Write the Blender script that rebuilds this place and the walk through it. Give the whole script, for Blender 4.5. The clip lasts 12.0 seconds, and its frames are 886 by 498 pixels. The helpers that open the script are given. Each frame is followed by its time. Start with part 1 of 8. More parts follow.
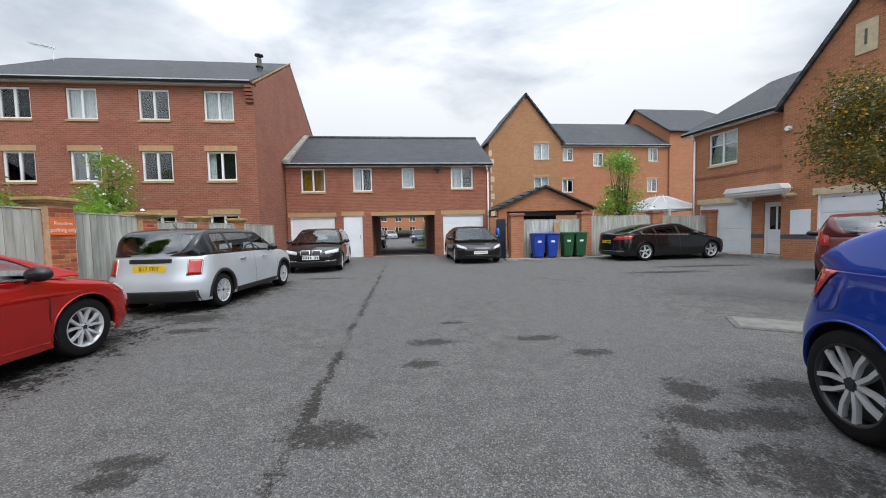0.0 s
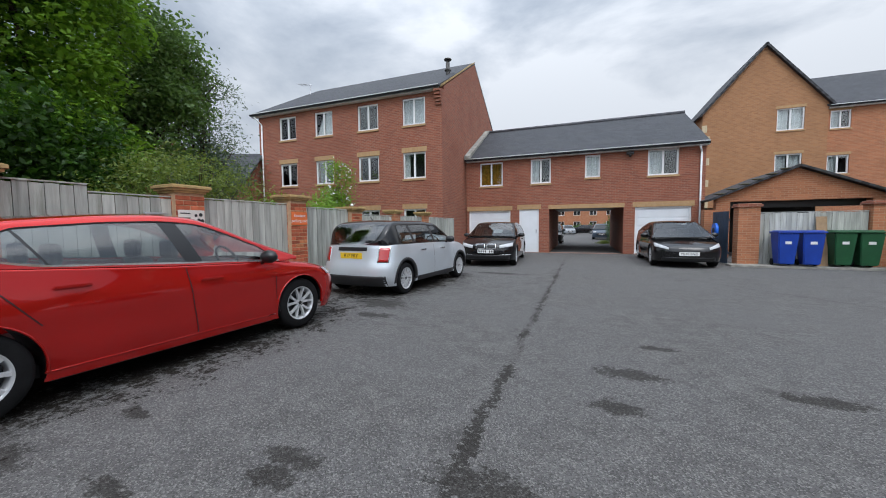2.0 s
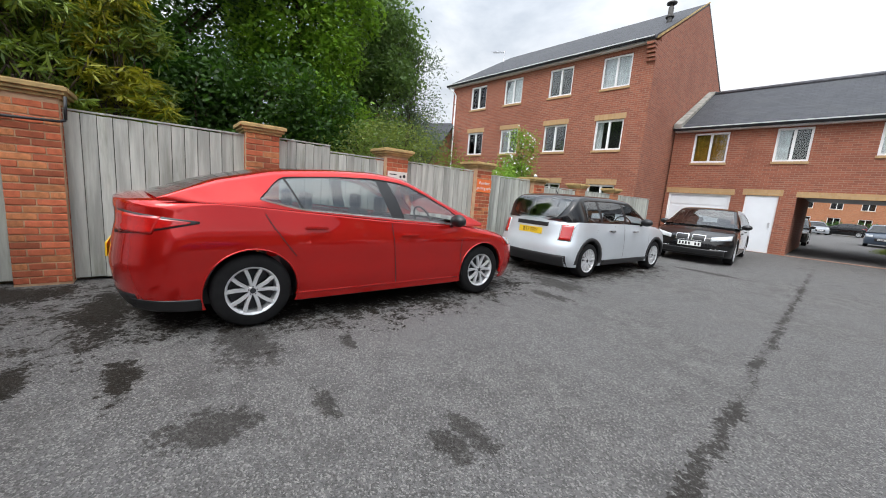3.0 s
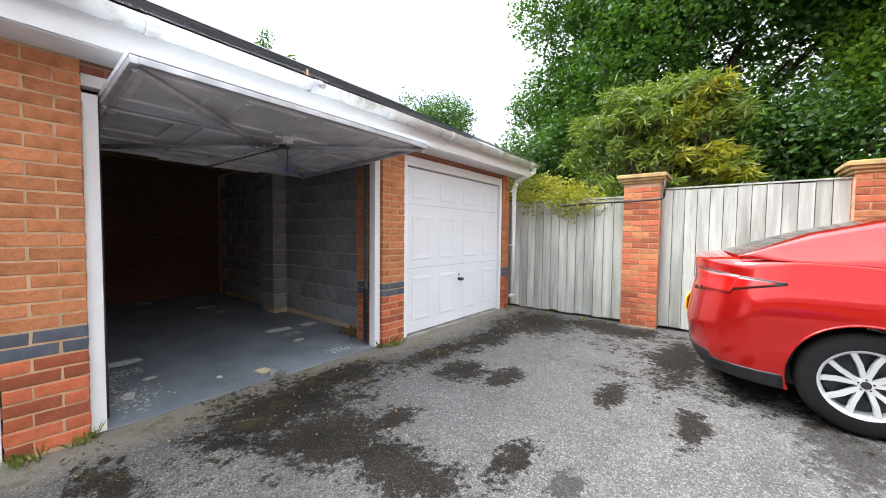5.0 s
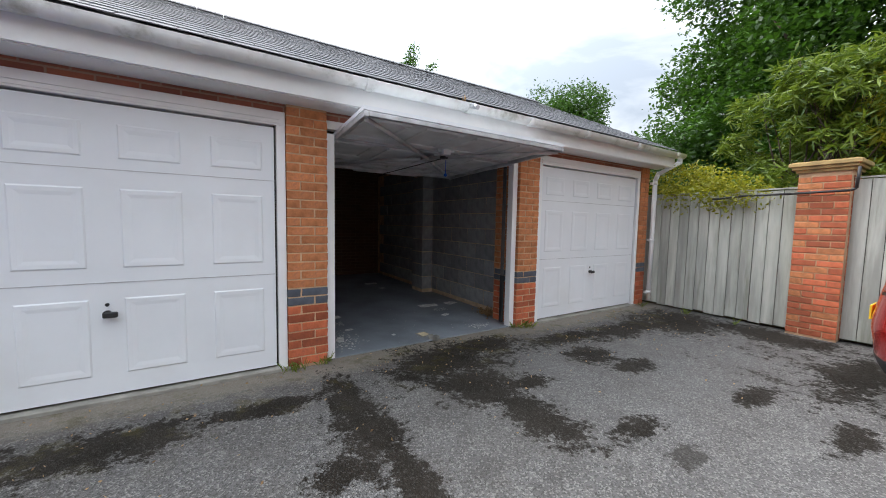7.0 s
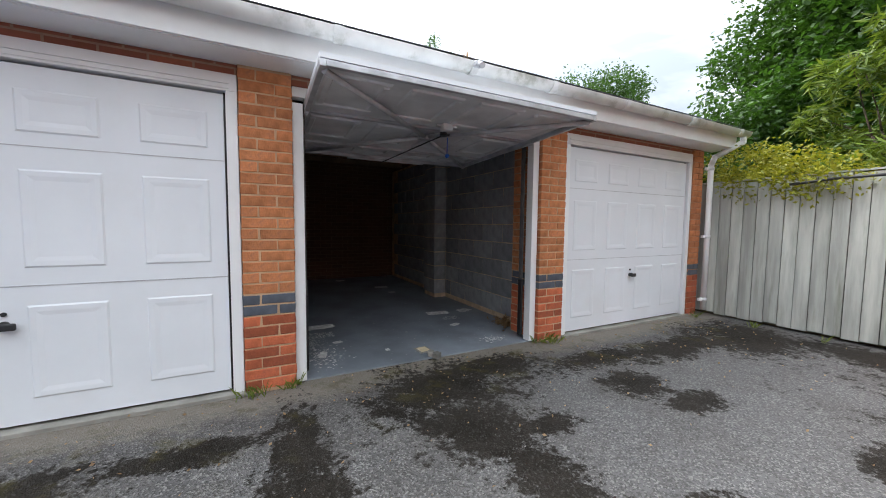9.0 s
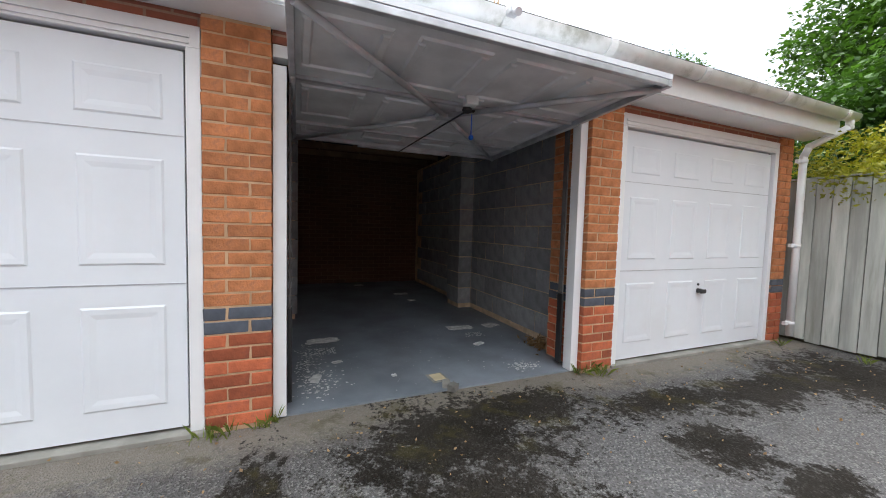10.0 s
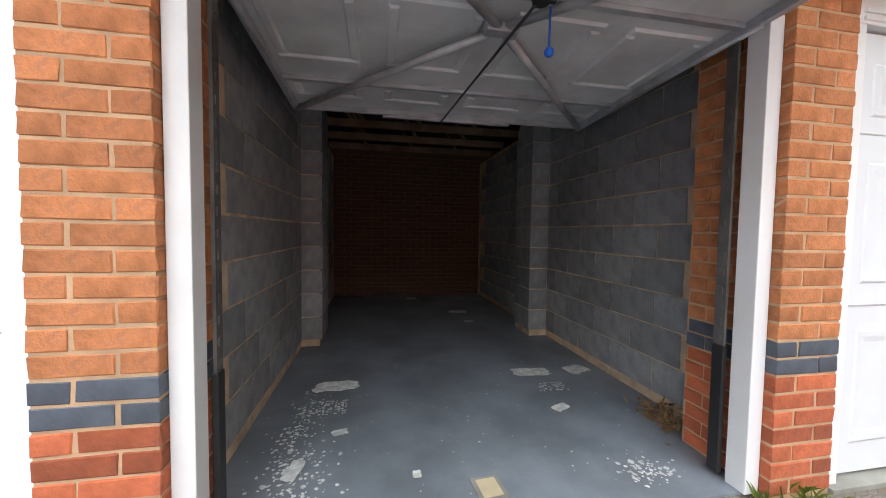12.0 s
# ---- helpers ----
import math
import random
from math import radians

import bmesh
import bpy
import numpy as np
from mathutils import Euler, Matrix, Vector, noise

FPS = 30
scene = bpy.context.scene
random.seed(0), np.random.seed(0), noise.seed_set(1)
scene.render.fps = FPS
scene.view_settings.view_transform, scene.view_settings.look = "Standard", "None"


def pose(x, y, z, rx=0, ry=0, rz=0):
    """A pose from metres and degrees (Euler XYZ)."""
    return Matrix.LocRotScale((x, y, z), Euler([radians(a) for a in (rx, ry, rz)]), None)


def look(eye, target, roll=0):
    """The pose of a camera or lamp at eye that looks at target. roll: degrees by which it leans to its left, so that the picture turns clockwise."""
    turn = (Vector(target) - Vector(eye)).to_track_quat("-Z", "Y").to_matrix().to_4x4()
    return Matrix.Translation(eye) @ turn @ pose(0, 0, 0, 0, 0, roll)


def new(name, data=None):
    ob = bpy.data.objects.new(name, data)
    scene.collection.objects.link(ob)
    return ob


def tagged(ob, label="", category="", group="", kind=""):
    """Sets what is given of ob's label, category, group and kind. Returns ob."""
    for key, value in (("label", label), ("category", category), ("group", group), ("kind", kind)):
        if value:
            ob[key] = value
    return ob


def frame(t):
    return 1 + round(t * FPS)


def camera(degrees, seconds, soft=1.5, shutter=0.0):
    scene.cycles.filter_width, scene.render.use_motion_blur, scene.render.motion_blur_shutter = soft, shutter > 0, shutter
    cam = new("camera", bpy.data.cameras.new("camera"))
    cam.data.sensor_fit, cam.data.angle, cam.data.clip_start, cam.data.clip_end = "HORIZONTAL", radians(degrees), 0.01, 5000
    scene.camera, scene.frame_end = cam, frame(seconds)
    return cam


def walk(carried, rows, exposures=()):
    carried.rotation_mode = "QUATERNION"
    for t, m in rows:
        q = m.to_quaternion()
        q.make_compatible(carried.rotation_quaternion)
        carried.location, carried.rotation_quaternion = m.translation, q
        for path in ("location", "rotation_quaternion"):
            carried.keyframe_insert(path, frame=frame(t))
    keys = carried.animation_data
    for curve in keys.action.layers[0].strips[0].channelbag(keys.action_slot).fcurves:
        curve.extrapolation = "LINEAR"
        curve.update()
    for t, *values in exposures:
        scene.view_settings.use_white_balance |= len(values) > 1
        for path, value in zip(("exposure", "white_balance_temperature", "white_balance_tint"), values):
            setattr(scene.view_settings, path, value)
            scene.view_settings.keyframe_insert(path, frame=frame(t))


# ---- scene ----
cam = camera(102.3, 12.0, soft=1.0)
PATH = [
    (0, (0.891, 2.225, 1.307), (0.958, 4.221, 1.202), -1.3),
    (0.5, (0.859, 2.407, 1.302), (0.759, 4.403, 1.216), -0.9),
    (1, (0.803, 2.546, 1.324), (0.538, 4.527, 1.25), -1.0),
    (1.5, (0.761, 2.734, 1.303), (0.225, 4.66, 1.221), -1.3),
    (2, (0.726, 2.912, 1.297), (-0.136, 4.713, 1.175), -0.5),
    (2.5, (0.616, 3.009, 1.279), (-0.582, 4.605, 1.142), 0.1),
    (2.6, (0.605, 3.004, 1.279), (-0.655, 4.556, 1.201), -0.8),
    (2.7, (0.541, 3.016, 1.292), (-0.789, 4.504, 1.16), 0.7),
    (4.3, (0.155, 2.913, 1.19), (-1.788, 2.472, 1.013), 1.6),
    (4.5, (0.152, 2.913, 1.211), (-1.707, 2.194, 1.05), 1.3),
    (5, (0.323, 2.895, 1.225), (-1.239, 1.65, 1.141), 0.6),
    (5.5, (0.506, 2.913, 1.243), (-0.878, 1.473, 1.142), 1.5),
    (6, (0.623, 2.976, 1.251), (-0.578, 1.38, 1.155), 2.1),
    (6.5, (0.726, 3.095, 1.256), (-0.353, 1.416, 1.128), 1.3),
    (7, (0.789, 3.194, 1.261), (-0.264, 1.5, 1.115), 1.1),
    (7.2, (0.776, 3.21, 1.263), (-0.278, 1.516, 1.121), 0.8),
    (8.8, (0.29, 2.842, 1.19), (-0.673, 1.091, 1.094), -0.4),
    (9, (0.209, 2.731, 1.17), (-0.698, 0.953, 1.036), 0.6),
    (9.5, (0.012, 2.484, 1.168), (-0.809, 0.667, 1.013), 0.8),
    (10, (-0.136, 2.203, 1.136), (-0.889, 0.353, 1.021), 1.5),
    (10.5, (-0.248, 1.919, 1.155), (-0.971, 0.056, 1.074), 0.4),
    (11, (-0.39, 1.666, 1.129), (-0.916, -0.261, 1.032), 0.8),
    (11.5, (-0.54, 1.432, 1.14), (-0.972, -0.518, 1.048), 0.2),
    (12, (-0.628, 1.176, 1.116), (-1.0, -0.787, 1.021), 0.8),
]
EXPOSE = [(0.0, 0.12, 6350, 10), (0.6, -0.08, 6200, 10), (1.5, -0.22, 5950, 10), (2.0, -0.1, 6100, 10), (2.5, 0.1, 6400, 10), (4.3, 1.28, 6500, 10), (5.0, 1.58, 6500, 10), (5.5, 1.5, 6500, 10),
          (7.0, 0.85, 6450, 10), (9.0, 1.08, 6450, 10), (10.5, 1.5, 6650, 10), (11.0, 1.6, 6650, 10), (11.5, 1.65, 6650, 10), (12.0, 2.1, 6700, 10)]
walk(cam, [(t, look(eye, target, roll)) for t, eye, target, roll in PATH], EXPOSE)
SKY, SUN, SUN_ROT = 0.9, 0.8, 150


# ---------- world, sun ----------
def make_world():
    w = bpy.data.worlds.new("overcast_sky")
    scene.world = w
    w.use_nodes = True
    nt = w.node_tree
    nt.nodes.clear()
    N = nt.nodes.new
    out, bg = N("ShaderNodeOutputWorld"), N("ShaderNodeBackground")
    sky = N("ShaderNodeTexSky")
    sky.sky_type, sky.sun_disc = "NISHITA", False
    sky.sun_elevation, sky.sun_rotation = radians(52), radians(SUN_ROT)
    sky.air_density, sky.dust_density, sky.ozone_density = 1.0, 3.0, 1.0
    gain = N("ShaderNodeMix")
    gain.data_type, gain.blend_type = "RGBA", "MULTIPLY"
    gain.inputs["Factor"].default_value = 1.0
    gain.inputs["B"].default_value = (0.09, 0.09, 0.09, 1)
    tc, mp = N("ShaderNodeTexCoord"), N("ShaderNodeMapping")
    mp.inputs["Scale"].default_value = (1.0, 1.0, 2.4)
    n1, n2 = N("ShaderNodeTexNoise"), N("ShaderNodeTexNoise")
    n1.inputs["Scale"].default_value, n1.inputs["Detail"].default_value, n1.inputs["Roughness"].default_value = 1.7, 7, 0.55
    n1.inputs["Distortion"].default_value = 0.35
    n2.inputs["Scale"].default_value, n2.inputs["Detail"].default_value = 0.8, 3
    mx = N("ShaderNodeMath")
    mx.operation = "MULTIPLY_ADD"
    mx.inputs[1].default_value = 0.5
    ramp = N("ShaderNodeValToRGB")
    ramp.color_ramp.elements[0].position, ramp.color_ramp.elements[0].color = 0.6, (0.46, 0.52, 0.6, 1)
    ramp.color_ramp.elements[1].position, ramp.color_ramp.elements[1].color = 0.86, (1.12, 1.14, 1.16, 1)
    e = ramp.color_ramp.elements.new(0.71)
    e.color = (0.72, 0.77, 0.83, 1)
    mix = N("ShaderNodeMix")
    mix.data_type = "RGBA"
    mix.inputs["Factor"].default_value = 0.86
    L = nt.links.new
    L(tc.outputs["Generated"], mp.inputs["Vector"])
    L(mp.outputs["Vector"], n1.inputs["Vector"])
    L(mp.outputs["Vector"], n2.inputs["Vector"])
    L(n2.outputs["Fac"], mx.inputs[0])
    L(n1.outputs["Fac"], mx.inputs[2])
    L(mx.outputs[0], ramp.inputs["Fac"])
    L(sky.outputs[0], gain.inputs["A"])
    L(gain.outputs["Result"], mix.inputs["A"])
    L(ramp.outputs["Color"], mix.inputs["B"])
    # an overcast sky is some three times brighter overhead than at the horizon
    sp = N("ShaderNodeSeparateXYZ")
    L(tc.outputs["Generated"], sp.inputs[0])
    pw, gr = N("ShaderNodeMath"), N("ShaderNodeMath")
    pw.operation, gr.operation = "POWER", "MULTIPLY_ADD"
    pw.inputs[1].default_value, gr.inputs[1].default_value, gr.inputs[2].default_value = 2.5, 2.2, 0.85
    pw.use_clamp = True
    L(sp.outputs[2], pw.inputs[0])
    L(pw.outputs[0], gr.inputs[0])
    # the veiled sun brightens the cloud round it
    dt = N("ShaderNodeVectorMath")
    dt.operation = "DOT_PRODUCT"
    az = radians(SUN_ROT)
    dt.inputs[1].default_value = (math.sin(az) * 0.78, math.cos(az) * 0.78, 0.62)
    L(tc.outputs["Generated"], dt.inputs[0])
    gp, gl = N("ShaderNodeMath"), N("ShaderNodeMath")
    gp.operation, gl.operation = "POWER", "MULTIPLY_ADD"
    mxz = N("ShaderNodeMath")
    mxz.operation = "MAXIMUM"
    mxz.inputs[1].default_value = 0.0
    L(dt.outputs["Value"], mxz.inputs[0])
    L(mxz.outputs[0], gp.inputs[0])
    gp.inputs[1].default_value, gl.inputs[1].default_value, gl.inputs[2].default_value = 2.0, 1.0, 1.0
    L(gp.outputs[0], gl.inputs[0])
    gm = N("ShaderNodeMath")
    gm.operation = "MULTIPLY"
    L(gl.outputs[0], gm.inputs[0])
    L(gr.outputs[0], gm.inputs[1])
    vm = N("ShaderNodeVectorMath")
    vm.operation = "SCALE"
    L(mix.outputs["Result"], vm.inputs[0])
    L(gm.outputs[0], vm.inputs["Scale"])
    L(vm.outputs[0], bg.inputs["Color"])
    bg.inputs["Strength"].default_value = SKY
    L(bg.outputs[0], out.inputs[0])


make_world()
sun = new("sun", bpy.data.lights.new("sun", "SUN"))
sun.data.energy, sun.data.angle, sun.data.color = SUN, radians(25), (1.0, 0.97, 0.93)
sun.matrix_world = pose(0, 0, 30, 38, 0, 180 - SUN_ROT)


# ---------- materials ----------
def nodes(name):
    m = bpy.data.materials.new(name)
    m.use_nodes = True
    nt = m.node_tree
    b = nt.nodes["Principled BSDF"]
    return m, nt, b, nt.nodes.new, nt.links.new


def rgb(c):
    return (c[0], c[1], c[2], 1)


def noise_node(nt, scale, detail=4, vec=None, rough=0.55):
    n = nt.nodes.new("ShaderNodeTexNoise")
    n.inputs["Scale"].default_value, n.inputs["Detail"].default_value, n.inputs["Roughness"].default_value = scale, detail, rough
    if vec is not None:
        nt.links.new(vec, n.inputs["Vector"])
    return n


def mixc(nt, fac, a, b, blend="MIX"):
    m = nt.nodes.new("ShaderNodeMix")
    m.data_type, m.blend_type = "RGBA", blend
    for key, val in (("Factor", fac), ("A", a), ("B", b)):
        if isinstance(val, (int, float)):
            m.inputs[key].default_value = val
        elif isinstance(val, tuple):
            m.inputs[key].default_value = rgb(val)
        else:
            nt.links.new(val, m.inputs[key])
    return m.outputs["Result"]


def mathn(nt, op, a, b=None, c=None):
    m = nt.nodes.new("ShaderNodeMath")
    m.operation = op
    for i, v in enumerate((a, b, c)):
        if v is None:
            continue
        if isinstance(v, (int, float)):
            m.inputs[i].default_value = v
        else:
            nt.links.new(v, m.inputs[i])
    return m.outputs[0]


def ramp01(nt, fac, lo, hi):
    r = nt.nodes.new("ShaderNodeMapRange")
    r.interpolation_type = "SMOOTHSTEP"
    r.inputs["From Min"].default_value, r.inputs["From Max"].default_value = lo, hi
    nt.links.new(fac, r.inputs["Value"])
    return r.outputs[0]


def bump(nt, b, height, strength, dist=0.01):
    n = nt.nodes.new("ShaderNodeBump")
    n.inputs["Strength"].default_value, n.inputs["Distance"].default_value = strength, dist
    nt.links.new(height, n.inputs["Height"])
    nt.links.new(n.outputs[0], b.inputs["Normal"])


def objvec(nt):
    return nt.nodes.new("ShaderNodeTexCoord").outputs["Object"]


def geopos(nt):
    return nt.nodes.new("ShaderNodeNewGeometry").outputs["Position"]


def plain(name, c, rough=0.5, metal=0.0, var=0.15, scale=3.0, fine=60.0, bmp=0.1, coat=0.0, rnd=0.0, dirt=None, spec=0.5, streak=0.0):
    """A surface with grain at two scales; rnd varies it from piece to piece."""
    m, nt, b, N, L = nodes(name)
    v = objvec(nt)
    if streak:
        mp, oj = N("ShaderNodeMapping"), N("ShaderNodeObjectInfo")
        mp.inputs["Scale"].default_value = (1, 1, streak)
        sh = N("ShaderNodeVectorMath")
        sh.operation = "ADD"
        L(v, sh.inputs[0])
        L(mathn(nt, "MULTIPLY", oj.outputs["Random"], 37.0), sh.inputs[1])
        L(sh.outputs[0], mp.inputs["Vector"])
        v = mp.outputs[0]
    n1, n2 = noise_node(nt, scale, 5, v), noise_node(nt, fine, 3, v)
    lo, hi = tuple(x * (1 - var) for x in c), tuple(min(1, x * (1 + var)) for x in c)
    col = mixc(nt, ramp01(nt, n1.outputs["Fac"], 0.3, 0.7), lo, hi)
    col = mixc(nt, mathn(nt, "MULTIPLY", n2.outputs["Fac"], var * 0.8), col, tuple(x * 0.55 for x in c))
    if dirt:
        n3 = noise_node(nt, scale * 0.8, 6, v, 0.65)
        col = mixc(nt, mathn(nt, "MULTIPLY", ramp01(nt, n3.outputs["Fac"], 0.5, 0.75), dirt[1]), col, dirt[0])
    if rnd:
        oi = N("ShaderNodeObjectInfo")
        hs = N("ShaderNodeHueSaturation")
        L(mathn(nt, "MULTIPLY_ADD", oi.outputs["Random"], rnd, 1 - rnd / 2), hs.inputs["Value"])
        L(col, hs.inputs["Color"])
        col = hs.outputs[0]
    L(col, b.inputs["Base Color"])
    b.inputs["Roughness"].default_value, b.inputs["Metallic"].default_value = rough, metal
    b.inputs["Specular IOR Level"].default_value = spec
    if coat:
        b.inputs["Coat Weight"].default_value, b.inputs["Coat Roughness"].default_value = coat, 0.03
    if bmp:
        bump(nt, b, n2.outputs["Fac"], bmp, 0.004)
    return m


def wall_uv(nt):
    """Along the wall and up it, for walls of either direction."""
    tc = nt.nodes.new("ShaderNodeTexCoord")
    s, sn = nt.nodes.new("ShaderNodeSeparateXYZ"), nt.nodes.new("ShaderNodeSeparateXYZ")
    nt.links.new(tc.outputs["Object"], s.inputs[0])
    nt.links.new(tc.outputs["Normal"], sn.inputs[0])
    side = mathn(nt, "GREATER_THAN", mathn(nt, "ABSOLUTE", sn.outputs[0]), 0.7)
    m = nt.nodes.new("ShaderNodeMix")
    nt.links.new(side, m.inputs["Factor"])
    nt.links.new(s.outputs[0], m.inputs["A"])
    nt.links.new(s.outputs[1], m.inputs["B"])
    c = nt.nodes.new("ShaderNodeCombineXYZ")
    nt.links.new(m.outputs["Result"], c.inputs[0])
    nt.links.new(s.outputs[2], c.inputs[1])
    return c.outputs[0], tc.outputs["Object"]


def brickwork(name, c1, c2, mortar, bw=0.225, bh=0.075, ms=0.005, stain=0.25):
    m, nt, b, N, L = nodes(name)
    uv, ob = wall_uv(nt)
    t = N("ShaderNodeTexBrick")
    L(uv, t.inputs["Vector"])
    for k, v in (("Scale", 1.0), ("Brick Width", bw), ("Row Height", bh), ("Mortar Size", ms), ("Mortar Smooth", 0.2), ("Bias", 0.0)):
        t.inputs[k].default_value = v
    t.inputs["Color1"].default_value, t.inputs["Color2"].default_value, t.inputs["Mortar"].default_value = rgb(c1), rgb(c2), rgb(mortar)
    n1, n2 = noise_node(nt, 0.7, 6, ob, 0.6), noise_node(nt, 45, 3, ob)
    col = mixc(nt, mathn(nt, "MULTIPLY", ramp01(nt, n1.outputs["Fac"], 0.42, 0.75), stain), t.outputs["Color"], tuple(x * 0.45 for x in c1))
    col = mixc(nt, mathn(nt, "MULTIPLY", n2.outputs["Fac"], 0.4), col, tuple(x * 0.6 for x in c2))
    L(col, b.inputs["Base Color"])
    b.inputs["Roughness"].default_value = 0.88
    h = mathn(nt, "ADD", mathn(nt, "MULTIPLY", t.outputs["Fac"], -1.0), mathn(nt, "MULTIPLY", n2.outputs["Fac"], 0.3))
    bump(nt, b, h, 0.6, 0.008)
    return m


def slates(name, c, w=0.3, h=0.2):
    m, nt, b, N, L = nodes(name)
    tc = N("ShaderNodeTexCoord")
    t = N("ShaderNodeTexBrick")
    L(tc.outputs["UV"], t.inputs["Vector"])
    for k, v in (("Scale", 1.0), ("Brick Width", w), ("Row Height", h), ("Mortar Size", 0.012), ("Mortar Smooth", 0.6), ("Bias", 0.0)):
        t.inputs[k].default_value = v
    t.inputs["Color1"].default_value, t.inputs["Color2"].default_value = rgb(tuple(x * 0.8 for x in c)), rgb(tuple(x * 1.25 for x in c))
    t.inputs["Mortar"].default_value = rgb(tuple(x * 0.35 for x in c))
    n1 = noise_node(nt, 0.9, 6, tc.outputs["Object"], 0.65)
    col = mixc(nt, mathn(nt, "MULTIPLY", ramp01(nt, n1.outputs["Fac"], 0.45, 0.8), 0.4), t.outputs["Color"], (0.07, 0.073, 0.07))
    L(col, b.inputs["Base Color"])
    b.inputs["Roughness"].default_value = 0.7
    bump(nt, b, mathn(nt, "MULTIPLY", t.outputs["Fac"], -1.0), 0.7, 0.012)
    return m


STAINS_AND_CAR_SHADE = ((-0.95, 0.5, 0.5, 0.45), (-1.55, 0.3, 0.45, 0.2), (-0.9, 1.0, 0.32, 0.35), (-0.97, 1.6, 0.17, 0.34), (-1.25, 1.2, 0.22, 0.1),
          (-2.55, 0.58, 0.65, 0.15), (-2.3, 1.05, 0.22, 0.22), (-2.42, 1.42, 0.2, 0.12), (-3.5, 0.7, 0.8, 0.2), (-4.4, 0.85, 0.6, 0.5), (-4.75, 1.7, 0.35, 0.6),
          (0.04, 0.75, 0.12, 0.4), (0.05, 1.2, 0.17, 0.35), (0.0, 1.65, 0.11, 0.35), (0.3, 1.46, 0.15, 0.1), (1.35, 0.62, 0.45, 0.2), (0.65, 0.6, 0.4, 0.1), (2.2, 0.62, 0.6, 0.24),
          # the two long ovals paint the shade under the red and silver cars
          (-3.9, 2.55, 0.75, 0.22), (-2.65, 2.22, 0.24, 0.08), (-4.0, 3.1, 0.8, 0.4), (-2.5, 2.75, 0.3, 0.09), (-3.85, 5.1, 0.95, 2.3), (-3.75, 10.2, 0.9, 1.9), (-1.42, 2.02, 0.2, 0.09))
SPOTS = ((0.89, 6.38, 0.24, 0.11), (0.78, 5.7, 0.14, 0.09), (2.15, 6.42, 0.22, 0.09), (2.52, 5.85, 0.2, 0.09), (1.18, 7.25, 0.2, 0.06), (0.18, 4.52, 0.26, 0.12), (2.9, 4.95, 0.16, 0.2),
         (2.66, 4.55, 0.2, 0.14), (3.15, 4.5, 0.26, 0.12), (3.7, 4.88, 0.3, 0.16), (2.86, 3.98, 0.3, 0.2), (2.3, 4.15, 0.12, 0.2), (-2.52, 7.23, 0.35, 0.12), (-0.86, 4.15, 0.16, 0.07), (-1.38, 2.31, 0.1, 0.07), (-1.66, 3.15, 0.13, 0.22),
         (-1.59, 3.73, 0.14, 0.05), (-2.75, 3.5, 0.4, 0.2), (-2.3, 4.2, 0.16, 0.05), (-0.93, 4.3, 0.2, 0.06), (-2.9, 8.0, 0.5, 0.3), (-2.2, 12.6, 0.6, 0.15), (7.5, 12.0, 1.0, 0.2), (9.5, 13.2, 1.4, 0.2))


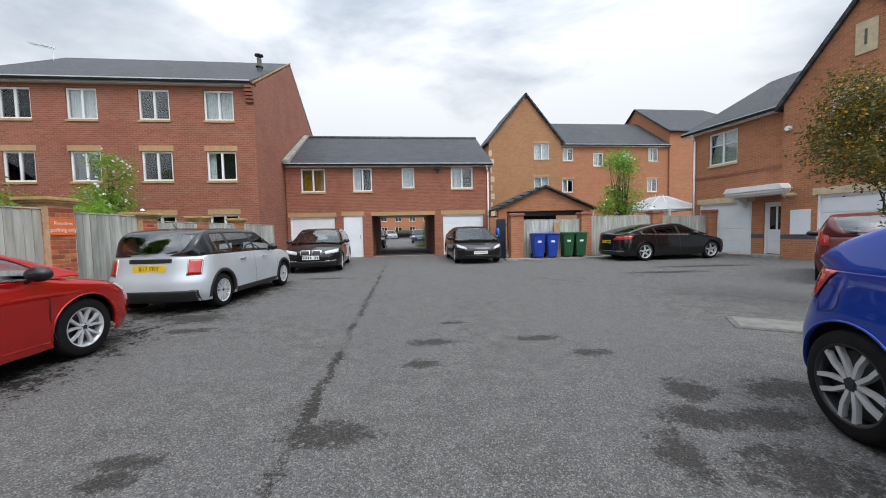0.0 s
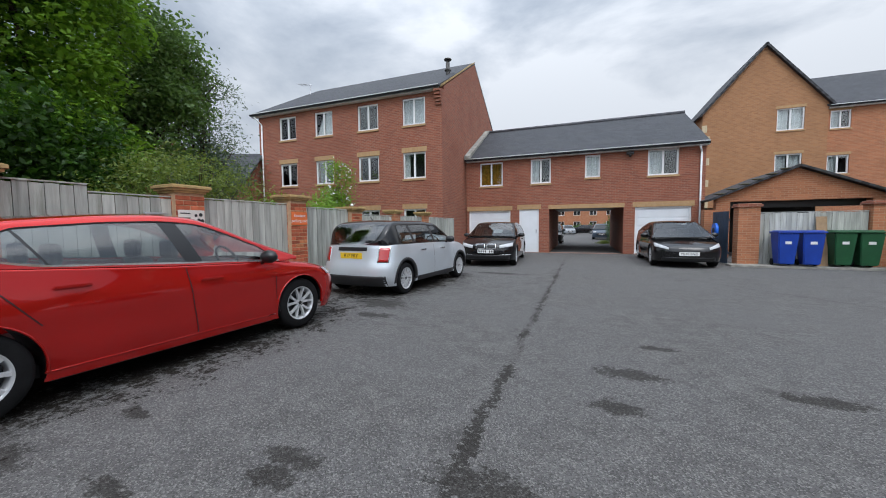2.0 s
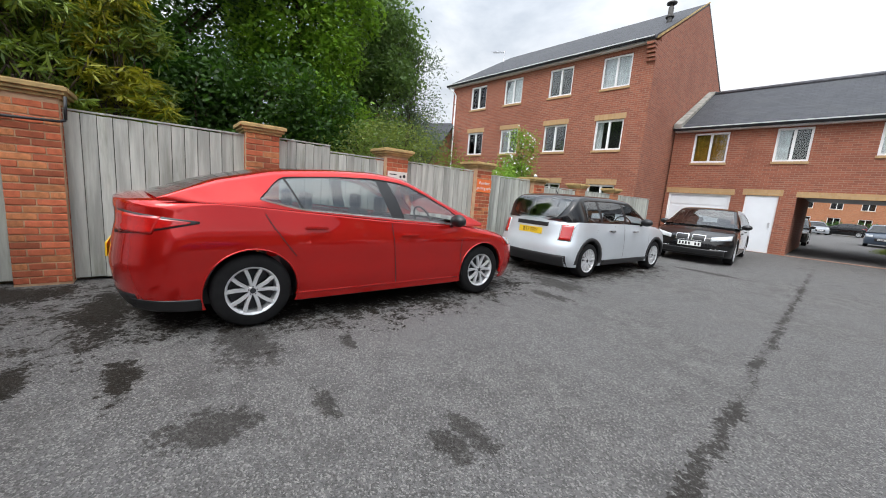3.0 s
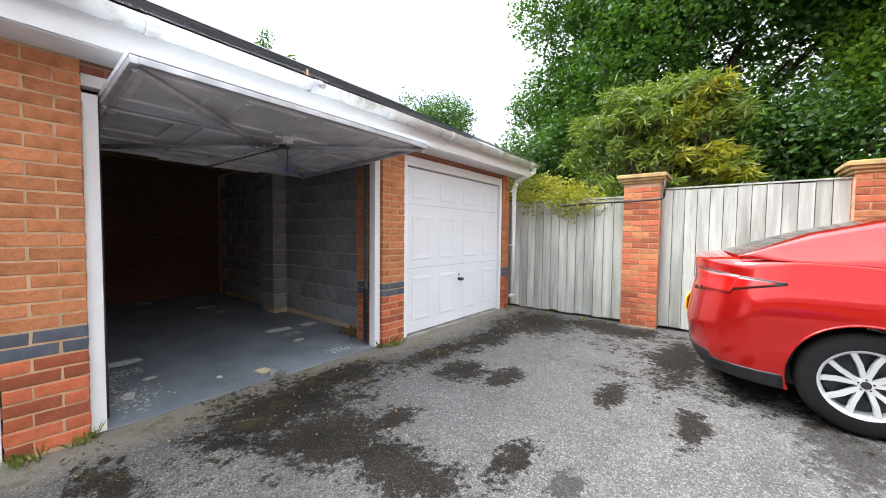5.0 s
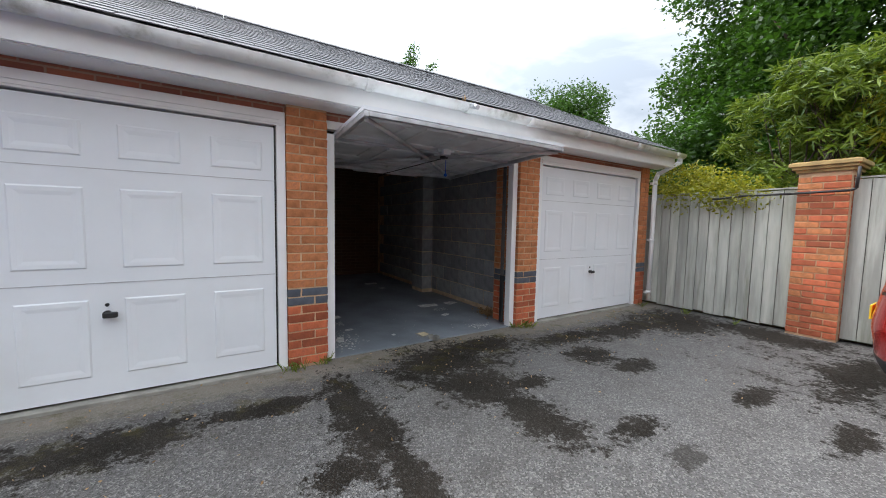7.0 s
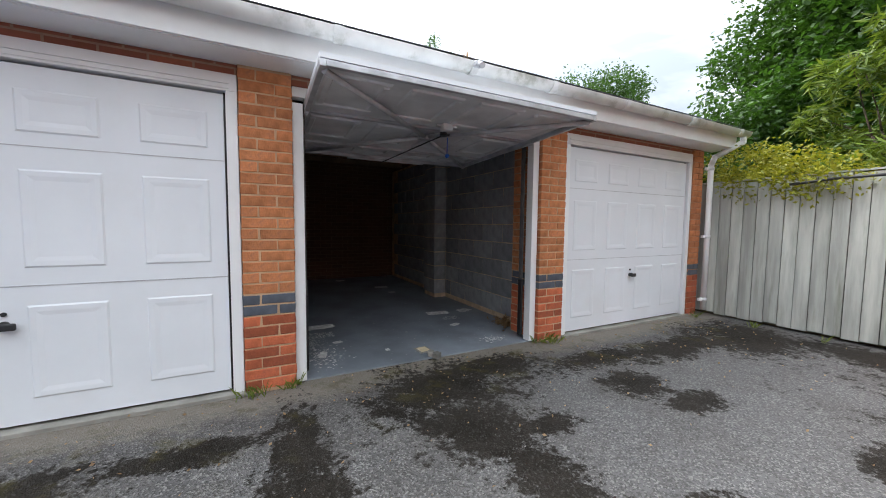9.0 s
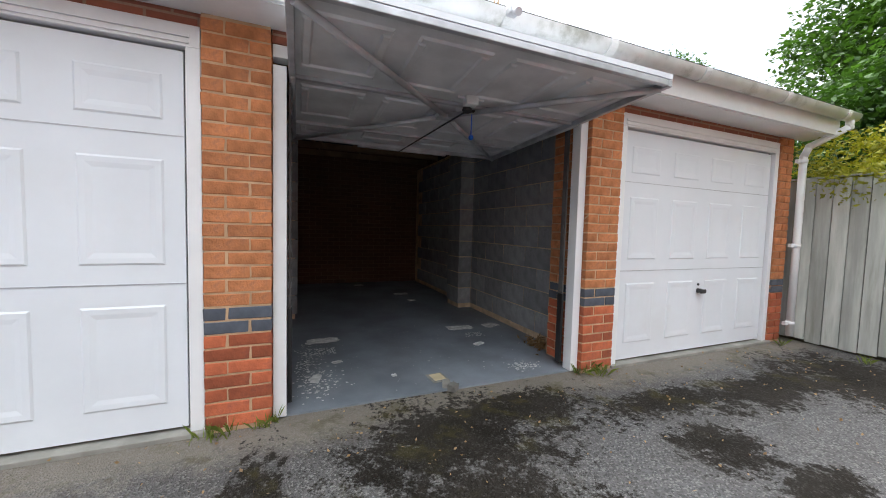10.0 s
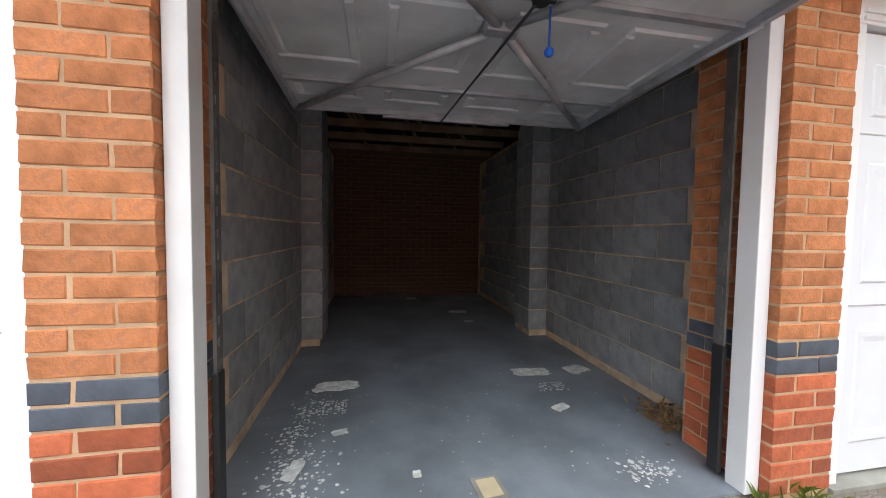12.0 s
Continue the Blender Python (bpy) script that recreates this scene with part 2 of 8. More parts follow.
def asphalt_material():
    m, nt, b, N, L = nodes("worn_asphalt")
    p = geopos(nt)
    sep = N("ShaderNodeSeparateXYZ")
    L(p, sep.inputs[0])
    X, Y = sep.outputs[0], sep.outputs[1]
    grit = N("ShaderNodeTexVoronoi")
    grit.inputs["Scale"].default_value = 125
    L(p, grit.inputs["Vector"])
    fine, mid, big = noise_node(nt, 160, 3, p), noise_node(nt, 4, 7, p, 0.65), noise_node(nt, 0.45, 5, p)
    col = mixc(nt, ramp01(nt, mid.outputs["Fac"], 0.3, 0.72), (0.083, 0.08, 0.077), (0.142, 0.138, 0.133))
    col = mixc(nt, ramp01(nt, big.outputs["Fac"], 0.35, 0.65), col, (0.118, 0.115, 0.113))
    col = mixc(nt, mathn(nt, "MULTIPLY", ramp01(nt, noise_node(nt, 22, 6, p, 0.7).outputs["Fac"], 0.5, 0.7), 0.35), col, (0.055, 0.053, 0.05))
    chip = N("ShaderNodeSeparateColor")
    L(grit.outputs["Color"], chip.inputs[0])
    col = mixc(nt, mathn(nt, "MULTIPLY", mathn(nt, "GREATER_THAN", chip.outputs[0], 0.84), 0.36), col, (0.34, 0.33, 0.31))
    col = mixc(nt, mathn(nt, "MULTIPLY", mathn(nt, "LESS_THAN", chip.outputs[0], 0.28), 0.6), col, (0.045, 0.043, 0.041))
    # wobble that frays every edge
    wa, wb = noise_node(nt, 2.4, 6, p, 0.62), noise_node(nt, 9.0, 6, p, 0.68)
    wc = noise_node(nt, 34.0, 5, p, 0.7)
    fray = mathn(nt, "ADD", mathn(nt, "ADD", mathn(nt, "MULTIPLY_ADD", wa.outputs["Fac"], 2.0, -1.0), mathn(nt, "MULTIPLY_ADD", wb.outputs["Fac"], 2.8, -1.4)), mathn(nt, "MULTIPLY_ADD", wc.outputs["Fac"], 3.0, -1.45))

    def blobs(table, soft):
        best = None
        for cx, cy, rx, ry in table:
            dx = mathn(nt, "MULTIPLY_ADD", X, 1 / rx, -cx / rx)
            dy = mathn(nt, "MULTIPLY_ADD", Y, 1 / ry, -cy / ry)
            d = mathn(nt, "SQRT", mathn(nt, "ADD", mathn(nt, "MULTIPLY", dx, dx), mathn(nt, "MULTIPLY", dy, dy)))
            best = d if best is None else mathn(nt, "MINIMUM", best, d)
        return ramp01(nt, mathn(nt, "ADD", best, fray), 1.12 + soft, 1.12 - soft)
    # damp stains, plus the shade painted beneath two parked cars
    damp_and_shade = blobs(STAINS_AND_CAR_SHADE, 0.25)
    spots = mathn(nt, "MULTIPLY", blobs(SPOTS, 0.3), 0.68)
    # the long joint between two lays of asphalt
    wob = noise_node(nt, 3.0, 6, p, 0.7)
    lineX = mathn(nt, "MULTIPLY_ADD", Y, -0.075, 0.32)
    off = mathn(nt, "ADD", mathn(nt, "SUBTRACT", X, lineX), mathn(nt, "MULTIPLY_ADD", wob.outputs["Fac"], 0.26, -0.13))
    off = mathn(nt, "ADD", off, mathn(nt, "MULTIPLY_ADD", wc.outputs["Fac"], 0.3, -0.15))
    wid = mathn(nt, "MULTIPLY_ADD", ramp01(nt, noise_node(nt, 1.3, 5, p, 0.7).outputs["Fac"], 0.38, 0.6), 0.045, 0.008)
    joint = mathn(nt, "MULTIPLY", mathn(nt, "LESS_THAN", mathn(nt, "ABSOLUTE", off), wid), mathn(nt, "MULTIPLY", ramp01(nt, Y, 3.2, 3.8), ramp01(nt, Y, 21, 12)))
    off2 = mathn(nt, "SUBTRACT", mathn(nt, "ADD", Y, mathn(nt, "MULTIPLY", wob.outputs["Fac"], 0.3)), mathn(nt, "MULTIPLY_ADD", X, -1.15, 16.0))
    joint2 = mathn(nt, "MULTIPLY", mathn(nt, "LESS_THAN", mathn(nt, "ABSOLUTE", off2), 0.03), ramp01(nt, X, 1.0, 3.0))
    # streaky wear further out
    far = mathn(nt, "MULTIPLY", ramp01(nt, noise_node(nt, 1.1, 7, p, 0.7).outputs["Fac"], 0.6, 0.68), ramp01(nt, Y, 7.5, 10.0))
    dark = mathn(nt, "MAXIMUM", mathn(nt, "MAXIMUM", damp_and_shade, spots), mathn(nt, "MAXIMUM", mathn(nt, "MULTIPLY", joint, 0.75), mathn(nt, "MAXIMUM", mathn(nt, "MULTIPLY", joint2, 0.5), mathn(nt, "MULTIPLY", far, 0.4))))
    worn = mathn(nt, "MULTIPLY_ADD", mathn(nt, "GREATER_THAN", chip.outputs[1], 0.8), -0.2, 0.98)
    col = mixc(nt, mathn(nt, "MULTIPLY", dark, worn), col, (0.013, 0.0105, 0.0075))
    # brown grime where rain drips off the roof and the trees hang over
    grime = mathn(nt, "MULTIPLY", mathn(nt, "MULTIPLY", ramp01(nt, mathn(nt, "ADD", Y, mathn(nt, "MULTIPLY", fray, 0.5)), 3.6, 1.6), ramp01(nt, mathn(nt, "ADD", X, mathn(nt, "MULTIPLY", fray, 0.4)), 3.2, 1.8)), ramp01(nt, noise_node(nt, 2.1, 8, p, 0.72).outputs["Fac"], 0.36, 0.62))
    col = mixc(nt, mathn(nt, "MULTIPLY", grime, 0.3), col, (0.05, 0.043, 0.036))
    # dust and moss along the garage's foot
    edge = mathn(nt, "MULTIPLY", ramp01(nt, mathn(nt, "ADD", Y, mathn(nt, "MULTIPLY", fray, 0.12)), 0.42, 0.12), ramp01(nt, X, 5.4, 5.0))
    dust = mathn(nt, "MULTIPLY", edge, mathn(nt, "SUBTRACT", 1.0, mathn(nt, "MULTIPLY", damp_and_shade, 0.95)))
    col = mixc(nt, mathn(nt, "MULTIPLY", dust, 0.65), col, (0.24, 0.21, 0.17))
    moss = mathn(nt, "MULTIPLY", mathn(nt, "MULTIPLY", ramp01(nt, Y, 1.2, 0.1), ramp01(nt, X, 5.4, 5.0)), ramp01(nt, noise_node(nt, 3.3, 7, p, 0.7).outputs["Fac"], 0.52, 0.63))
    col = mixc(nt, mathn(nt, "MULTIPLY", moss, 0.5), col, (0.075, 0.065, 0.018))
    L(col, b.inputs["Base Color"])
    L(mathn(nt, "MULTIPLY_ADD", dark, -0.12, 0.92), b.inputs["Roughness"])
    L(mathn(nt, "MULTIPLY_ADD", dark, -0.2, 0.3), b.inputs["Specular IOR Level"])
    h = mathn(nt, "ADD", grit.outputs["Distance"], mathn(nt, "MULTIPLY", fine.outputs["Fac"], 0.5))
    bump(nt, b, h, 0.9, 0.007)
    return m


def glass_material(name, tint, gloss=0.03, rough=0.01):
    """Thin pane: lets light through, with the gloss of glass."""
    m, nt, b, N, L = nodes(name)
    nt.nodes.remove(b)
    out = nt.nodes["Material Output"]
    tr, gl, mx, fr = N("ShaderNodeBsdfTransparent"), N("ShaderNodeBsdfGlossy"), N("ShaderNodeMixShader"), N("ShaderNodeFresnel")
    tr.inputs[0].default_value = rgb(tint)
    gl.inputs["Roughness"].default_value = rough
    fr.inputs[0].default_value = 1.5
    L(mathn(nt, "MULTIPLY_ADD", fr.outputs[0], 1.0, gloss), mx.inputs[0])
    L(tr.outputs[0], mx.inputs[1])
    L(gl.outputs[0], mx.inputs[2])
    L(mx.outputs[0], out.inputs[0])
    return m


def paint(name, c, flake=0.0, rough=0.3, metal=0.0):
    m, nt, b, N, L = nodes(name)
    v = objvec(nt)
    n = noise_node(nt, 2.0, 4, v)
    film = noise_node(nt, 14, 5, v)
    col = mixc(nt, ramp01(nt, n.outputs["Fac"], 0.3, 0.7), tuple(x * 0.93 for x in c), c)
    col = mixc(nt, mathn(nt, "MULTIPLY", film.outputs["Fac"], 0.006), col, (0.3, 0.28, 0.25))
    L(col, b.inputs["Base Color"])
    L(mathn(nt, "MULTIPLY_ADD", film.outputs["Fac"], 0.08, rough), b.inputs["Roughness"])
    b.inputs["Metallic"].default_value = metal
    b.inputs["Specular IOR Level"].default_value = 0.12
    b.inputs["Coat Weight"].default_value, b.inputs["Coat Roughness"].default_value = 1.0, 0.02
    if flake:
        f = noise_node(nt, 900, 1, v)
        bump(nt, b, f.outputs["Fac"], flake, 0.001)
    return m


def leaf_material(name, c1, c2, trans=0.35):
    m, nt, b, N, L = nodes(name)
    g = N("ShaderNodeNewGeometry")
    n = noise_node(nt, 0.8, 3, g.outputs["Position"])
    col = mixc(nt, g.outputs["Random Per Island"], c1, c2)
    col = mixc(nt, mathn(nt, "MULTIPLY", n.outputs["Fac"], 0.5), col, tuple(x * 0.6 for x in c1))
    L(col, b.inputs["Base Color"])
    b.inputs["Roughness"].default_value = 0.5
    tr = N("ShaderNodeBsdfTranslucent")
    L(mixc(nt, 0.5, col, tuple(min(1, x * 1.6) for x in c2)), tr.inputs[0])
    mx = N("ShaderNodeMixShader")
    mx.inputs[0].default_value = trans
    L(b.outputs[0], mx.inputs[1])
    L(tr.outputs[0], mx.inputs[2])
    L(mx.outputs[0], nt.nodes["Material Output"].inputs[0])
    return m


def lamp_lens(name, c, rough=0.08):
    m, nt, b, N, L = nodes(name)
    v = objvec(nt)
    w = noise_node(nt, 40, 2, v)
    L(mixc(nt, w.outputs["Fac"], tuple(x * 0.5 for x in c), c), b.inputs["Base Color"])
    b.inputs["Roughness"].default_value = rough
    b.inputs["Coat Weight"].default_value = 1.0
    return m


M = {}
M["asphalt"] = asphalt_material()
M["brick_red"] = brickwork("red_brickwork", (0.37, 0.122, 0.069), (0.25, 0.085, 0.053), (0.36, 0.235, 0.165), stain=0.38, ms=0.007)
M["brick_orange"] = brickwork("orange_brickwork", (0.5, 0.2, 0.092), (0.36, 0.14, 0.068), (0.46, 0.29, 0.18), ms=0.007)
M["brick_tan"] = brickwork("tan_brickwork", (0.45, 0.225, 0.1), (0.34, 0.165, 0.078), (0.42, 0.26, 0.15), ms=0.007)
# darker and browner than the other brickwork, for the garages' back wall
M["brick_dim"] = brickwork("dark_brown_brickwork", (0.15, 0.07, 0.04), (0.1, 0.05, 0.03), (0.22, 0.16, 0.11))
M["brick_lower"] = brickwork("blue_grey_brickwork", (0.09, 0.1, 0.12), (0.07, 0.075, 0.09), (0.2, 0.16, 0.12))
M["soldier"] = brickwork("buff_soldier_bricks", (0.52, 0.34, 0.17), (0.45, 0.28, 0.13), (0.42, 0.3, 0.18), bw=0.075, bh=0.225)
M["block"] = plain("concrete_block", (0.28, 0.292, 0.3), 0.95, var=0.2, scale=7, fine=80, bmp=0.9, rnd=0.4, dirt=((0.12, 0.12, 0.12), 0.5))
M["block_mortar"] = plain("buff_block_mortar", (0.6, 0.45, 0.3), 0.95, var=0.25, scale=6, fine=90, bmp=0.5, dirt=((0.25, 0.2, 0.15), 0.6))
M["brick_or"] = plain("orange_brick", (0.50, 0.19, 0.075), 0.9, var=0.28, scale=11, fine=80, bmp=1.0, rnd=0.4, dirt=((0.22, 0.105, 0.07), 0.75))
M["brick_rd"] = plain("red_brick", (0.44, 0.115, 0.05), 0.9, var=0.22, scale=9, fine=70, bmp=0.8, rnd=0.75, dirt=((0.16, 0.055, 0.045), 0.7))
M["brick_bl"] = plain("blue_engineering_brick", (0.075, 0.088, 0.11), 0.6, var=0.2, scale=12, fine=90, bmp=0.25, rnd=0.25)
M["mortar"] = plain("lime_mortar", (0.5, 0.33, 0.2), 0.95, var=0.2, scale=6, fine=140, bmp=0.4)
M["slate"] = slates("grey_slates", (0.036, 0.038, 0.045))
M["slate_piece"] = plain("slate_tile", (0.095, 0.098, 0.11), 0.75, var=0.35, scale=5, fine=50, bmp=0.2, dirt=((0.16, 0.16, 0.15), 0.5))
M["upvc"] = plain("white_upvc", (0.8, 0.81, 0.81), 0.35, var=0.05, scale=2, fine=30, bmp=0.02, dirt=((0.45, 0.44, 0.4), 0.25))
M["upvc_dirty"] = plain("mossy_white_upvc", (0.78, 0.79, 0.78), 0.4, var=0.08, scale=5, fine=40, bmp=0.05, dirt=((0.27, 0.28, 0.22), 0.8))
M["door_white"] = plain("white_door_paint", (0.74, 0.77, 0.8), 0.42, var=0.04, scale=1.2, fine=40, bmp=0.03, dirt=((0.66, 0.66, 0.64), 0.35))
M["door_back"] = plain("grey_galvanised_door_back", (0.68, 0.69, 0.7), 0.5, metal=0.1, var=0.15, scale=3, fine=30, bmp=0.05)
M["steel"] = plain("galvanised_steel", (0.5, 0.51, 0.53), 0.42, metal=0.4, var=0.2, scale=6, fine=60, bmp=0.05)
M["floor_paint"] = plain("grey_painted_concrete", (0.2, 0.225, 0.255), 0.4, var=0.3, scale=1.7, fine=60, bmp=0.15, dirt=((0.1, 0.11, 0.12), 0.6))
M["fence_wood"] = plain("weathered_grey_fence_wood", (0.43, 0.44, 0.395), 0.9, var=0.28, scale=9, fine=70, bmp=0.6, rnd=0.34, dirt=((0.15, 0.16, 0.11), 0.65), streak=0.1)
# near-black colour for the shade in the gaps between fence boards
M["fence_gap_shade"] = plain("dark_fence_gap_shade", (0.05, 0.05, 0.04), 0.95, var=0.3, bmp=0.2)
M["cover"] = plain("mossy_cover_infill", (0.16, 0.155, 0.14), 0.9, var=0.25, scale=5, fine=60, bmp=0.4)
M["coping"] = plain("buff_cap_stone", (0.42, 0.29, 0.12), 0.85, var=0.25, scale=5, fine=50, bmp=0.3, dirt=((0.12, 0.11, 0.06), 0.6))
M["black_plastic"] = plain("black_plastic", (0.018, 0.018, 0.019), 0.5, var=0.2, bmp=0.08)
M["dark_trim"] = plain("matt_black_trim", (0.012, 0.012, 0.013), 0.35, var=0.1, bmp=0.03)
M["rubber"] = plain("tyre_rubber", (0.009, 0.009, 0.0095), 0.8, var=0.3, scale=8, fine=90, bmp=0.2, spec=0.2)
M["alloy"] = plain("silver_alloy", (0.62, 0.63, 0.64), 0.32, metal=0.45, var=0.08, bmp=0.02)
M["alloy_dark"] = plain("dark_grey_alloy", (0.04, 0.042, 0.045), 0.35, metal=0.5, var=0.1, bmp=0.02)
M["chrome"] = plain("chrome", (0.82, 0.83, 0.84), 0.15, metal=0.8, var=0.03, bmp=0)
M["car_glass"] = glass_material("tinted_car_glass", (0.7, 0.76, 0.76), 0.1)
M["dark_glass"] = glass_material("privacy_car_glass", (0.1, 0.11, 0.12))
M["window_glass"] = glass_material("window_glass", (0.88, 0.91, 0.9))
# near-black that puts the shade of unlit interiors into the colour
M["room"] = plain("unlit_room_colour", (0.03, 0.03, 0.032), 0.9, var=0.4, scale=1.5, bmp=0)
M["curtain_white"] = plain("white_net_curtain", (0.78, 0.8, 0.83), 0.9, var=0.12, scale=6, bmp=0.1)
M["curtain_gold"] = plain("gold_curtain", (0.42, 0.2, 0.02), 0.9, var=0.2, scale=6, bmp=0.1)
M["curtain_grey"] = plain("grey_curtain", (0.2, 0.22, 0.22), 0.9, var=0.2, scale=6, bmp=0.1)
M["seat"] = plain("dark_seat_cloth", (0.03, 0.03, 0.032), 0.9, var=0.2, bmp=0.1)
M["red_paint"] = paint("metallic_red_paint", (0.54, 0.013, 0.01), rough=0.12, metal=0.6)
M["silver_paint"] = paint("white_silver_paint", (0.56, 0.6, 0.63), rough=0.25, metal=0.35)
M["black_paint"] = paint("black_paint", (0.0035, 0.0035, 0.004))
M["blue_paint"] = paint("deep_blue_paint", (0.006, 0.05, 0.4), rough=0.26, metal=0.5)
M["maroon_paint"] = paint("maroon_paint", (0.11, 0.01, 0.014))
M["grey_paint"] = paint("silver_grey_paint", (0.3, 0.32, 0.34))
M["navy_paint"] = paint("dark_blue_grey_paint", (0.05, 0.07, 0.1))
M["lens_red"] = lamp_lens("red_lamp_lens", (0.55, 0.012, 0.01))
M["lens_clear"] = lamp_lens("clear_lamp_lens", (0.62, 0.64, 0.66))
M["plate_yellow"] = plain("yellow_number_plate", (0.75, 0.5, 0.02), 0.4, var=0.05, bmp=0)
M["plate_white"] = plain("white_number_plate", (0.75, 0.75, 0.74), 0.4, var=0.05, bmp=0)
M["ink"] = plain("black_ink", (0.012, 0.012, 0.012), 0.6, var=0.1, bmp=0)
M["orange_sign"] = plain("orange_sign", (0.75, 0.17, 0.04), 0.5, var=0.08, bmp=0)
M["white_sign"] = plain("white_sign", (0.72, 0.68, 0.62), 0.5, var=0.08, bmp=0)
M["bin_blue"] = plain("blue_bin_plastic", (0.008, 0.05, 0.36), 0.45, var=0.15, bmp=0.1)
M["bin_green"] = plain("green_bin_plastic", (0.012, 0.085, 0.03), 0.5, var=0.15, bmp=0.1)
M["gate_blue"] = plain("dark_blue_gate_paint", (0.04, 0.07, 0.11), 0.6, var=0.2, bmp=0.1)
M["bark"] = plain("bark", (0.075, 0.055, 0.04), 0.95, var=0.35, scale=7, fine=40, bmp=0.6)
M["leaf_dark"] = leaf_material("deep_green_leaves", (0.018, 0.054, 0.007), (0.068, 0.165, 0.014))
M["leaf_bright"] = leaf_material("bright_green_leaves", (0.09, 0.2, 0.016), (0.24, 0.42, 0.03))
M["leaf_willow"] = leaf_material("grey_green_leaves", (0.05, 0.085, 0.04), (0.13, 0.19, 0.09))
M["leaf_bamboo"] = leaf_material("yellow_green_bamboo_leaves", (0.04, 0.09, 0.01), (0.21, 0.285, 0.024), 0.3)
M["leaf_mid"] = leaf_material("mid_green_leaves", (0.05, 0.105, 0.022), (0.17, 0.28, 0.06))
M["leaf_gold"] = leaf_material("golden_leaves", (0.14, 0.17, 0.012), (0.38, 0.36, 0.02))
M["leaf_olive"] = leaf_material("dark_olive_leaves", (0.03, 0.042, 0.01), (0.15, 0.13, 0.02))
M["leaf_shrub"] = leaf_material("shrub_leaves", (0.08, 0.14, 0.02), (0.24, 0.3, 0.05))
M["leaf_dry"] = leaf_material("dry_leaves", (0.16, 0.09, 0.04), (0.42, 0.28, 0.14))
M["grass"] = leaf_material("grass_blades", (0.07, 0.12, 0.015), (0.22, 0.27, 0.05))
M["flower"] = leaf_material("orange_blossom", (0.45, 0.2, 0.01), (0.6, 0.32, 0.02), 0.2)
M["wood"] = plain("bare_timber", (0.33, 0.22, 0.12), 0.8, var=0.2, scale=4, bmp=0.2)
M["truss"] = plain("roof_timber", (0.2, 0.13, 0.08), 0.85, var=0.25, scale=4, bmp=0.2)
M["paint_spill"] = plain("flaked_white_paint", (0.72, 0.72, 0.7), 0.8, var=0.25, scale=18, bmp=0.3)
M["concrete"] = plain("old_concrete", (0.27, 0.26, 0.23), 0.9, var=0.25, scale=4, fine=70, bmp=0.4)
M["iron"] = plain("cast_iron_cover", (0.12, 0.115, 0.11), 0.8, metal=0.3, var=0.3, scale=5, fine=30, bmp=0.6)
M["stone_cream"] = plain("cream_stone", (0.55, 0.46, 0.3), 0.85, var=0.12, scale=5, bmp=0.15)
M["blue_plastic"] = plain("bright_blue_plastic", (0.01, 0.12, 0.6), 0.4, var=0.1, bmp=0.03)
M["soil"] = plain("garden_soil", (0.08, 0.07, 0.04), 0.95, var=0.4, scale=2, fine=30, bmp=0.5)


# ---------- mesh helpers ----------
def box(bm, x0, x1, y0, y1, z0, z1, bev=0.0):
    v = [bm.verts.new((x, y, z)) for x in (x0, x1) for y in (y0, y1) for z in (z0, z1)]
    fs = [bm.faces.new([v[i] for i in f]) for f in ((0, 1, 3, 2), (4, 6, 7, 5), (0, 4, 5, 1), (2, 3, 7, 6), (0, 2, 6, 4), (1, 5, 7, 3))]
    if bev:
        es = list({e for f in fs for e in f.edges})
        bmesh.ops.bevel(bm, geom=es, offset=bev, segments=2, affect="EDGES", profile=0.5)
    return fs


def cyl(bm, p, q, r, n=12, r2=None):
    """A rod from p to q."""
    p, q = Vector(p), Vector(q)
    d = (q - p).normalized()
    a = d.orthogonal().normalized()
    b = d.cross(a)
    r2 = r if r2 is None else r2
    lo = [bm.verts.new(p + r * (math.cos(t) * a + math.sin(t) * b)) for t in (2 * math.pi * i / n for i in range(n))]
    hi = [bm.verts.new(q + r2 * (math.cos(t) * a + math.sin(t) * b)) for t in (2 * math.pi * i / n for i in range(n))]
    for i in range(n):
        f = bm.faces.new((lo[i], lo[(i + 1) % n], hi[(i + 1) % n], hi[i]))
        f.smooth = True
    bm.faces.new(lo[::-1])
    bm.faces.new(hi)


def prism(bm, poly, axis, lo, hi):
    """A polygon drawn in the two other axes, stretched along axis."""
    def at(p, c):
        return {"x": (c, p[0], p[1]), "y": (p[0], c, p[1]), "z": (p[0], p[1], c)}[axis]
    a = [bm.verts.new(at(p, lo)) for p in poly]
    b = [bm.verts.new(at(p, hi)) for p in poly]
    n = len(poly)
    for i in range(n):
        bm.faces.new((a[i], a[(i + 1) % n], b[(i + 1) % n], b[i]))
    bm.faces.new(a[::-1])
    bm.faces.new(b)


def mesh_of(name, bm, material):
    bmesh.ops.recalc_face_normals(bm, faces=bm.faces)
    me = bpy.data.meshes.new(name)
    bm.to_mesh(me)
    bm.free()
    for m in material if isinstance(material, (list, tuple)) else [material]:
        me.materials.append(m)
    return me


def part(name, bm, material, parent, label=""):
    ob = new(name, mesh_of(name, bm, material))
    ob.parent = parent
    return tagged(ob, label) if label else ob


def thing(name, label, category, m=None, group="", kind=""):
    ob = new(name)
    if m is not None:
        ob.matrix_world = m
    return tagged(ob, label, category, group, kind)


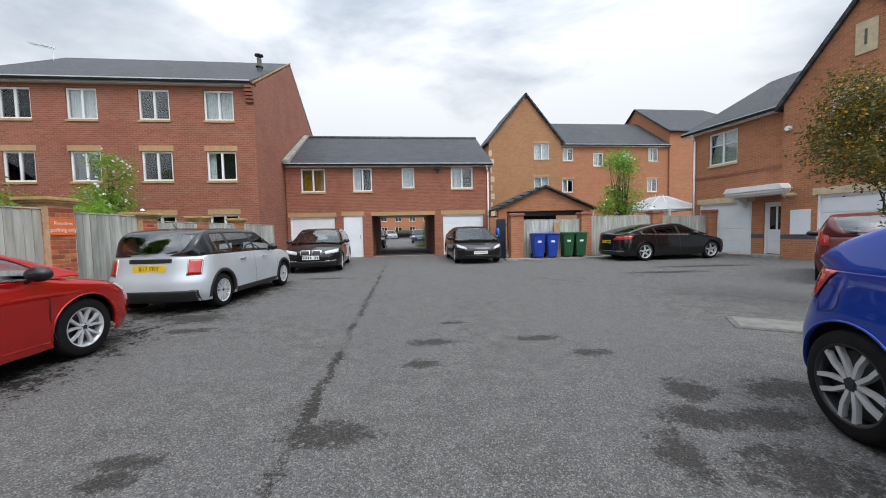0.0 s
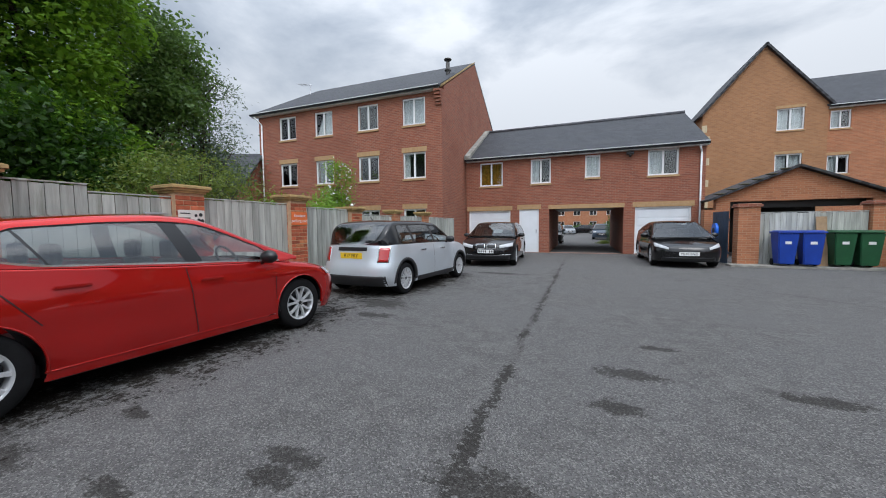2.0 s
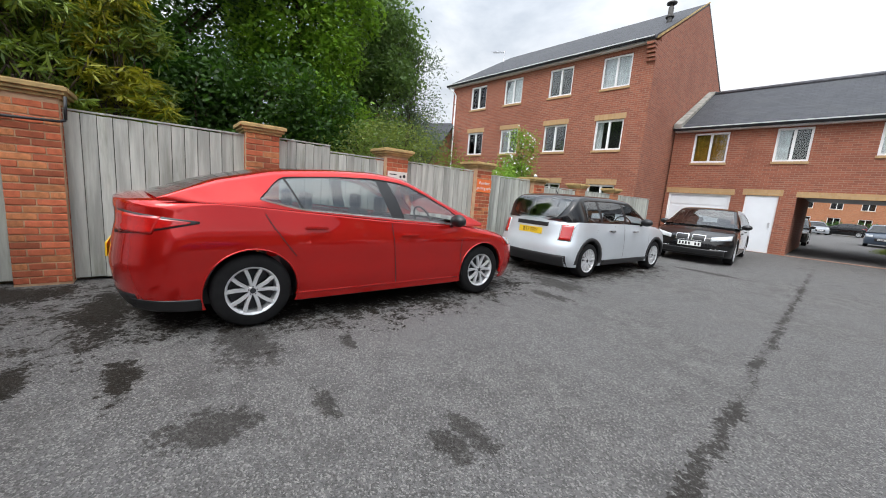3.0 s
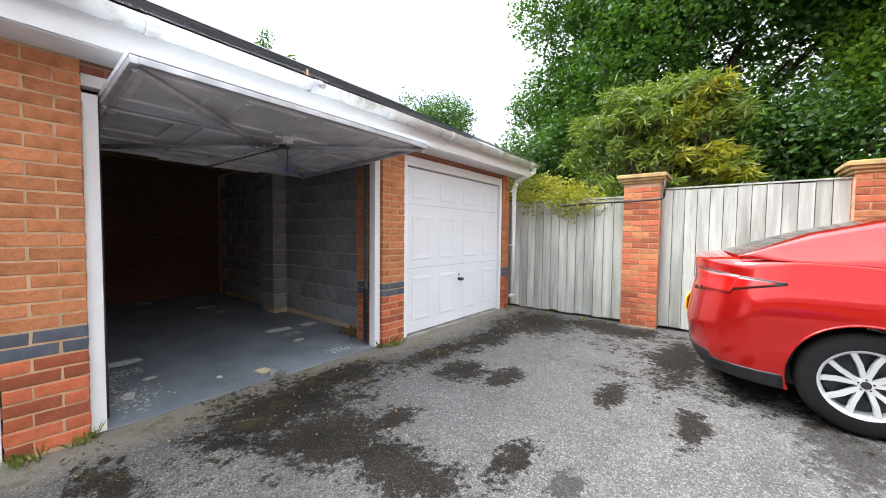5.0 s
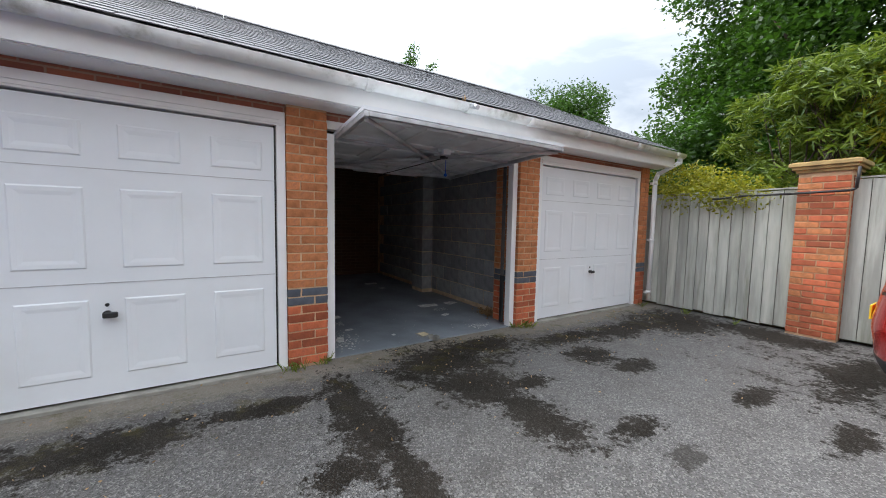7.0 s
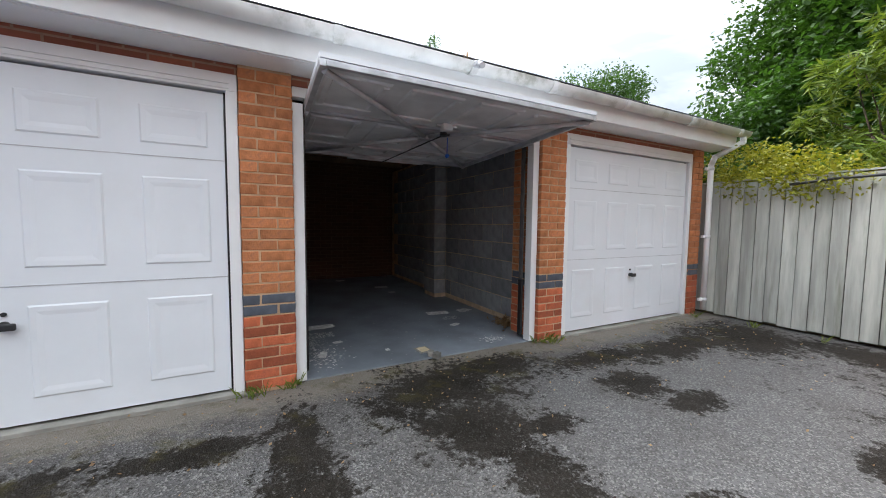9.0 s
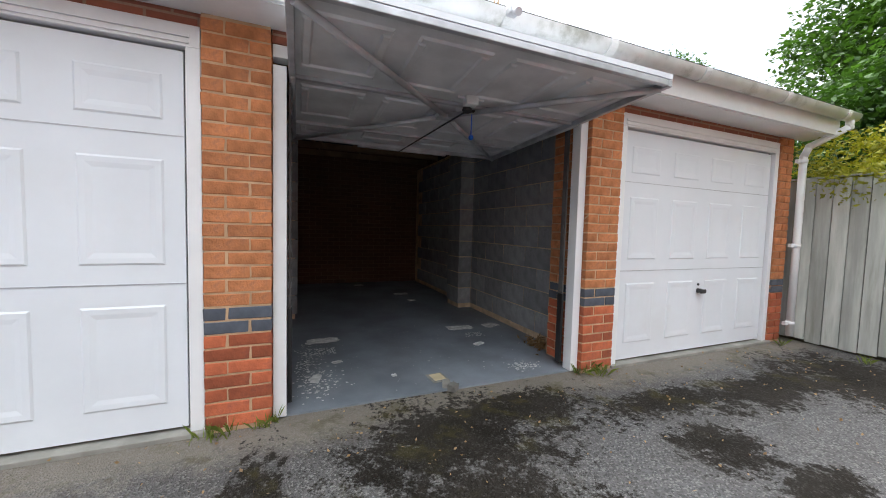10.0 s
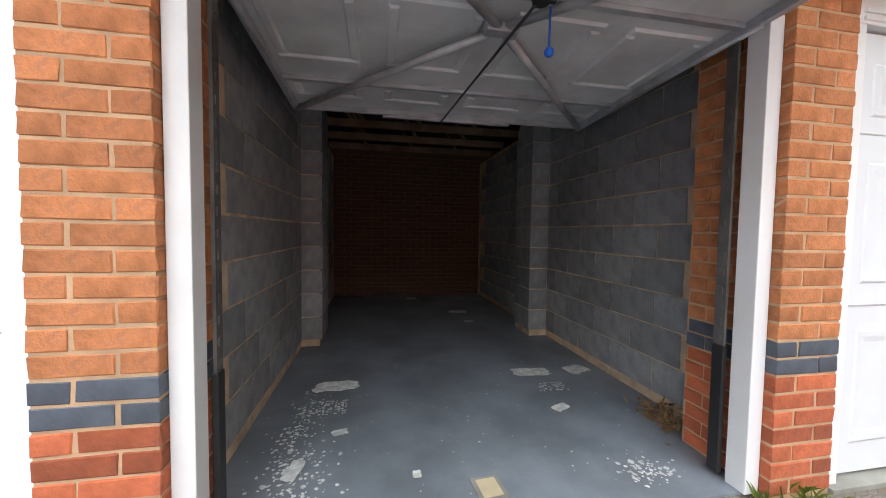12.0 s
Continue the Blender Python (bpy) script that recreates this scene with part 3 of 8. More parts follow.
def solid(name, bm, material, label, category, m=None, group="", kind=""):
    ob = new(name, mesh_of(name, bm, material))
    if m is not None:
        ob.matrix_world = m
    return tagged(ob, label, category, group, kind)


def B():
    return bmesh.new()


def wall_with_holes(bm, u0, u1, z0, z1, y0, y1, holes):
    """A wall along x, from y0 to y1 thick, with openings (u0, u1, z0, z1) through it."""
    us = sorted({u0, u1, *[h[0] for h in holes], *[h[1] for h in holes]})
    zs = sorted({z0, z1, *[h[2] for h in holes], *[h[3] for h in holes]})
    us, zs = [u for u in us if u0 <= u <= u1], [z for z in zs if z0 <= z <= z1]

    def open_at(i, j):
        if not (0 <= i < len(us) - 1 and 0 <= j < len(zs) - 1):
            return True
        cu, cz = (us[i] + us[i + 1]) / 2, (zs[j] + zs[j + 1]) / 2
        return any(h[0] < cu < h[1] and h[2] < cz < h[3] for h in holes)

    def quad(*ps):
        bm.faces.new([bm.verts.new(p) for p in ps])
    for i in range(len(us) - 1):
        for j in range(len(zs) - 1):
            if open_at(i, j):
                continue
            a, b, c, d = us[i], us[i + 1], zs[j], zs[j + 1]
            quad((a, y0, c), (b, y0, c), (b, y0, d), (a, y0, d))
            quad((a, y1, c), (a, y1, d), (b, y1, d), (b, y1, c))
            if open_at(i - 1, j):
                quad((a, y0, c), (a, y0, d), (a, y1, d), (a, y1, c))
            if open_at(i + 1, j):
                quad((b, y0, c), (b, y1, c), (b, y1, d), (b, y0, d))
            if open_at(i, j - 1):
                quad((a, y0, c), (a, y1, c), (b, y1, c), (b, y0, c))
            if open_at(i, j + 1):
                quad((a, y0, d), (b, y0, d), (b, y1, d), (a, y1, d))
    bmesh.ops.remove_doubles(bm, verts=bm.verts, dist=0.001)


def roof_slab(bm, p0, p1, p2, p3, thick=0.06):
    """A sloping roof sheet, p0-p1 along the eave and p3-p2 along the ridge, with UVs in metres."""
    uvl = bm.loops.layers.uv.verify()
    pts = [Vector(p) for p in (p0, p1, p2, p3)]
    nrm = (pts[1] - pts[0]).cross(pts[3] - pts[0]).normalized()
    if nrm.z < 0:
        nrm = -nrm
    ex = (pts[1] - pts[0]).normalized()
    ey = nrm.cross(ex)
    top = [bm.verts.new(p) for p in pts]
    bot = [bm.verts.new(p - nrm * thick) for p in pts]
    fs = [bm.faces.new(top), bm.faces.new(bot[::-1])]
    for i in range(4):
        fs.append(bm.faces.new((top[i], bot[i], bot[(i + 1) % 4], top[(i + 1) % 4])))
    for f in fs:
        for l in f.loops:
            d = l.vert.co - pts[0]
            l[uvl].uv = (d.dot(ex), d.dot(ey))


def add_window(parent, u0, u1, z0, z1, y, mullions=1, curtain=None, sill="soldier", head=None, out=-1, bar=None):
    """A white casement set in a wall that faces out (-1: towards -y). One part with its panes, sill and curtain under it."""
    s = out
    fr = B()
    t, d = 0.07, 0.07
    ya, yb = y - s * 0.06, y - s * (0.06 + d)
    lo, hi = min(ya, yb), max(ya, yb)
    box(fr, u0, u1, lo, hi, z0, z0 + t)
    box(fr, u0, u1, lo, hi, z1 - t, z1)
    box(fr, u0, u0 + t, lo, hi, z0 + t, z1 - t)
    box(fr, u1 - t, u1, lo, hi, z0 + t, z1 - t)
    n = mullions + 1
    w = (u1 - u0 - 2 * t) / n
    for i in range(1, n):
        c = u0 + t + i * w
        box(fr, c - 0.04, c + 0.04, lo, hi, z0 + t, z1 - t)
    if bar:
        box(fr, u0 + t, u1 - t, lo, hi, bar - 0.02, bar + 0.02)
    wn = part("window", fr, M["upvc"], parent)
    ym = (lo + hi) / 2
    for i in range(n):
        p = B()
        box(p, u0 + t + i * w, u0 + t + (i + 1) * w, ym - 0.006, ym + 0.006, z0 + t, z1 - t)
        g = part("pane", p, M["window_glass"], wn)
        g.visible_shadow = False
    # a thin dark sheet stands in for the shade behind the panes
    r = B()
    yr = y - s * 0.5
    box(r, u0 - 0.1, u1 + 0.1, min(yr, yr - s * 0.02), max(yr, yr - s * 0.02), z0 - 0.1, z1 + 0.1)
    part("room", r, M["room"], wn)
    if curtain:
        for k, (a, b) in enumerate(curtain[1]):
            c = B()
            x0, x1 = u0 + (u1 - u0) * a, u0 + (u1 - u0) * b
            m = max(6, int((x1 - x0) / 0.03))
            yc = y - s * 0.22
            prev = None
            for i in range(m + 1):
                xx = x0 + (x1 - x0) * i / m
                yy = yc + 0.02 * math.sin(i * 1.9)
                cur = (c.verts.new((xx, yy, z0 + 0.03)), c.verts.new((xx, yy, z1 - 0.03)))
                if prev:
                    c.faces.new((prev[0], cur[0], cur[1], prev[1]))
                prev = cur
            part("curtain", c, M[curtain[0]], wn)
    if sill:
        b2 = B()
        box(b2, u0 - 0.03, u1 + 0.03, min(y, y + s * 0.04), max(y, y + s * 0.04), z0 - 0.09, z0 - 0.005)
        part("sill", b2, M[sill], wn)
    if head:
        b3 = B()
        box(b3, u0 - 0.06, u1 + 0.06, min(y, y + s * 0.012), max(y, y + s * 0.012), z1 + 0.004, z1 + head)
        part("lintel", b3, M["soldier"], wn)
    return wn


# ---------- ground ----------
def make_ground():
    bm = B()
    s = 400
    f = bm.faces.new([bm.verts.new(p) for p in ((-s, -s, -0.012), (s, -s, -0.012), (s, s, -0.012), (-s, s, -0.012))])
    solid("ground", bm, M["asphalt"], "worn grey asphalt yard with oil stains, seams and shade painted under cars", "ground", kind="structure")
    g = B()
    box(g, -60, -5.3, -40, 40, -0.01, 0.06)
    solid("garden_ground", g, M["soil"], "shaded garden soil behind the fence", "ground", kind="structure")


make_ground()

# ---------- garage block ----------
PIER_W, GAP = 0.3275, 2.27
PIERS = (2.5975, 0.0, -2.5975)   # lower x of each brick pier
COURSE = 0.075
END_X = -5.09


def brick_mesh(w, d, h, material, jag=0.0032):
    bm = B()
    vs = box(bm, -w / 2, w / 2, -d / 2, d / 2, -h / 2, h / 2)
    # worn arrises: every corner chipped a little differently
    bmesh.ops.bevel(bm, geom=bm.edges[:], offset=0.0035, segments=1, affect="EDGES")
    for v in bm.verts:
        v.co += Vector((random.uniform(-jag, jag), random.uniform(-jag, jag) * 0.4, random.uniform(-jag, jag) * 0.7))
    return mesh_of("brick", bm, material)


BRICKS = {}
for key, mk in (("or", "brick_or"), ("rd", "brick_rd"), ("bl", "brick_bl")):
    BRICKS[key] = {
        "s": [brick_mesh(0.215, 0.1025, 0.065, M[mk]) for _ in range(4)],
        "h": [brick_mesh(0.1025, 0.1025, 0.065, M[mk]) for _ in range(3)],
        "e": [brick_mesh(0.1025, 0.215, 0.065, M[mk]) for _ in range(4)],
    }


def lay(parent, kind, form, x, y, z):
    ob = new("brick", random.choice(BRICKS[kind][form]))
    ob.parent = parent
    ob.location = (x + random.uniform(-0.002, 0.002), y + random.uniform(-0.001, 0.0012), z)
    ob.rotation_euler = (0, 0, random.choice((0, math.pi)) if form != "x" else 0)
    return ob


def colour_of(course):
    return "rd" if course < 7 else "bl" if course < 9 else "or"


GARAGE_TOP = 2.2


def garage_pier(x0, bricks=True, depth=0.44):
    c = B()
    box(c, x0 + 0.004, x0 + PIER_W - 0.004, -depth, -0.002, -0.05, GARAGE_TOP)
    t = solid("wall_pier", c, M["mortar"], "brick pier between garage doors with a blue brick band", "wall", kind="structure")
    for i in range(29):
        z = 0.012 + i * COURSE + 0.0325
        k = colour_of(i)
        a, b = ("s", "h") if i % 2 else ("h", "s")
        wa, wb = (0.215, 0.1025) if a == "s" else (0.1025, 0.215)
        lay(t, k, b, x0 + wb / 2, -0.05, z)
        lay(t, k, a, x0 + PIER_W - wa / 2, -0.05, z)
        # the reveals, one brick deep behind the front
        for side in (0, 1):
            xx = x0 + 0.05 if side == 0 else x0 + PIER_W - 0.05
            if side == 1 and x0 < 0 or side == 0 and x0 >= 0:
                lay(t, k, "e", xx, -0.22 - (0.0 if i % 2 else 0.1), z)
                if not i % 2:
                    lay(t, k, "h", xx, -0.16, z)
                else:
                    lay(t, k, "h", xx, -0.385, z)
    return t


PIER_X = {"left_far": 2.5975, "left": 0.0, "right": -2.27 - PIER_W}
for px in PIER_X.values():
    garage_pier(px)


def garage_walls():
    e = B()
    box(e, END_X + 0.006, -4.8675, -5.4, -0.008, -0.05, GARAGE_TOP)
    t = solid("wall_end", e, M["brick_orange"], "orange brick end wall of the garage row", "wall", kind="structure")
    for i in range(29):
        z = 0.012 + i * COURSE + 0.0325
        k = colour_of(i)
        lay(t, k, "s" if i % 2 else "h", -4.8675 - (0.1075 if i % 2 else 0.051), -0.05, z)
        if not i % 2:
            lay(t, k, "h", -4.8675 - 0.165, -0.05, z)
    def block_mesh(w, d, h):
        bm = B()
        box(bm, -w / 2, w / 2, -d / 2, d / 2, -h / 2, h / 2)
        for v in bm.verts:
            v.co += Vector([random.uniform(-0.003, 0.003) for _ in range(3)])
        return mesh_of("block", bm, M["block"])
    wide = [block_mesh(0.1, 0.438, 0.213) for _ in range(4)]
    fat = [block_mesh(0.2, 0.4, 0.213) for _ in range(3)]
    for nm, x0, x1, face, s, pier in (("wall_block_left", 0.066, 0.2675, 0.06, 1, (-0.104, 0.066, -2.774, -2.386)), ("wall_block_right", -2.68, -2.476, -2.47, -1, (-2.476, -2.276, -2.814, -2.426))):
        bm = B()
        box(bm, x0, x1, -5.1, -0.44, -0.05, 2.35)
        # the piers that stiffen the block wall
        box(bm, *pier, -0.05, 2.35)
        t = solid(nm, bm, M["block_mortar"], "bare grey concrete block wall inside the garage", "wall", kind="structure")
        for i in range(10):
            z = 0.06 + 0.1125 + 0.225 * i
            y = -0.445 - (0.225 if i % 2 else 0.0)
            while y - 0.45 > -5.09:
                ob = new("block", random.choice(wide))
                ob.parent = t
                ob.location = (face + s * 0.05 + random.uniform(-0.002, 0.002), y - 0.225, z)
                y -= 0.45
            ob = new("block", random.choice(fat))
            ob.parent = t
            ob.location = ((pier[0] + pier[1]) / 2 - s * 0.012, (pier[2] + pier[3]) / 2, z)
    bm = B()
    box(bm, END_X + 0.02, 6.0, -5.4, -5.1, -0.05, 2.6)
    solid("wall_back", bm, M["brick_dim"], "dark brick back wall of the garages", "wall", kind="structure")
    bm = B()
    box(bm, 2.925, 6.0, -5.1, 0.0, -0.05, GARAGE_TOP)
    solid("wall_far_end", bm, M["brick_orange"], "plain orange brick end of the garage row", "wall", kind="structure")
    # brick head above the doors
    bm = B()
    for x0, x1 in ((PIER_W, 2.5975), (-2.27, 0.0), (-4.8675, -2.5975)):
        box(bm, x0 + 0.002, x1 - 0.002, -0.2, -0.03, 2.13, GARAGE_TOP + 0.05)
    solid("wall_head", bm, M["brick_red"], "dark brick strip over the garage doors", "wall", kind="structure")
    bm = B()
    box(bm, -2.47, 0.06, -5.1, -0.06, -0.06, 0.0)
    solid("floor", bm, M["floor_paint"], "grey painted concrete garage floor with worn spots", "floor", kind="structure")
    bm = B()
    for x0, x1 in ((0.3, 2.6), (-4.9, -2.6)):
        box(bm, x0, x1, -0.12, 0.014, -0.03, 0.012, 0.004)
    solid("threshold", bm, M["concrete"], "worn concrete strip under the garage doors", "floor", kind="structure")


garage_walls()

EAVE_Y, EAVE_Z, RIDGE_Y, RIDGE_Z = 0.3, 2.43, -2.75, 4.0
ROOF_X0, ROOF_X1 = -5.3, 6.1


def garage_roof():
    bm = B()
    roof_slab(bm, (ROOF_X0, EAVE_Y - 0.02, EAVE_Z - 0.03), (ROOF_X1, EAVE_Y - 0.02, EAVE_Z - 0.03), (ROOF_X1, RIDGE_Y, RIDGE_Z - 0.03), (ROOF_X0, RIDGE_Y, RIDGE_Z - 0.03), 0.05)
    roof_slab(bm, (ROOF_X1, -5.8, EAVE_Z - 0.03), (ROOF_X0, -5.8, EAVE_Z - 0.03), (ROOF_X0, RIDGE_Y, RIDGE_Z - 0.03), (ROOF_X1, RIDGE_Y, RIDGE_Z - 0.03), 0.05)
    t = solid("roof", bm, M["slate"], "shallow grey slate roof over the garage row", "roof", kind="structure")
    # overlapping slates on the yard side
    verts, faces = [], []
    slope = Vector((0, RIDGE_Y - EAVE_Y, RIDGE_Z - EAVE_Z))
    length = slope.length
    up = slope.normalized()
    nrm = Vector((0, -up.z, up.y))
    nrm = nrm if nrm.z > 0 else -nrm
    row_h = 0.19
    rows = int(length / row_h)
    for r in range(rows + 1):
        x = ROOF_X0 - (0.15 if r % 2 else 0.0)
        while x < ROOF_X1:
            a, b2 = max(x + 0.004, ROOF_X0), min(x + 0.296, ROOF_X1)
            x += 0.3
            if b2 - a < 0.05:
                continue
            lift = random.uniform(0.0, 0.006)
            o = Vector((0, EAVE_Y + 0.03, EAVE_Z)) + up * (r * row_h)
            p = [o + nrm * (0.008 + lift * 0.4), o + up * (row_h + 0.05) + nrm * 0.002, o + nrm * (0.003 + lift * 0.4)]
            i = len(verts)
            for q in p:
                verts.append((a, q.y, q.z))
                verts.append((b2, q.y, q.z))
            faces.append((i, i + 1, i + 3, i + 2))
            faces.append((i + 4, i + 5, i + 1, i))
    me = bpy.data.meshes.new("slates")
    me.from_pydata(verts, [], faces)
    me.materials.append(M["slate_piece"])
    s = new("slates", me)
    s.parent = t
    tagged(s, "", "", "", "stuff")
    bm = B()
    for i in range(int((ROOF_X1 - ROOF_X0) / 0.3)):
        x = ROOF_X0 + 0.3 * i
        prism(bm, ((RIDGE_Y - 0.13, RIDGE_Z - 0.03), (RIDGE_Y, RIDGE_Z + 0.05), (RIDGE_Y + 0.13, RIDGE_Z - 0.03)), "x", x + 0.004, x + 0.296)
    part("ridge_tiles", bm, M["slate_piece"], t)
    # fascia, soffit, verge
    bm = B()
    box(bm, ROOF_X0, ROOF_X1, 0.235, 0.26, 2.2, 2.36)
    box(bm, ROOF_X0, ROOF_X1, -0.02, 0.235, 2.195, 2.21)
    box(bm, ROOF_X0, ROOF_X0 + 0.02, -0.02, 0.235, 2.21, 2.33)
    solid("trim_fascia", bm, M["upvc"], "white plastic fascia and soffit under the garage eaves", "trim", kind="structure")
    bm = B()
    box(bm, END_X + 0.03, END_X + 0.12, -5.4, -0.02, 2.2, 2.3)
    prism(bm, ((0.22, 2.2), (RIDGE_Y, RIDGE_Z - 0.1), (-5.7, 2.2)), "x", END_X + 0.01, END_X + 0.1)
    solid("wall_gable", bm, M["brick_orange"], "brick gable over the garage end wall", "wall", kind="structure")
    # ceiling over the empty garage
    bm = B()
    for y in (-0.9, -1.5, -2.1, -2.7, -3.3, -3.9, -4.5):
        box(bm, -2.47, 0.06, y - 0.02, y + 0.02, 2.36, 2.45)
        for k in (-1.9, -1.2, -0.5):
            cyl(bm, (k, y, 2.4), (k + 0.35, y, 2.4 + 0.6), 0.025, 6)
    solid("ceiling", bm, M["truss"], "bare timber roof joists over the garage", "ceiling", kind="structure")


garage_roof()


def gutter_run():
    t = thing("gutter", "white plastic half-round gutter, moss-stained", "gutter", pose(0, 0, 0), kind="structure")
    bm = B()
    n = 10
    x0, x1 = -5.4, 6.1
    prev = None
    for j in range(n + 1):
        a = math.pi + math.pi * j / n
        ro, ri = 0.062, 0.056
        ring = [bm.verts.new((x, 0.325 + r * math.cos(a), 2.395 + r * 1.15 * math.sin(a))) for x in (x0, x1) for r in (ro, ri)]
        if prev:
            for a1, b1 in ((0, 2), (3, 1)):
                f = bm.faces.new((prev[a1], ring[a1], ring[b1], prev[b1]))
                f.smooth = True
            bm.faces.new((prev[0], prev[1], ring[1], ring[0]))
            bm.faces.new((prev[2], ring[2], ring[3], prev[3]))
        prev = ring
    part("channel", bm, M["upvc_dirty"], t)
    for x in (-5.15, -4.1, -3.0, -2.05, -1.25, -0.25, 0.9, 2.0, 3.2):
        bm = B()
        for j in range(n):
            a0, a1 = math.pi + math.pi * j / n, math.pi + math.pi * (j + 1) / n
            r = 0.069
            q = [bm.verts.new((xx, 0.325 + r * math.cos(a), 2.395 + r * 1.15 * math.sin(a))) for xx in (x - 0.03, x + 0.03) for a in (a0, a1)]
            bm.faces.new((q[0], q[1], q[3], q[2]))
        bmesh.ops.remove_doubles(bm, verts=bm.verts, dist=0.0005)
        bmesh.ops.solidify(bm, geom=bm.faces[:], thickness=0.006)
        part("joint_clip", bm, M["upvc_dirty"], t)
    d = thing("downpipe", "white plastic downpipe at the garage corner", "downpipe", pose(0, 0, 0), kind="structure")
    bm = B()
    pts = [(-5.32, 0.325, 2.34), (-5.32, 0.325, 2.27), (-5.145, 0.1, 2.1), (-5.145, 0.06, 2.0), (-5.145, 0.06, 0.06)]
    for p, q in zip(pts, pts[1:]):
        cyl(bm, p, q, 0.034, 14)
    for p in pts[1:-1]:
        bmesh.ops.create_uvsphere(bm, u_segments=12, v_segments=8, radius=0.036, matrix=Matrix.Translation(p))
    part("pipe", bm, M["upvc"], d)
    for z in (1.95, 1.05, 0.2):
        bm = B()
        cyl(bm, (-5.145, 0.06, z - 0.02), (-5.145, 0.06, z + 0.02), 0.04, 14)
        box(bm, -5.145, -5.05, 0.03, 0.06, z - 0.018, z + 0.018)
        part("bracket", bm, M["upvc"], d)


gutter_run()


def panelled_face(bm, w, h, cols, zs, y, out, t=0.006):
    """A pressed steel door face with raised fields. zs: bottoms and tops of the rows of fields."""
    box(bm, 0, w, min(y, y - out * 0.035), max(y, y - out * 0.035), 0, h)
    cw = w / cols
    for c in range(cols):
        for z0, z1 in zs:
            x0, x1 = c * cw + cw * 0.17, (c + 1) * cw - cw * 0.17
            ring = []
            for inset, lift in ((0.0, 0.0005), (0.01, t), (0.035, t * 0.9), (0.06, 0.002)):
                yy = y + out * lift
                ring.append([bm.verts.new(p) for p in ((x0 + inset, yy, z0 + inset), (x1 - inset, yy, z0 + inset), (x1 - inset, yy, z1 - inset), (x0 + inset, yy, z1 - inset))])
            for a, b in zip(ring, ring[1:]):
                for i in range(4):
                    bm.faces.new((a[i], a[(i + 1) % 4], b[(i + 1) % 4], b[i]))
            bm.faces.new(ring[-1])


FIELDS = ((0.14, 0.67), (0.88, 1.42), (1.62, 1.85))


def closed_garage_door(x0, x1, cols, label, handle_x, y=-0.05):
    t = thing("garage_door", label, "garage door", pose(x0, y, 0), group="garage doors in the row", kind="")
    bm = B()
    for a, b in ((0.003, 0.07), (GAP - 0.07, GAP - 0.003)):
        box(bm, a, b, -0.06, 0.032, 0.0, 2.02, 0.003)
    box(bm, 0.003, GAP - 0.003, -0.06, 0.032, 2.02, 2.13, 0.003)
    box(bm, 0.05, GAP - 0.05, -0.02, 0.04, 2.035, 2.05)
    box(bm, 0.05, GAP - 0.05, -0.02, 0.042, 2.065, 2.08)
    part("frame", bm, M["upvc"], t, "white door frame")
    bm = B()
    panelled_face(bm, GAP - 0.17, 1.975, cols, FIELDS, 0.0, 1)
    for v in bm.verts:
        v.co.x += 0.085
        v.co.z += 0.03
    p = part("panel", bm, M["door_white"], t, "white pressed steel panel")
    bm = B()
    for z in (0.81, 1.575):
        box(bm, 0.087, GAP - 0.087, -0.002, 0.0022, z - 0.003, z + 0.003)
    part("seam", bm, M["steel"], t)
    bm = B()
    cyl(bm, (handle_x, 0.0, 0.60), (handle_x, 0.035, 0.60), 0.022, 14)
    box(bm, handle_x - 0.06, handle_x + 0.02, 0.03, 0.05, 0.575, 0.615, 0.008)
    cyl(bm, (handle_x, 0.0, 0.66), (handle_x, 0.008, 0.66), 0.012, 10)
    part("handle", bm, M["black_plastic"], t, "black turning handle")
    bm = B()
    box(bm, 0.072, 0.084, -0.03, -0.02, 0.02, 2.02)
    box(bm, GAP - 0.084, GAP - 0.072, -0.03, -0.02, 0.02, 2.02)
    part("gap_seal", bm, M["dark_trim"], t)
    return t


closed_garage_door(PIER_W, 2.5975, 4, "closed white panelled garage door with black handle", 1.135)
closed_garage_door(-4.8675, -2.5975, 4, "closed white panelled garage door beside the fence", 1.135)


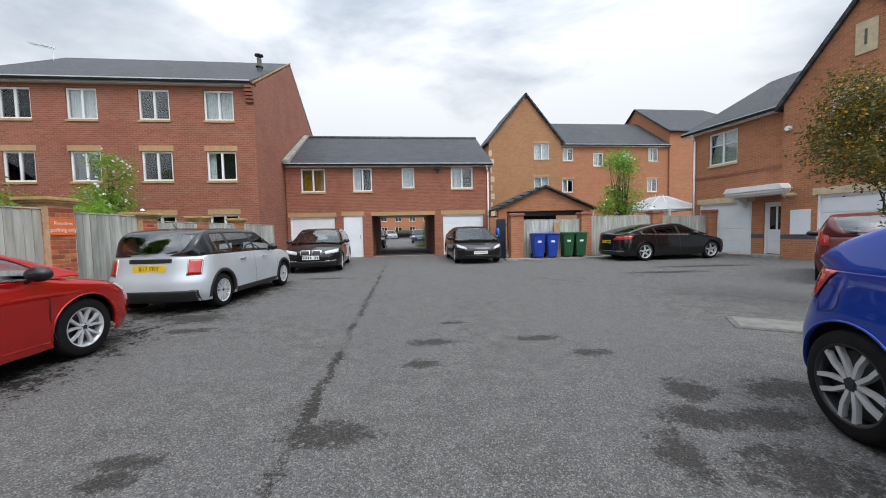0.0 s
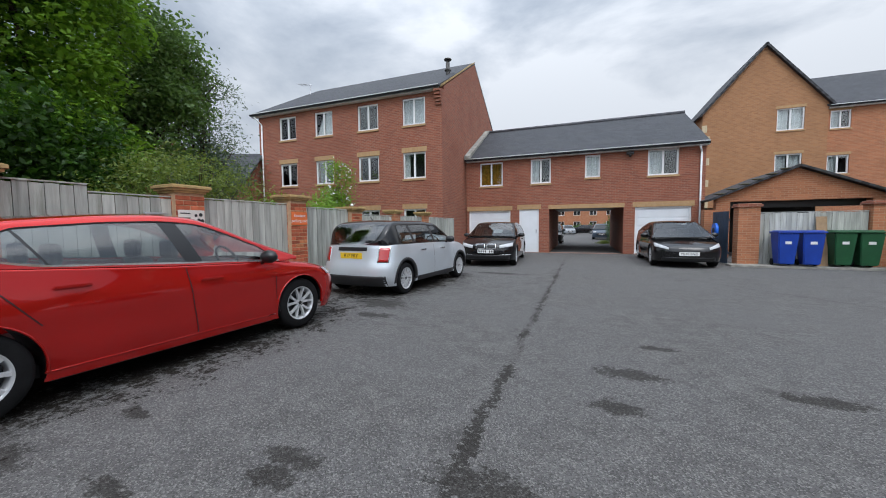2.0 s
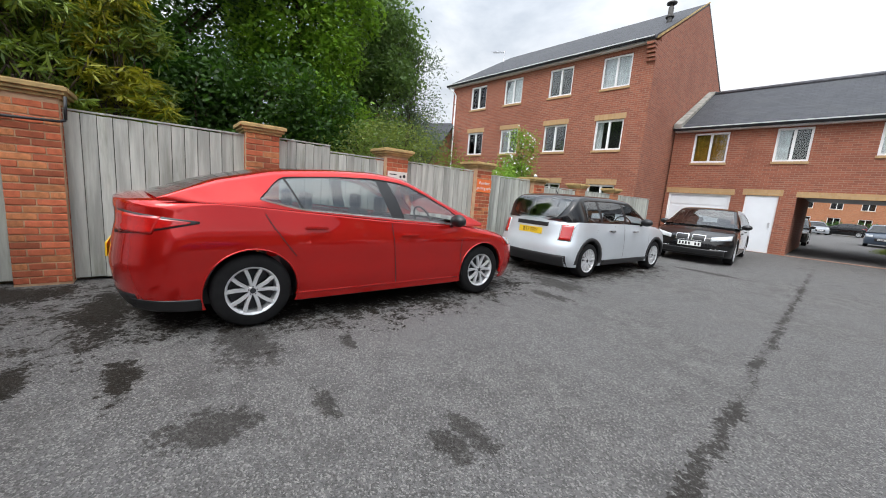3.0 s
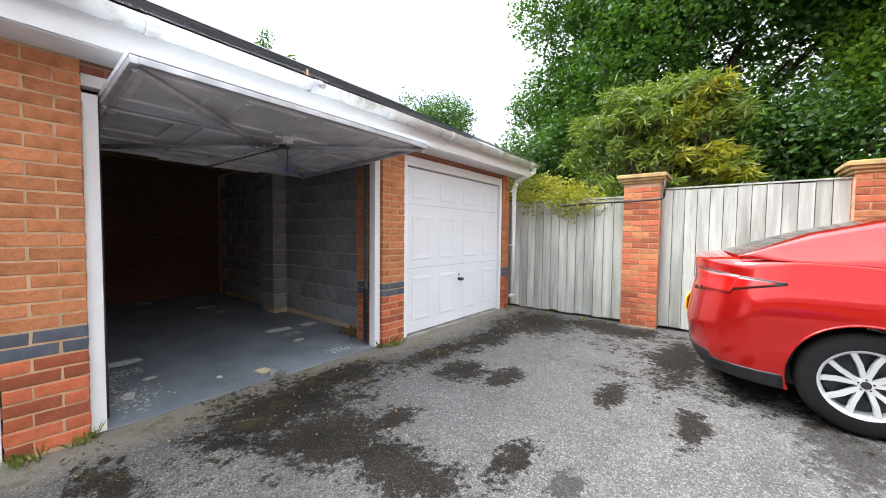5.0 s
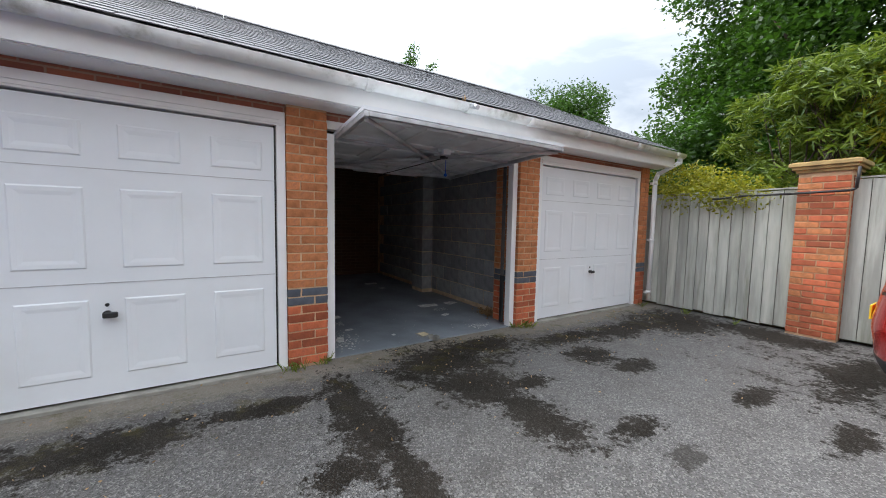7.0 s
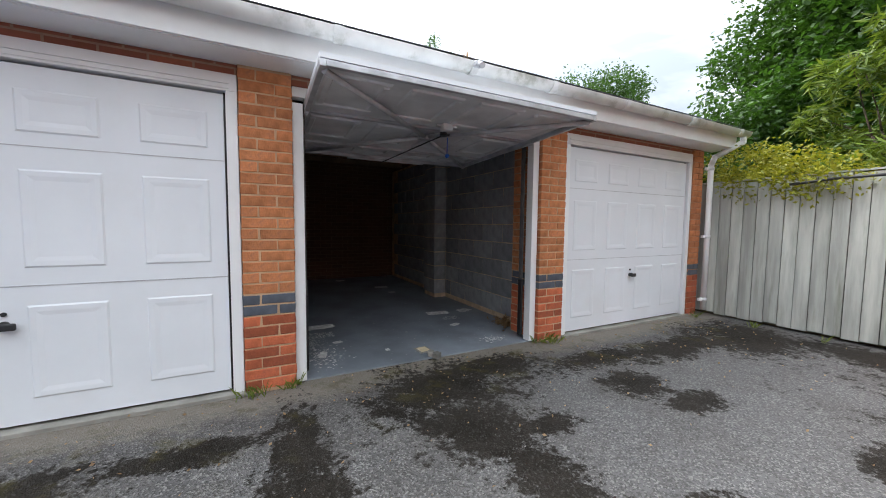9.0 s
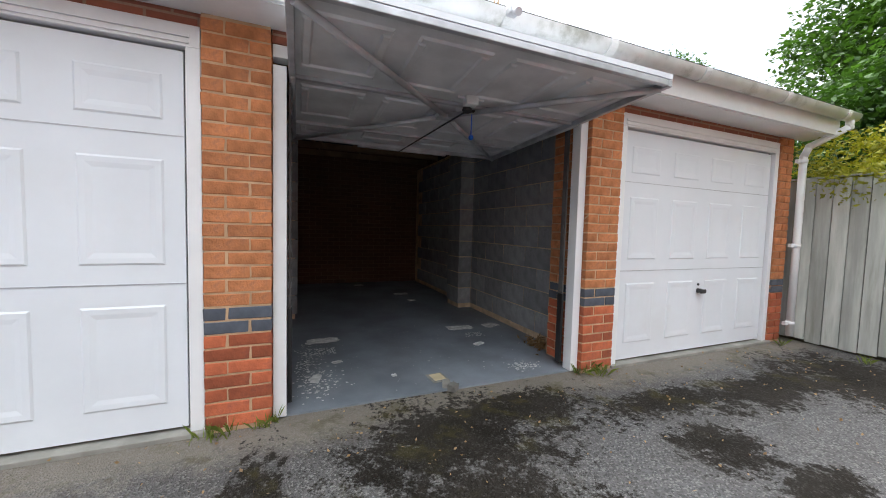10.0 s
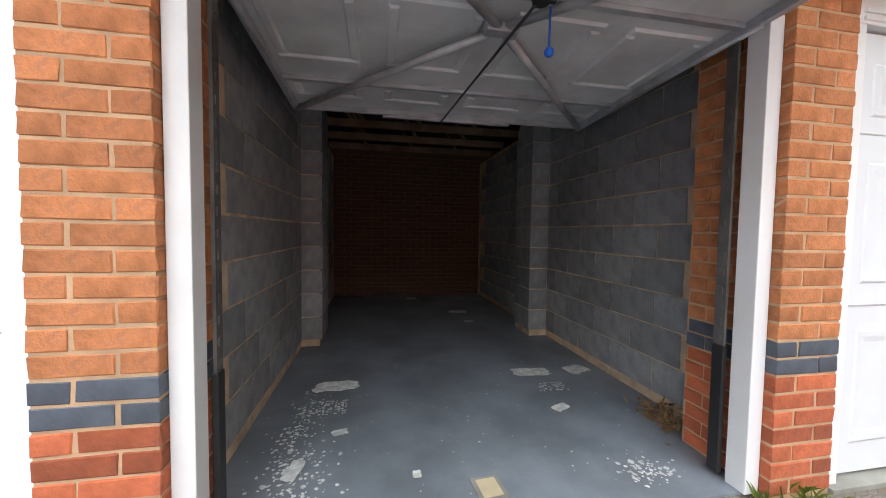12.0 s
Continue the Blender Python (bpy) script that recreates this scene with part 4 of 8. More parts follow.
def open_garage_door():
    t = thing("garage_door", "open white up-and-over garage door, grey ribbed underside", "garage door", pose(-2.27, 0, 0), group="garage doors in the row")
    bm = B()
    for a, b in ((0.003, 0.075), (GAP - 0.075, GAP - 0.003)):
        box(bm, a, b, -0.13, -0.04, 0.0, 2.02, 0.003)
    box(bm, 0.003, GAP - 0.003, -0.13, -0.04, 2.06, 2.13, 0.003)
    part("frame", bm, M["upvc"], t, "white door frame")
    for x in (0.09, GAP - 0.09):
        bm = B()
        box(bm, x - 0.006, x + 0.006, -0.2, -0.15, 0.5, 2.0)
        for i in range(19):
            box(bm, x - 0.01, x + 0.01, -0.19, -0.165, 0.56 + i * 0.075, 0.59 + i * 0.075)
        part("track", bm, M["iron"], t, "dark steel guide track")
        bm = B()
        box(bm, x - 0.012, x + 0.012, -0.2, -0.145, 0.03, 0.62, 0.004)
        part("spring_box", bm, M["black_plastic"], t)
    # the leaf: local x across, local y from the inner edge outwards
    a = Vector((0, -1.40, 1.965))
    b = Vector((0, 0.70, 2.05))
    d = (b - a)
    ang = math.atan2(d.z, d.y)
    lm = Matrix.Translation((0.085, a.y, a.z)) @ Matrix.Rotation(ang, 4, "X")
    W, Ln = GAP - 0.17, d.length

    def put(name, bm, mat, label=""):
        o = part(name, bm, mat, None, label)
        o.data.transform(lm)
        o.parent = t
        return o
    bm = B()
    box(bm, 0, W, 0, Ln, 0.0, 0.03)
    put("outer_skin", bm, M["door_white"], "white outer skin")
    bm = B()
    cols = 4
    cw = W / cols
    for c in range(cols):
        for z0, z1 in FIELDS:
            y0, y1 = Ln * (1 - z1 / 2.0) , Ln * (1 - z0 / 2.0)
            x0, x1 = c * cw + 0.06, (c + 1) * cw - 0.06
            for inset, w2 in ((0.0, 0.055),):
                for (p0, p1, q0, q1) in ((x0, x1, y0, y0 + w2), (x0, x1, y1 - w2, y1), (x0, x0 + w2, y0 + w2, y1 - w2), (x1 - w2, x1, y0 + w2, y1 - w2)):
                    m = 0.012
                    lo = [bm.verts.new(p) for p in ((p0, q0, -0.002), (p1, q0, -0.002), (p1, q1, -0.002), (p0, q1, -0.002))]
                    hi = [bm.verts.new(p) for p in ((p0 + m, q0 + m, -0.016), (p1 - m, q0 + m, -0.016), (p1 - m, q1 - m, -0.016), (p0 + m, q1 - m, -0.016))]
                    for i in range(4):
                        bm.faces.new((lo[i], lo[(i + 1) % 4], hi[(i + 1) % 4], hi[i]))
                    bm.faces.new(hi)
    box(bm, 0.01, W - 0.01, 0.01, Ln - 0.01, -0.004, -0.001)
    put("inner_skin", bm, M["door_back"], "grey pressed inner skin")
    bm = B()
    for x in (0.0, W - 0.035):
        box(bm, x, x + 0.035, 0, Ln, -0.045, -0.005, 0.004)
    box(bm, 0.035, W - 0.035, 0, 0.03, -0.04, -0.005, 0.004)
    box(bm, 0.035, W - 0.035, Ln - 0.03, Ln, -0.04, -0.005, 0.004)
    put("edge_frame", bm, M["steel"])
    for y in (Ln * 0.2, Ln * 0.61):
        bm = B()
        box(bm, 0.035, W - 0.035, y - 0.016, y + 0.016, -0.028, -0.005, 0.003)
        put("cross_rail", bm, M["steel"])
    mid = (W / 2, Ln * 0.535, -0.05)
    for cx, cy in ((0.03, 0.03), (W - 0.03, 0.03), (0.03, Ln - 0.05), (W - 0.03, Ln - 0.05)):
        bm = B()
        cyl(bm, (cx, cy, -0.045), mid, 0.019, 10)
        put("brace", bm, M["steel"], "tubular diagonal brace")
    bm = B()
    box(bm, mid[0] - 0.07, mid[0] + 0.07, mid[1] - 0.03, mid[1] + 0.03, -0.075, -0.035, 0.006)
    put("brace_plate", bm, M["steel"])
    bm = B()
    box(bm, W * 0.28, W * 0.72, -0.012, 0.02, -0.055, -0.035, 0.003)
    put("bottom_plate", bm, M["steel"])
    ly = Ln * 0.67
    bm = B()
    box(bm, mid[0] - 0.11, mid[0] - 0.02, ly - 0.035, ly + 0.035, -0.065, -0.005, 0.008)
    box(bm, mid[0] - 0.16, mid[0] + 0.03, ly - 0.008, ly + 0.012, -0.03, -0.015)
    lock = put("lock_box", bm, M["door_back"], "grey latch box")
    bm = B()
    cyl(bm, (mid[0] - 0.065, ly - 0.05, -0.06), (mid[0] - 0.065, ly - 0.05, -0.09), 0.032, 14)
    box(bm, mid[0] - 0.12, mid[0] - 0.03, ly - 0.06, ly - 0.04, -0.085, -0.07, 0.003)
    put("latch_wheel", bm, M["black_plastic"])
    bm = B()
    cyl(bm, (mid[0] - 0.05, ly - 0.06, -0.09), (mid[0] + 0.05, 0.01, -0.06), 0.006, 6)
    put("cable", bm, M["black_plastic"])
    bm = B()
    cyl(bm, (mid[0] - 0.1, ly - 0.05, -0.1), (mid[0] - 0.1, ly - 0.06, -0.24), 0.004, 6)
    put("pull_cord", bm, M["blue_plastic"], "thin blue cord")
    bm = B()
    bmesh.ops.create_uvsphere(bm, u_segments=12, v_segments=8, radius=0.018, matrix=Matrix.Translation((mid[0] - 0.1, ly - 0.06, -0.255)))
    put("cord_knob", bm, M["blue_plastic"], "bright blue knob")
    for x in (0.02, W - 0.02):
        bm = B()
        cyl(bm, (x, 0.5, -0.03), (x, 1.35, -0.05), 0.012, 8)
        put("lift_arm", bm, M["steel"])


open_garage_door()


# ---------- fence along the yard ----------
FX = -5.1   # face of the fence piers


def fence_pier(y0, y1, h=1.9, bricks=True, label="red brick fence pier with a moulded buff cap"):
    t = thing("fence_pier", label, "pier", pose(FX, y0, 0), group="brick fence piers")
    w = y1 - y0
    c = B()
    box(c, -w + 0.008, -0.0065, 0.005, w - 0.005, -0.05, h)
    part("core", c, M["mortar"] if bricks else M["brick_orange"], t)
    if bricks:
        n = int(h / COURSE)
        per = 0.0
        for i in range(n):
            z = 0.045 + i * COURSE
            cuts = (0, w / 2, w) if i % 2 else (0, 0.27 * w, 0.73 * w, w)
            for a, b in zip(cuts, cuts[1:]):
                k = "rd" if random.random() < 0.82 else "or"
                ob = new("brick", random.choice(BRICKS[k]["e"]))
                ob.parent = t
                ob.location = (-0.05 + random.uniform(-0.002, 0.003), (a + b) / 2, z)
                ob.scale = (1, (b - a - 0.012) / 0.215, 0.95)
            # returns
            for yy in (0.05, w - 0.05):
                for form, xx in (("s", -0.215), ("h", -0.379)) if i % 2 else (("h", -0.155), ("s", -0.32)):
                    ob = new("brick", random.choice(BRICKS[k][form]))
                    ob.parent = t
                    ob.location = (xx, yy, z)
    cap = B()
    for e, a, b in ((0.02, 0.0, 0.035), (0.05, 0.035, 0.07), (0.075, 0.07, 0.115)):
        box(cap, -w - e, e, -e, w + e, h + a, h + b, 0.006)
    box(cap, -w - 0.05, 0.05, -0.05, w + 0.05, h + 0.115, h + 0.125)
    part("cap", cap, M["coping"], t, "moulded buff concrete cap, mossy")
    return t


PIERS_Y = ((1.75, 2.19, 1.93), (3.88, 4.3, 1.88), (5.98, 6.4, 1.84), (8.06, 8.47, 1.85), (9.9, 10.3, 1.7), (11.8, 12.12, 1.7), (13.65, 13.97, 1.7))
for i, (a, b, h) in enumerate(PIERS_Y):
    fence_pier(a, b, h, bricks=i < 5)


def board_mesh(w, h):
    bm = B()
    box(bm, -0.009, 0.009, 0.0035, w - 0.0035, 0, h)
    for v in bm.verts:
        v.co.z += random.uniform(-0.006, 0.006) if v.co.z > 0.5 else 0
        v.co.x += random.uniform(-0.003, 0.003)
    return mesh_of("board", bm, M["fence_wood"])


def fence_panel(y0, y1, h, label="weathered grey close-board fence panel", x=FX - 0.12, m=None, group="fence panels along the yard"):
    t = thing("fence", label, "fence", m or pose(x, y0, 0.03), group=group)
    n = max(3, round((y1 - y0) / 0.13))
    w = (y1 - y0) / n
    kinds = [board_mesh(w, h) for _ in range(4)]
    for i in range(n):
        ob = new("board", kinds[i % 4] if random.random() < 0.5 else random.choice(kinds))
        ob.parent = t
        ob.location = (random.uniform(-0.004, 0.005), i * w, random.uniform(-0.012, 0.012))
        ob.rotation_euler = (0, 0, random.uniform(-0.012, 0.012))
    # added dark sheet, so that the gaps between boards look shaded
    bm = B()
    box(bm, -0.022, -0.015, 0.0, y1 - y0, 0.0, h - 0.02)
    part("backing", bm, M["fence_gap_shade"], t)
    for z in (0.25, h * 0.5, h - 0.2):
        bm = B()
        box(bm, -0.07, -0.024, 0, y1 - y0, z - 0.04, z + 0.04)
        part("rail", bm, M["fence_wood"], t)
    bm = B()
    box(bm, -0.03, 0.02, 0, y1 - y0, h + 0.012, h + 0.03)
    part("capping", bm, M["fence_wood"], t)
    return t


fence_panel(-0.5, 1.74, 1.72)
ends = [p for p in PIERS_Y]
for (a0, b0, h0), (a1, b1, h1), hh in zip(ends, ends[1:], (1.8, 1.78, 1.74, 1.7, 1.6, 1.6)):
    if abs(b0 - 4.3) < 0.01:
        fence_panel(b0, b0 + 0.75, 1.82)
        fence_panel(b0 + 0.75, a1, 1.73, "weathered grey fence gate panel with a bolt")
    else:
        fence_panel(b0, a1, hh)
fence_panel(13.95, 16.4, 1.6)


def fence_extras():
    bm = B()
    pts = [(-5.06, 1.25, 1.69), (-5.05, 1.72, 1.69), (-5.02, 2.2, 1.7), (-5.02, 2.24, 1.72), (-5.02, 2.25, 1.95)]
    pts = [(-5.06, 0.9, 1.66)] + pts
    for p, q in zip(pts, pts[1:]):
        cyl(bm, p, q, 0.014, 8)
    solid("cable_conduit", bm, M["black_plastic"], "black conduit across the fence pier", "conduit")
    # notices on the piers
    t = thing("notice_sign", "orange residents' parking sign on a brick pier", "sign", pose(FX + 0.012, 8.265, 1.5, 90, 0, 90))
    bm = B()
    box(bm, -0.2, 0.2, -0.13, 0.13, -0.004, 0.004, 0.002)
    part("plate", bm, M["orange_sign"], t)
    for s, z in (("Resident", 0.03), ("parking only", -0.075)):
        cu = bpy.data.curves.new("lettering", "FONT")
        cu.body, cu.size, cu.align_x, cu.extrude = s, 0.085, "CENTER", 0.001
        tmp = new("lettering", cu)
        dg = bpy.context.evaluated_depsgraph_get()
        me = bpy.data.meshes.new_from_object(tmp.evaluated_get(dg))
        bpy.data.objects.remove(tmp)
        me.materials.clear()
        me.materials.append(M["plate_white"])
        o = new("lettering", me)
        o.parent = t
        o.location = (0, z, 0.006)
    t = thing("notice_sign", "white notice with black spots on a brick pier", "sign", pose(FX + 0.012, 6.19, 1.47, 90, 0, 90))
    bm = B()
    box(bm, -0.19, 0.19, -0.12, 0.12, -0.004, 0.004, 0.002)
    part("plate", bm, M["white_sign"], t)
    bm = B()
    for x, y, r in ((0.06, 0.04, 0.022), (0.13, 0.05, 0.028), (0.1, -0.03, 0.025), (0.15, -0.045, 0.03)):
        cyl(bm, (x, y, 0.004), (x, y, 0.006), r, 12)
    for y in (0.07, 0.0, -0.07):
        box(bm, -0.16, -0.02, y - 0.008, y + 0.008, 0.004, 0.006)
    part("print", bm, M["ink"], t)
    bm = B()
    box(bm, FX - 0.1, FX - 0.06, 5.62, 5.84, 1.52, 1.545)
    cyl(bm, (FX - 0.07, 5.66, 1.53), (FX - 0.07, 5.9, 1.53), 0.009, 8)
    solid("gate_bolt", bm, M["steel"], "steel bolt on the fence gate panel", "bolt")


fence_extras()


def pier_lamp():
    t = thing("garden_lamp", "small white dome lamp on a fence pier", "lamp", pose(-5.25, 10.1, 1.81))
    b = B()
    cyl(b, (0, 0, -0.01), (0, 0, 0.05), 0.05, 12)
    part("base", b, M["black_plastic"], t)
    b = B()
    bmesh.ops.create_uvsphere(b, u_segments=14, v_segments=9, radius=0.04, matrix=Matrix.Translation((0, 0, 0.06)))
    for f in b.faces:
        f.smooth = True
    part("globe", b, M["upvc"], t)


pier_lamp()


# ---------- buildings round the yard ----------
FAR = Matrix.Translation((3.91, 21.58, 0)) @ Matrix.Rotation(radians(4.5), 4, "Z")


def eave_trim(parent, u0, u1, y, z, out=-1):
    bm = B()
    a, b = y + out * 0.2, y + out * 0.34
    box(bm, u0, u1, min(y, a), max(y, a), z - 0.12, z - 0.1)
    box(bm, u0, u1, min(a, a + out * 0.025), max(a, a + out * 0.025), z - 0.12, z + 0.05)
    part("fascia", bm, M["upvc"], parent)
    bm = B()
    prism(bm, ((min(a, b), z + 0.05), (min(a, b) + 0.03, z - 0.05), (max(a, b) - 0.03, z - 0.05), (max(a, b), z + 0.05)), "x", u0, u1)
    part("gutter", bm, M["upvc"], parent)


def arch_building():
    t = thing("apartment_building", "two-storey red brick flat over garages and an archway", "building", FAR)
    gl, wd, op, gr = (-10.2, -8.0, 0, 2.12), (-7.55, -6.58, 0, 2.15), (-6.1, -2.8, 0, 2.14), (-2.34, -0.16, 0, 2.13)
    wins = [(-9.6, -8.4, 3.4, 4.6), (-7.0, -6.03, 3.42, 4.62), (-4.48, -3.82, 3.58, 4.62), (-1.87, -0.68, 3.52, 4.66)]
    bm = B()
    wall_with_holes(bm, -10.35, 0.3, -0.1, 4.72, 0.0, 0.3, [gl, wd, op, gr, *wins])
    for q in ((-6.4, -6.1, 0.3, 8.0, -0.1, 2.5), (-2.8, -2.5, 0.3, 8.0, -0.1, 2.5), (0.0, 0.3, 0.3, 8.0, -0.1, 4.72), (-10.35, -6.4, 7.7, 8.0, -0.1, 4.72), (-2.5, 0.0, 7.7, 8.0, -0.1, 4.72), (-6.4, -2.5, 7.7, 8.0, 2.5, 4.72)):
        b2 = B()
        box(b2, *q)
        part("side_wall", b2, M["brick_red"], t)
    part("wall", bm, M["brick_red"], t, "red-brown brick wall")
    bm = B()
    box(bm, -6.1, -2.8, 0.3, 7.7, 2.3, 2.45)
    part("passage_ceiling", bm, M["dark_trim"], t)
    bm = B()
    for h in (gl, wd, gr):
        box(bm, h[0] - 0.1, h[1] + 0.1, -0.012, 0.0, h[3] + 0.004, h[3] + 0.23)
    box(bm, op[0] - 0.03, op[1] + 0.03, -0.012, 0.0, op[3] + 0.004, op[3] + 0.2)
    part("lintel", bm, M["soldier"], t, "buff brick lintels")
    cur = [("curtain_gold", ((0.05, 0.47), (0.53, 0.95))), ("curtain_white", ((0.0, 0.4),)), ("curtain_white", ((0.05, 0.95),)), ("curtain_white", ((0.0, 0.5),))]
    for (a, b, c, d), cu, m in zip(wins, cur, (1, 1, 0, 1)):
        add_window(t, a, b, c, d, 0.0, m, cu)
    for h in (gl, gr):
        bm = B()
        box(bm, h[0], h[0] + 0.06, 0.05, 0.14, 0, h[3])
        box(bm, h[1] - 0.06, h[1], 0.05, 0.14, 0, h[3])
        box(bm, h[0] + 0.06, h[1] - 0.06, 0.05, 0.14, h[3] - 0.07, h[3])
        d = part("garage_door", bm, M["upvc"], t, "white ribbed garage door")
        bm = B()
        box(bm, h[0] + 0.06, h[1] - 0.06, 0.1, 0.13, 0.02, h[3] - 0.07)
        for i in range(5):
            z = 0.15 + i * 0.38
            box(bm, h[0] + 0.12, h[1] - 0.12, 0.085, 0.1, z, z + 0.3, 0.006)
        part("leaf", bm, M["door_white"], d)
    bm = B()
    box(bm, wd[0], wd[1], 0.05, 0.12, 0.0, wd[3])
    d = part("door", bm, M["upvc"], t, "plain white store door")
    bm = B()
    box(bm, wd[0] + 0.06, wd[1] - 0.06, 0.04, 0.05, 0.03, wd[3] - 0.06, 0.003)
    part("leaf", bm, M["door_white"], d)
    bm = B()
    box(bm, wd[1] - 0.16, wd[1] - 0.1, 0.0, 0.04, 0.95, 1.15, 0.006)
    part("handle", bm, M["steel"], d)
    bm = B()
    roof_slab(bm, (-10.35, -0.35, 4.78), (0.36, -0.35, 4.78), (0.36, 4.0, 7.17), (-10.35, 4.0, 7.17), 0.1)
    roof_slab(bm, (0.36, 8.35, 4.78), (-10.35, 8.35, 4.78), (-10.35, 4.0, 7.17), (0.36, 4.0, 7.17), 0.1)
    part("roof", bm, M["slate"], t, "plain grey slate roof")
    bm = B()
    prism(bm, ((0.0, 4.72), (4.0, 7.03), (8.0, 4.72)), "x", 0.02, 0.28)
    part("gable", bm, M["brick_red"], t)
    bm = B()
    cyl(bm, (-10.35, 4.0, 7.2), (0.36, 4.0, 7.2), 0.09, 8)
    part("ridge", bm, M["slate_piece"], t)
    eave_trim(t, -10.3, 0.36, 0.0, 4.78)
    bm = B()
    pts = [(0.02, -0.27, 4.75), (0.02, -0.25, 4.62), (0.12, -0.07, 4.4), (0.12, -0.07, 0.0)]
    for p, q in zip(pts, pts[1:]):
        cyl(bm, p, q, 0.036, 10)
    part("downpipe", bm, M["upvc"], t)
    bm = B()
    box(bm, -2.75, -2.45, -0.2, 0.0, 4.5, 4.62, 0.02)
    cyl(bm, (-2.6, -0.12, 4.5), (-2.6, -0.2, 4.4), 0.05, 10)
    part("floodlight", bm, M["black_plastic"], t)
    # lead flashing against the taller block
    bm = B()
    prism(bm, ((-0.36, 4.8), (4.0, 7.22), (4.0, 7.32), (-0.36, 4.98)), "x", -10.35, -10.05)
    part("flashing", bm, M["concrete"], t, "grey lead flashing")


arch_building()


def flats():
    t = thing("apartment_building", "three-storey red brick flats with hipped slate roof", "building", FAR)
    y0 = -3.42
    x0, x1 = -21.1, -10.4
    cols = ((-19.68, -18.55), (-17.34, -16.24), (-14.77, -13.62), (-12.34, -11.2))
    zs = ((1.05, 2.15), (3.54, 4.72), (5.95, 7.15))
    holes = [(a, b, c, d) for a, b in cols for c, d in zs]
    bm = B()
    wall_with_holes(bm, x0, x1, -0.1, 7.4, y0, y0 + 0.3, holes)
    part("wall", bm, M["brick_red"], t, "red-brown brick front wall")
    for xa in (x0, x1 - 0.3):
        bm = B()
        prism(bm, ((y0 + 0.3, -0.1), (7.0, -0.1), (7.0, 7.4), (1.8, 10.5), (y0 + 0.3, 7.58)), "x", xa, xa + 0.3)
        part("gable_wall", bm, M["brick_red"], t, "red-brown brick gable wall")
    bm = B()
    box(bm, x0 + 0.3, x1 - 0.3, 6.7, 7.0, -0.1, 7.4)
    part("rear_wall", bm, M["brick_red"], t)
    bm = B()
    # corbelled brick at the eave's end
    for i in range(5):
        box(bm, x1 - 0.28, x1 + 0.002, y0 - 0.28 + i * 0.05, y0, 7.2 - i * 0.13, 7.3 - i * 0.13)
    part("corbel", bm, M["brick_red"], t)
    k = 0
    looks = (("curtain_grey", ((0.05, 0.4),)), ("curtain_grey", ((0.1, 0.45),)), None, ("curtain_white", ((0.0, 0.25),)),
             ("curtain_white", ((0.03, 0.97),)), ("curtain_white", ((0.03, 0.97),)), None, ("curtain_white", ((0.03, 0.97),)))
    for c, d in zs:
        for i, (a, b) in enumerate(cols):
            cu = None if c < 2 else looks[i] if c < 5 else looks[i + 4]
            add_window(t, a, b, c, d, y0, 1, cu, head=0.22 if c < 5 else None)
    bm = B()
    roof_slab(bm, (x0 - 0.3, y0 - 0.35, 7.42), (x1, y0 - 0.35, 7.42), (x1, 1.8, 10.6), (x0 - 0.3, 1.8, 10.6), 0.1)
    roof_slab(bm, (x1, 7.35, 7.42), (x0 - 0.3, 7.35, 7.42), (x0 - 0.3, 1.8, 10.6), (x1, 1.8, 10.6), 0.1)
    part("roof", bm, M["slate"], t, "hipped grey slate roof")
    bm = B()
    prism(bm, ((y0 - 0.1, 7.5), (1.8, 10.64), (1.9, 10.64), (y0 - 0.1, 7.4)), "x", x1 - 0.02, x1 + 0.012)
    part("verge", bm, M["coping"], t)
    eave_trim(t, x0 - 0.3, x1 - 0.05, y0, 7.42)
    bm = B()
    cyl(bm, (x0 - 0.05, y0 - 0.25, 7.3), (x0 + 0.25, y0 - 0.06, 6.9), 0.04, 10)
    cyl(bm, (x0 + 0.25, y0 - 0.06, 6.9), (x0 + 0.25, y0 - 0.06, 0), 0.04, 10)
    part("downpipe", bm, M["upvc"], t)
    bm = B()
    fx, fy = -10.95, -1.1
    cyl(bm, (fx, fy, 8.6), (fx, fy, 9.5), 0.1, 12)
    cyl(bm, (fx, fy, 9.62), (fx, fy, 9.67), 0.19, 12)
    cyl(bm, (fx, fy, 9.45), (fx, fy, 9.64), 0.05, 8)
    cyl(bm, (fx, fy, 9.1), (fx, fy, 9.16), 0.16, 12)
    part("flue", bm, M["iron"], t, "dark iron roof flue")
    bm = B()
    ax = -21.0
    cyl(bm, (ax, 0.6, 8.9), (ax, 0.6, 10.5), 0.025, 6)
    cyl(bm, (ax - 1.0, 0.6, 10.7), (ax + 0.12, 0.6, 10.5), 0.018, 6)
    for i in range(6):
        cyl(bm, (ax - 0.95 + i * 0.16, 0.35, 10.68 - i * 0.03), (ax - 0.95 + i * 0.16, 0.85, 10.68 - i * 0.03), 0.008, 4)
    part("aerial", bm, M["steel"], t)


flats()


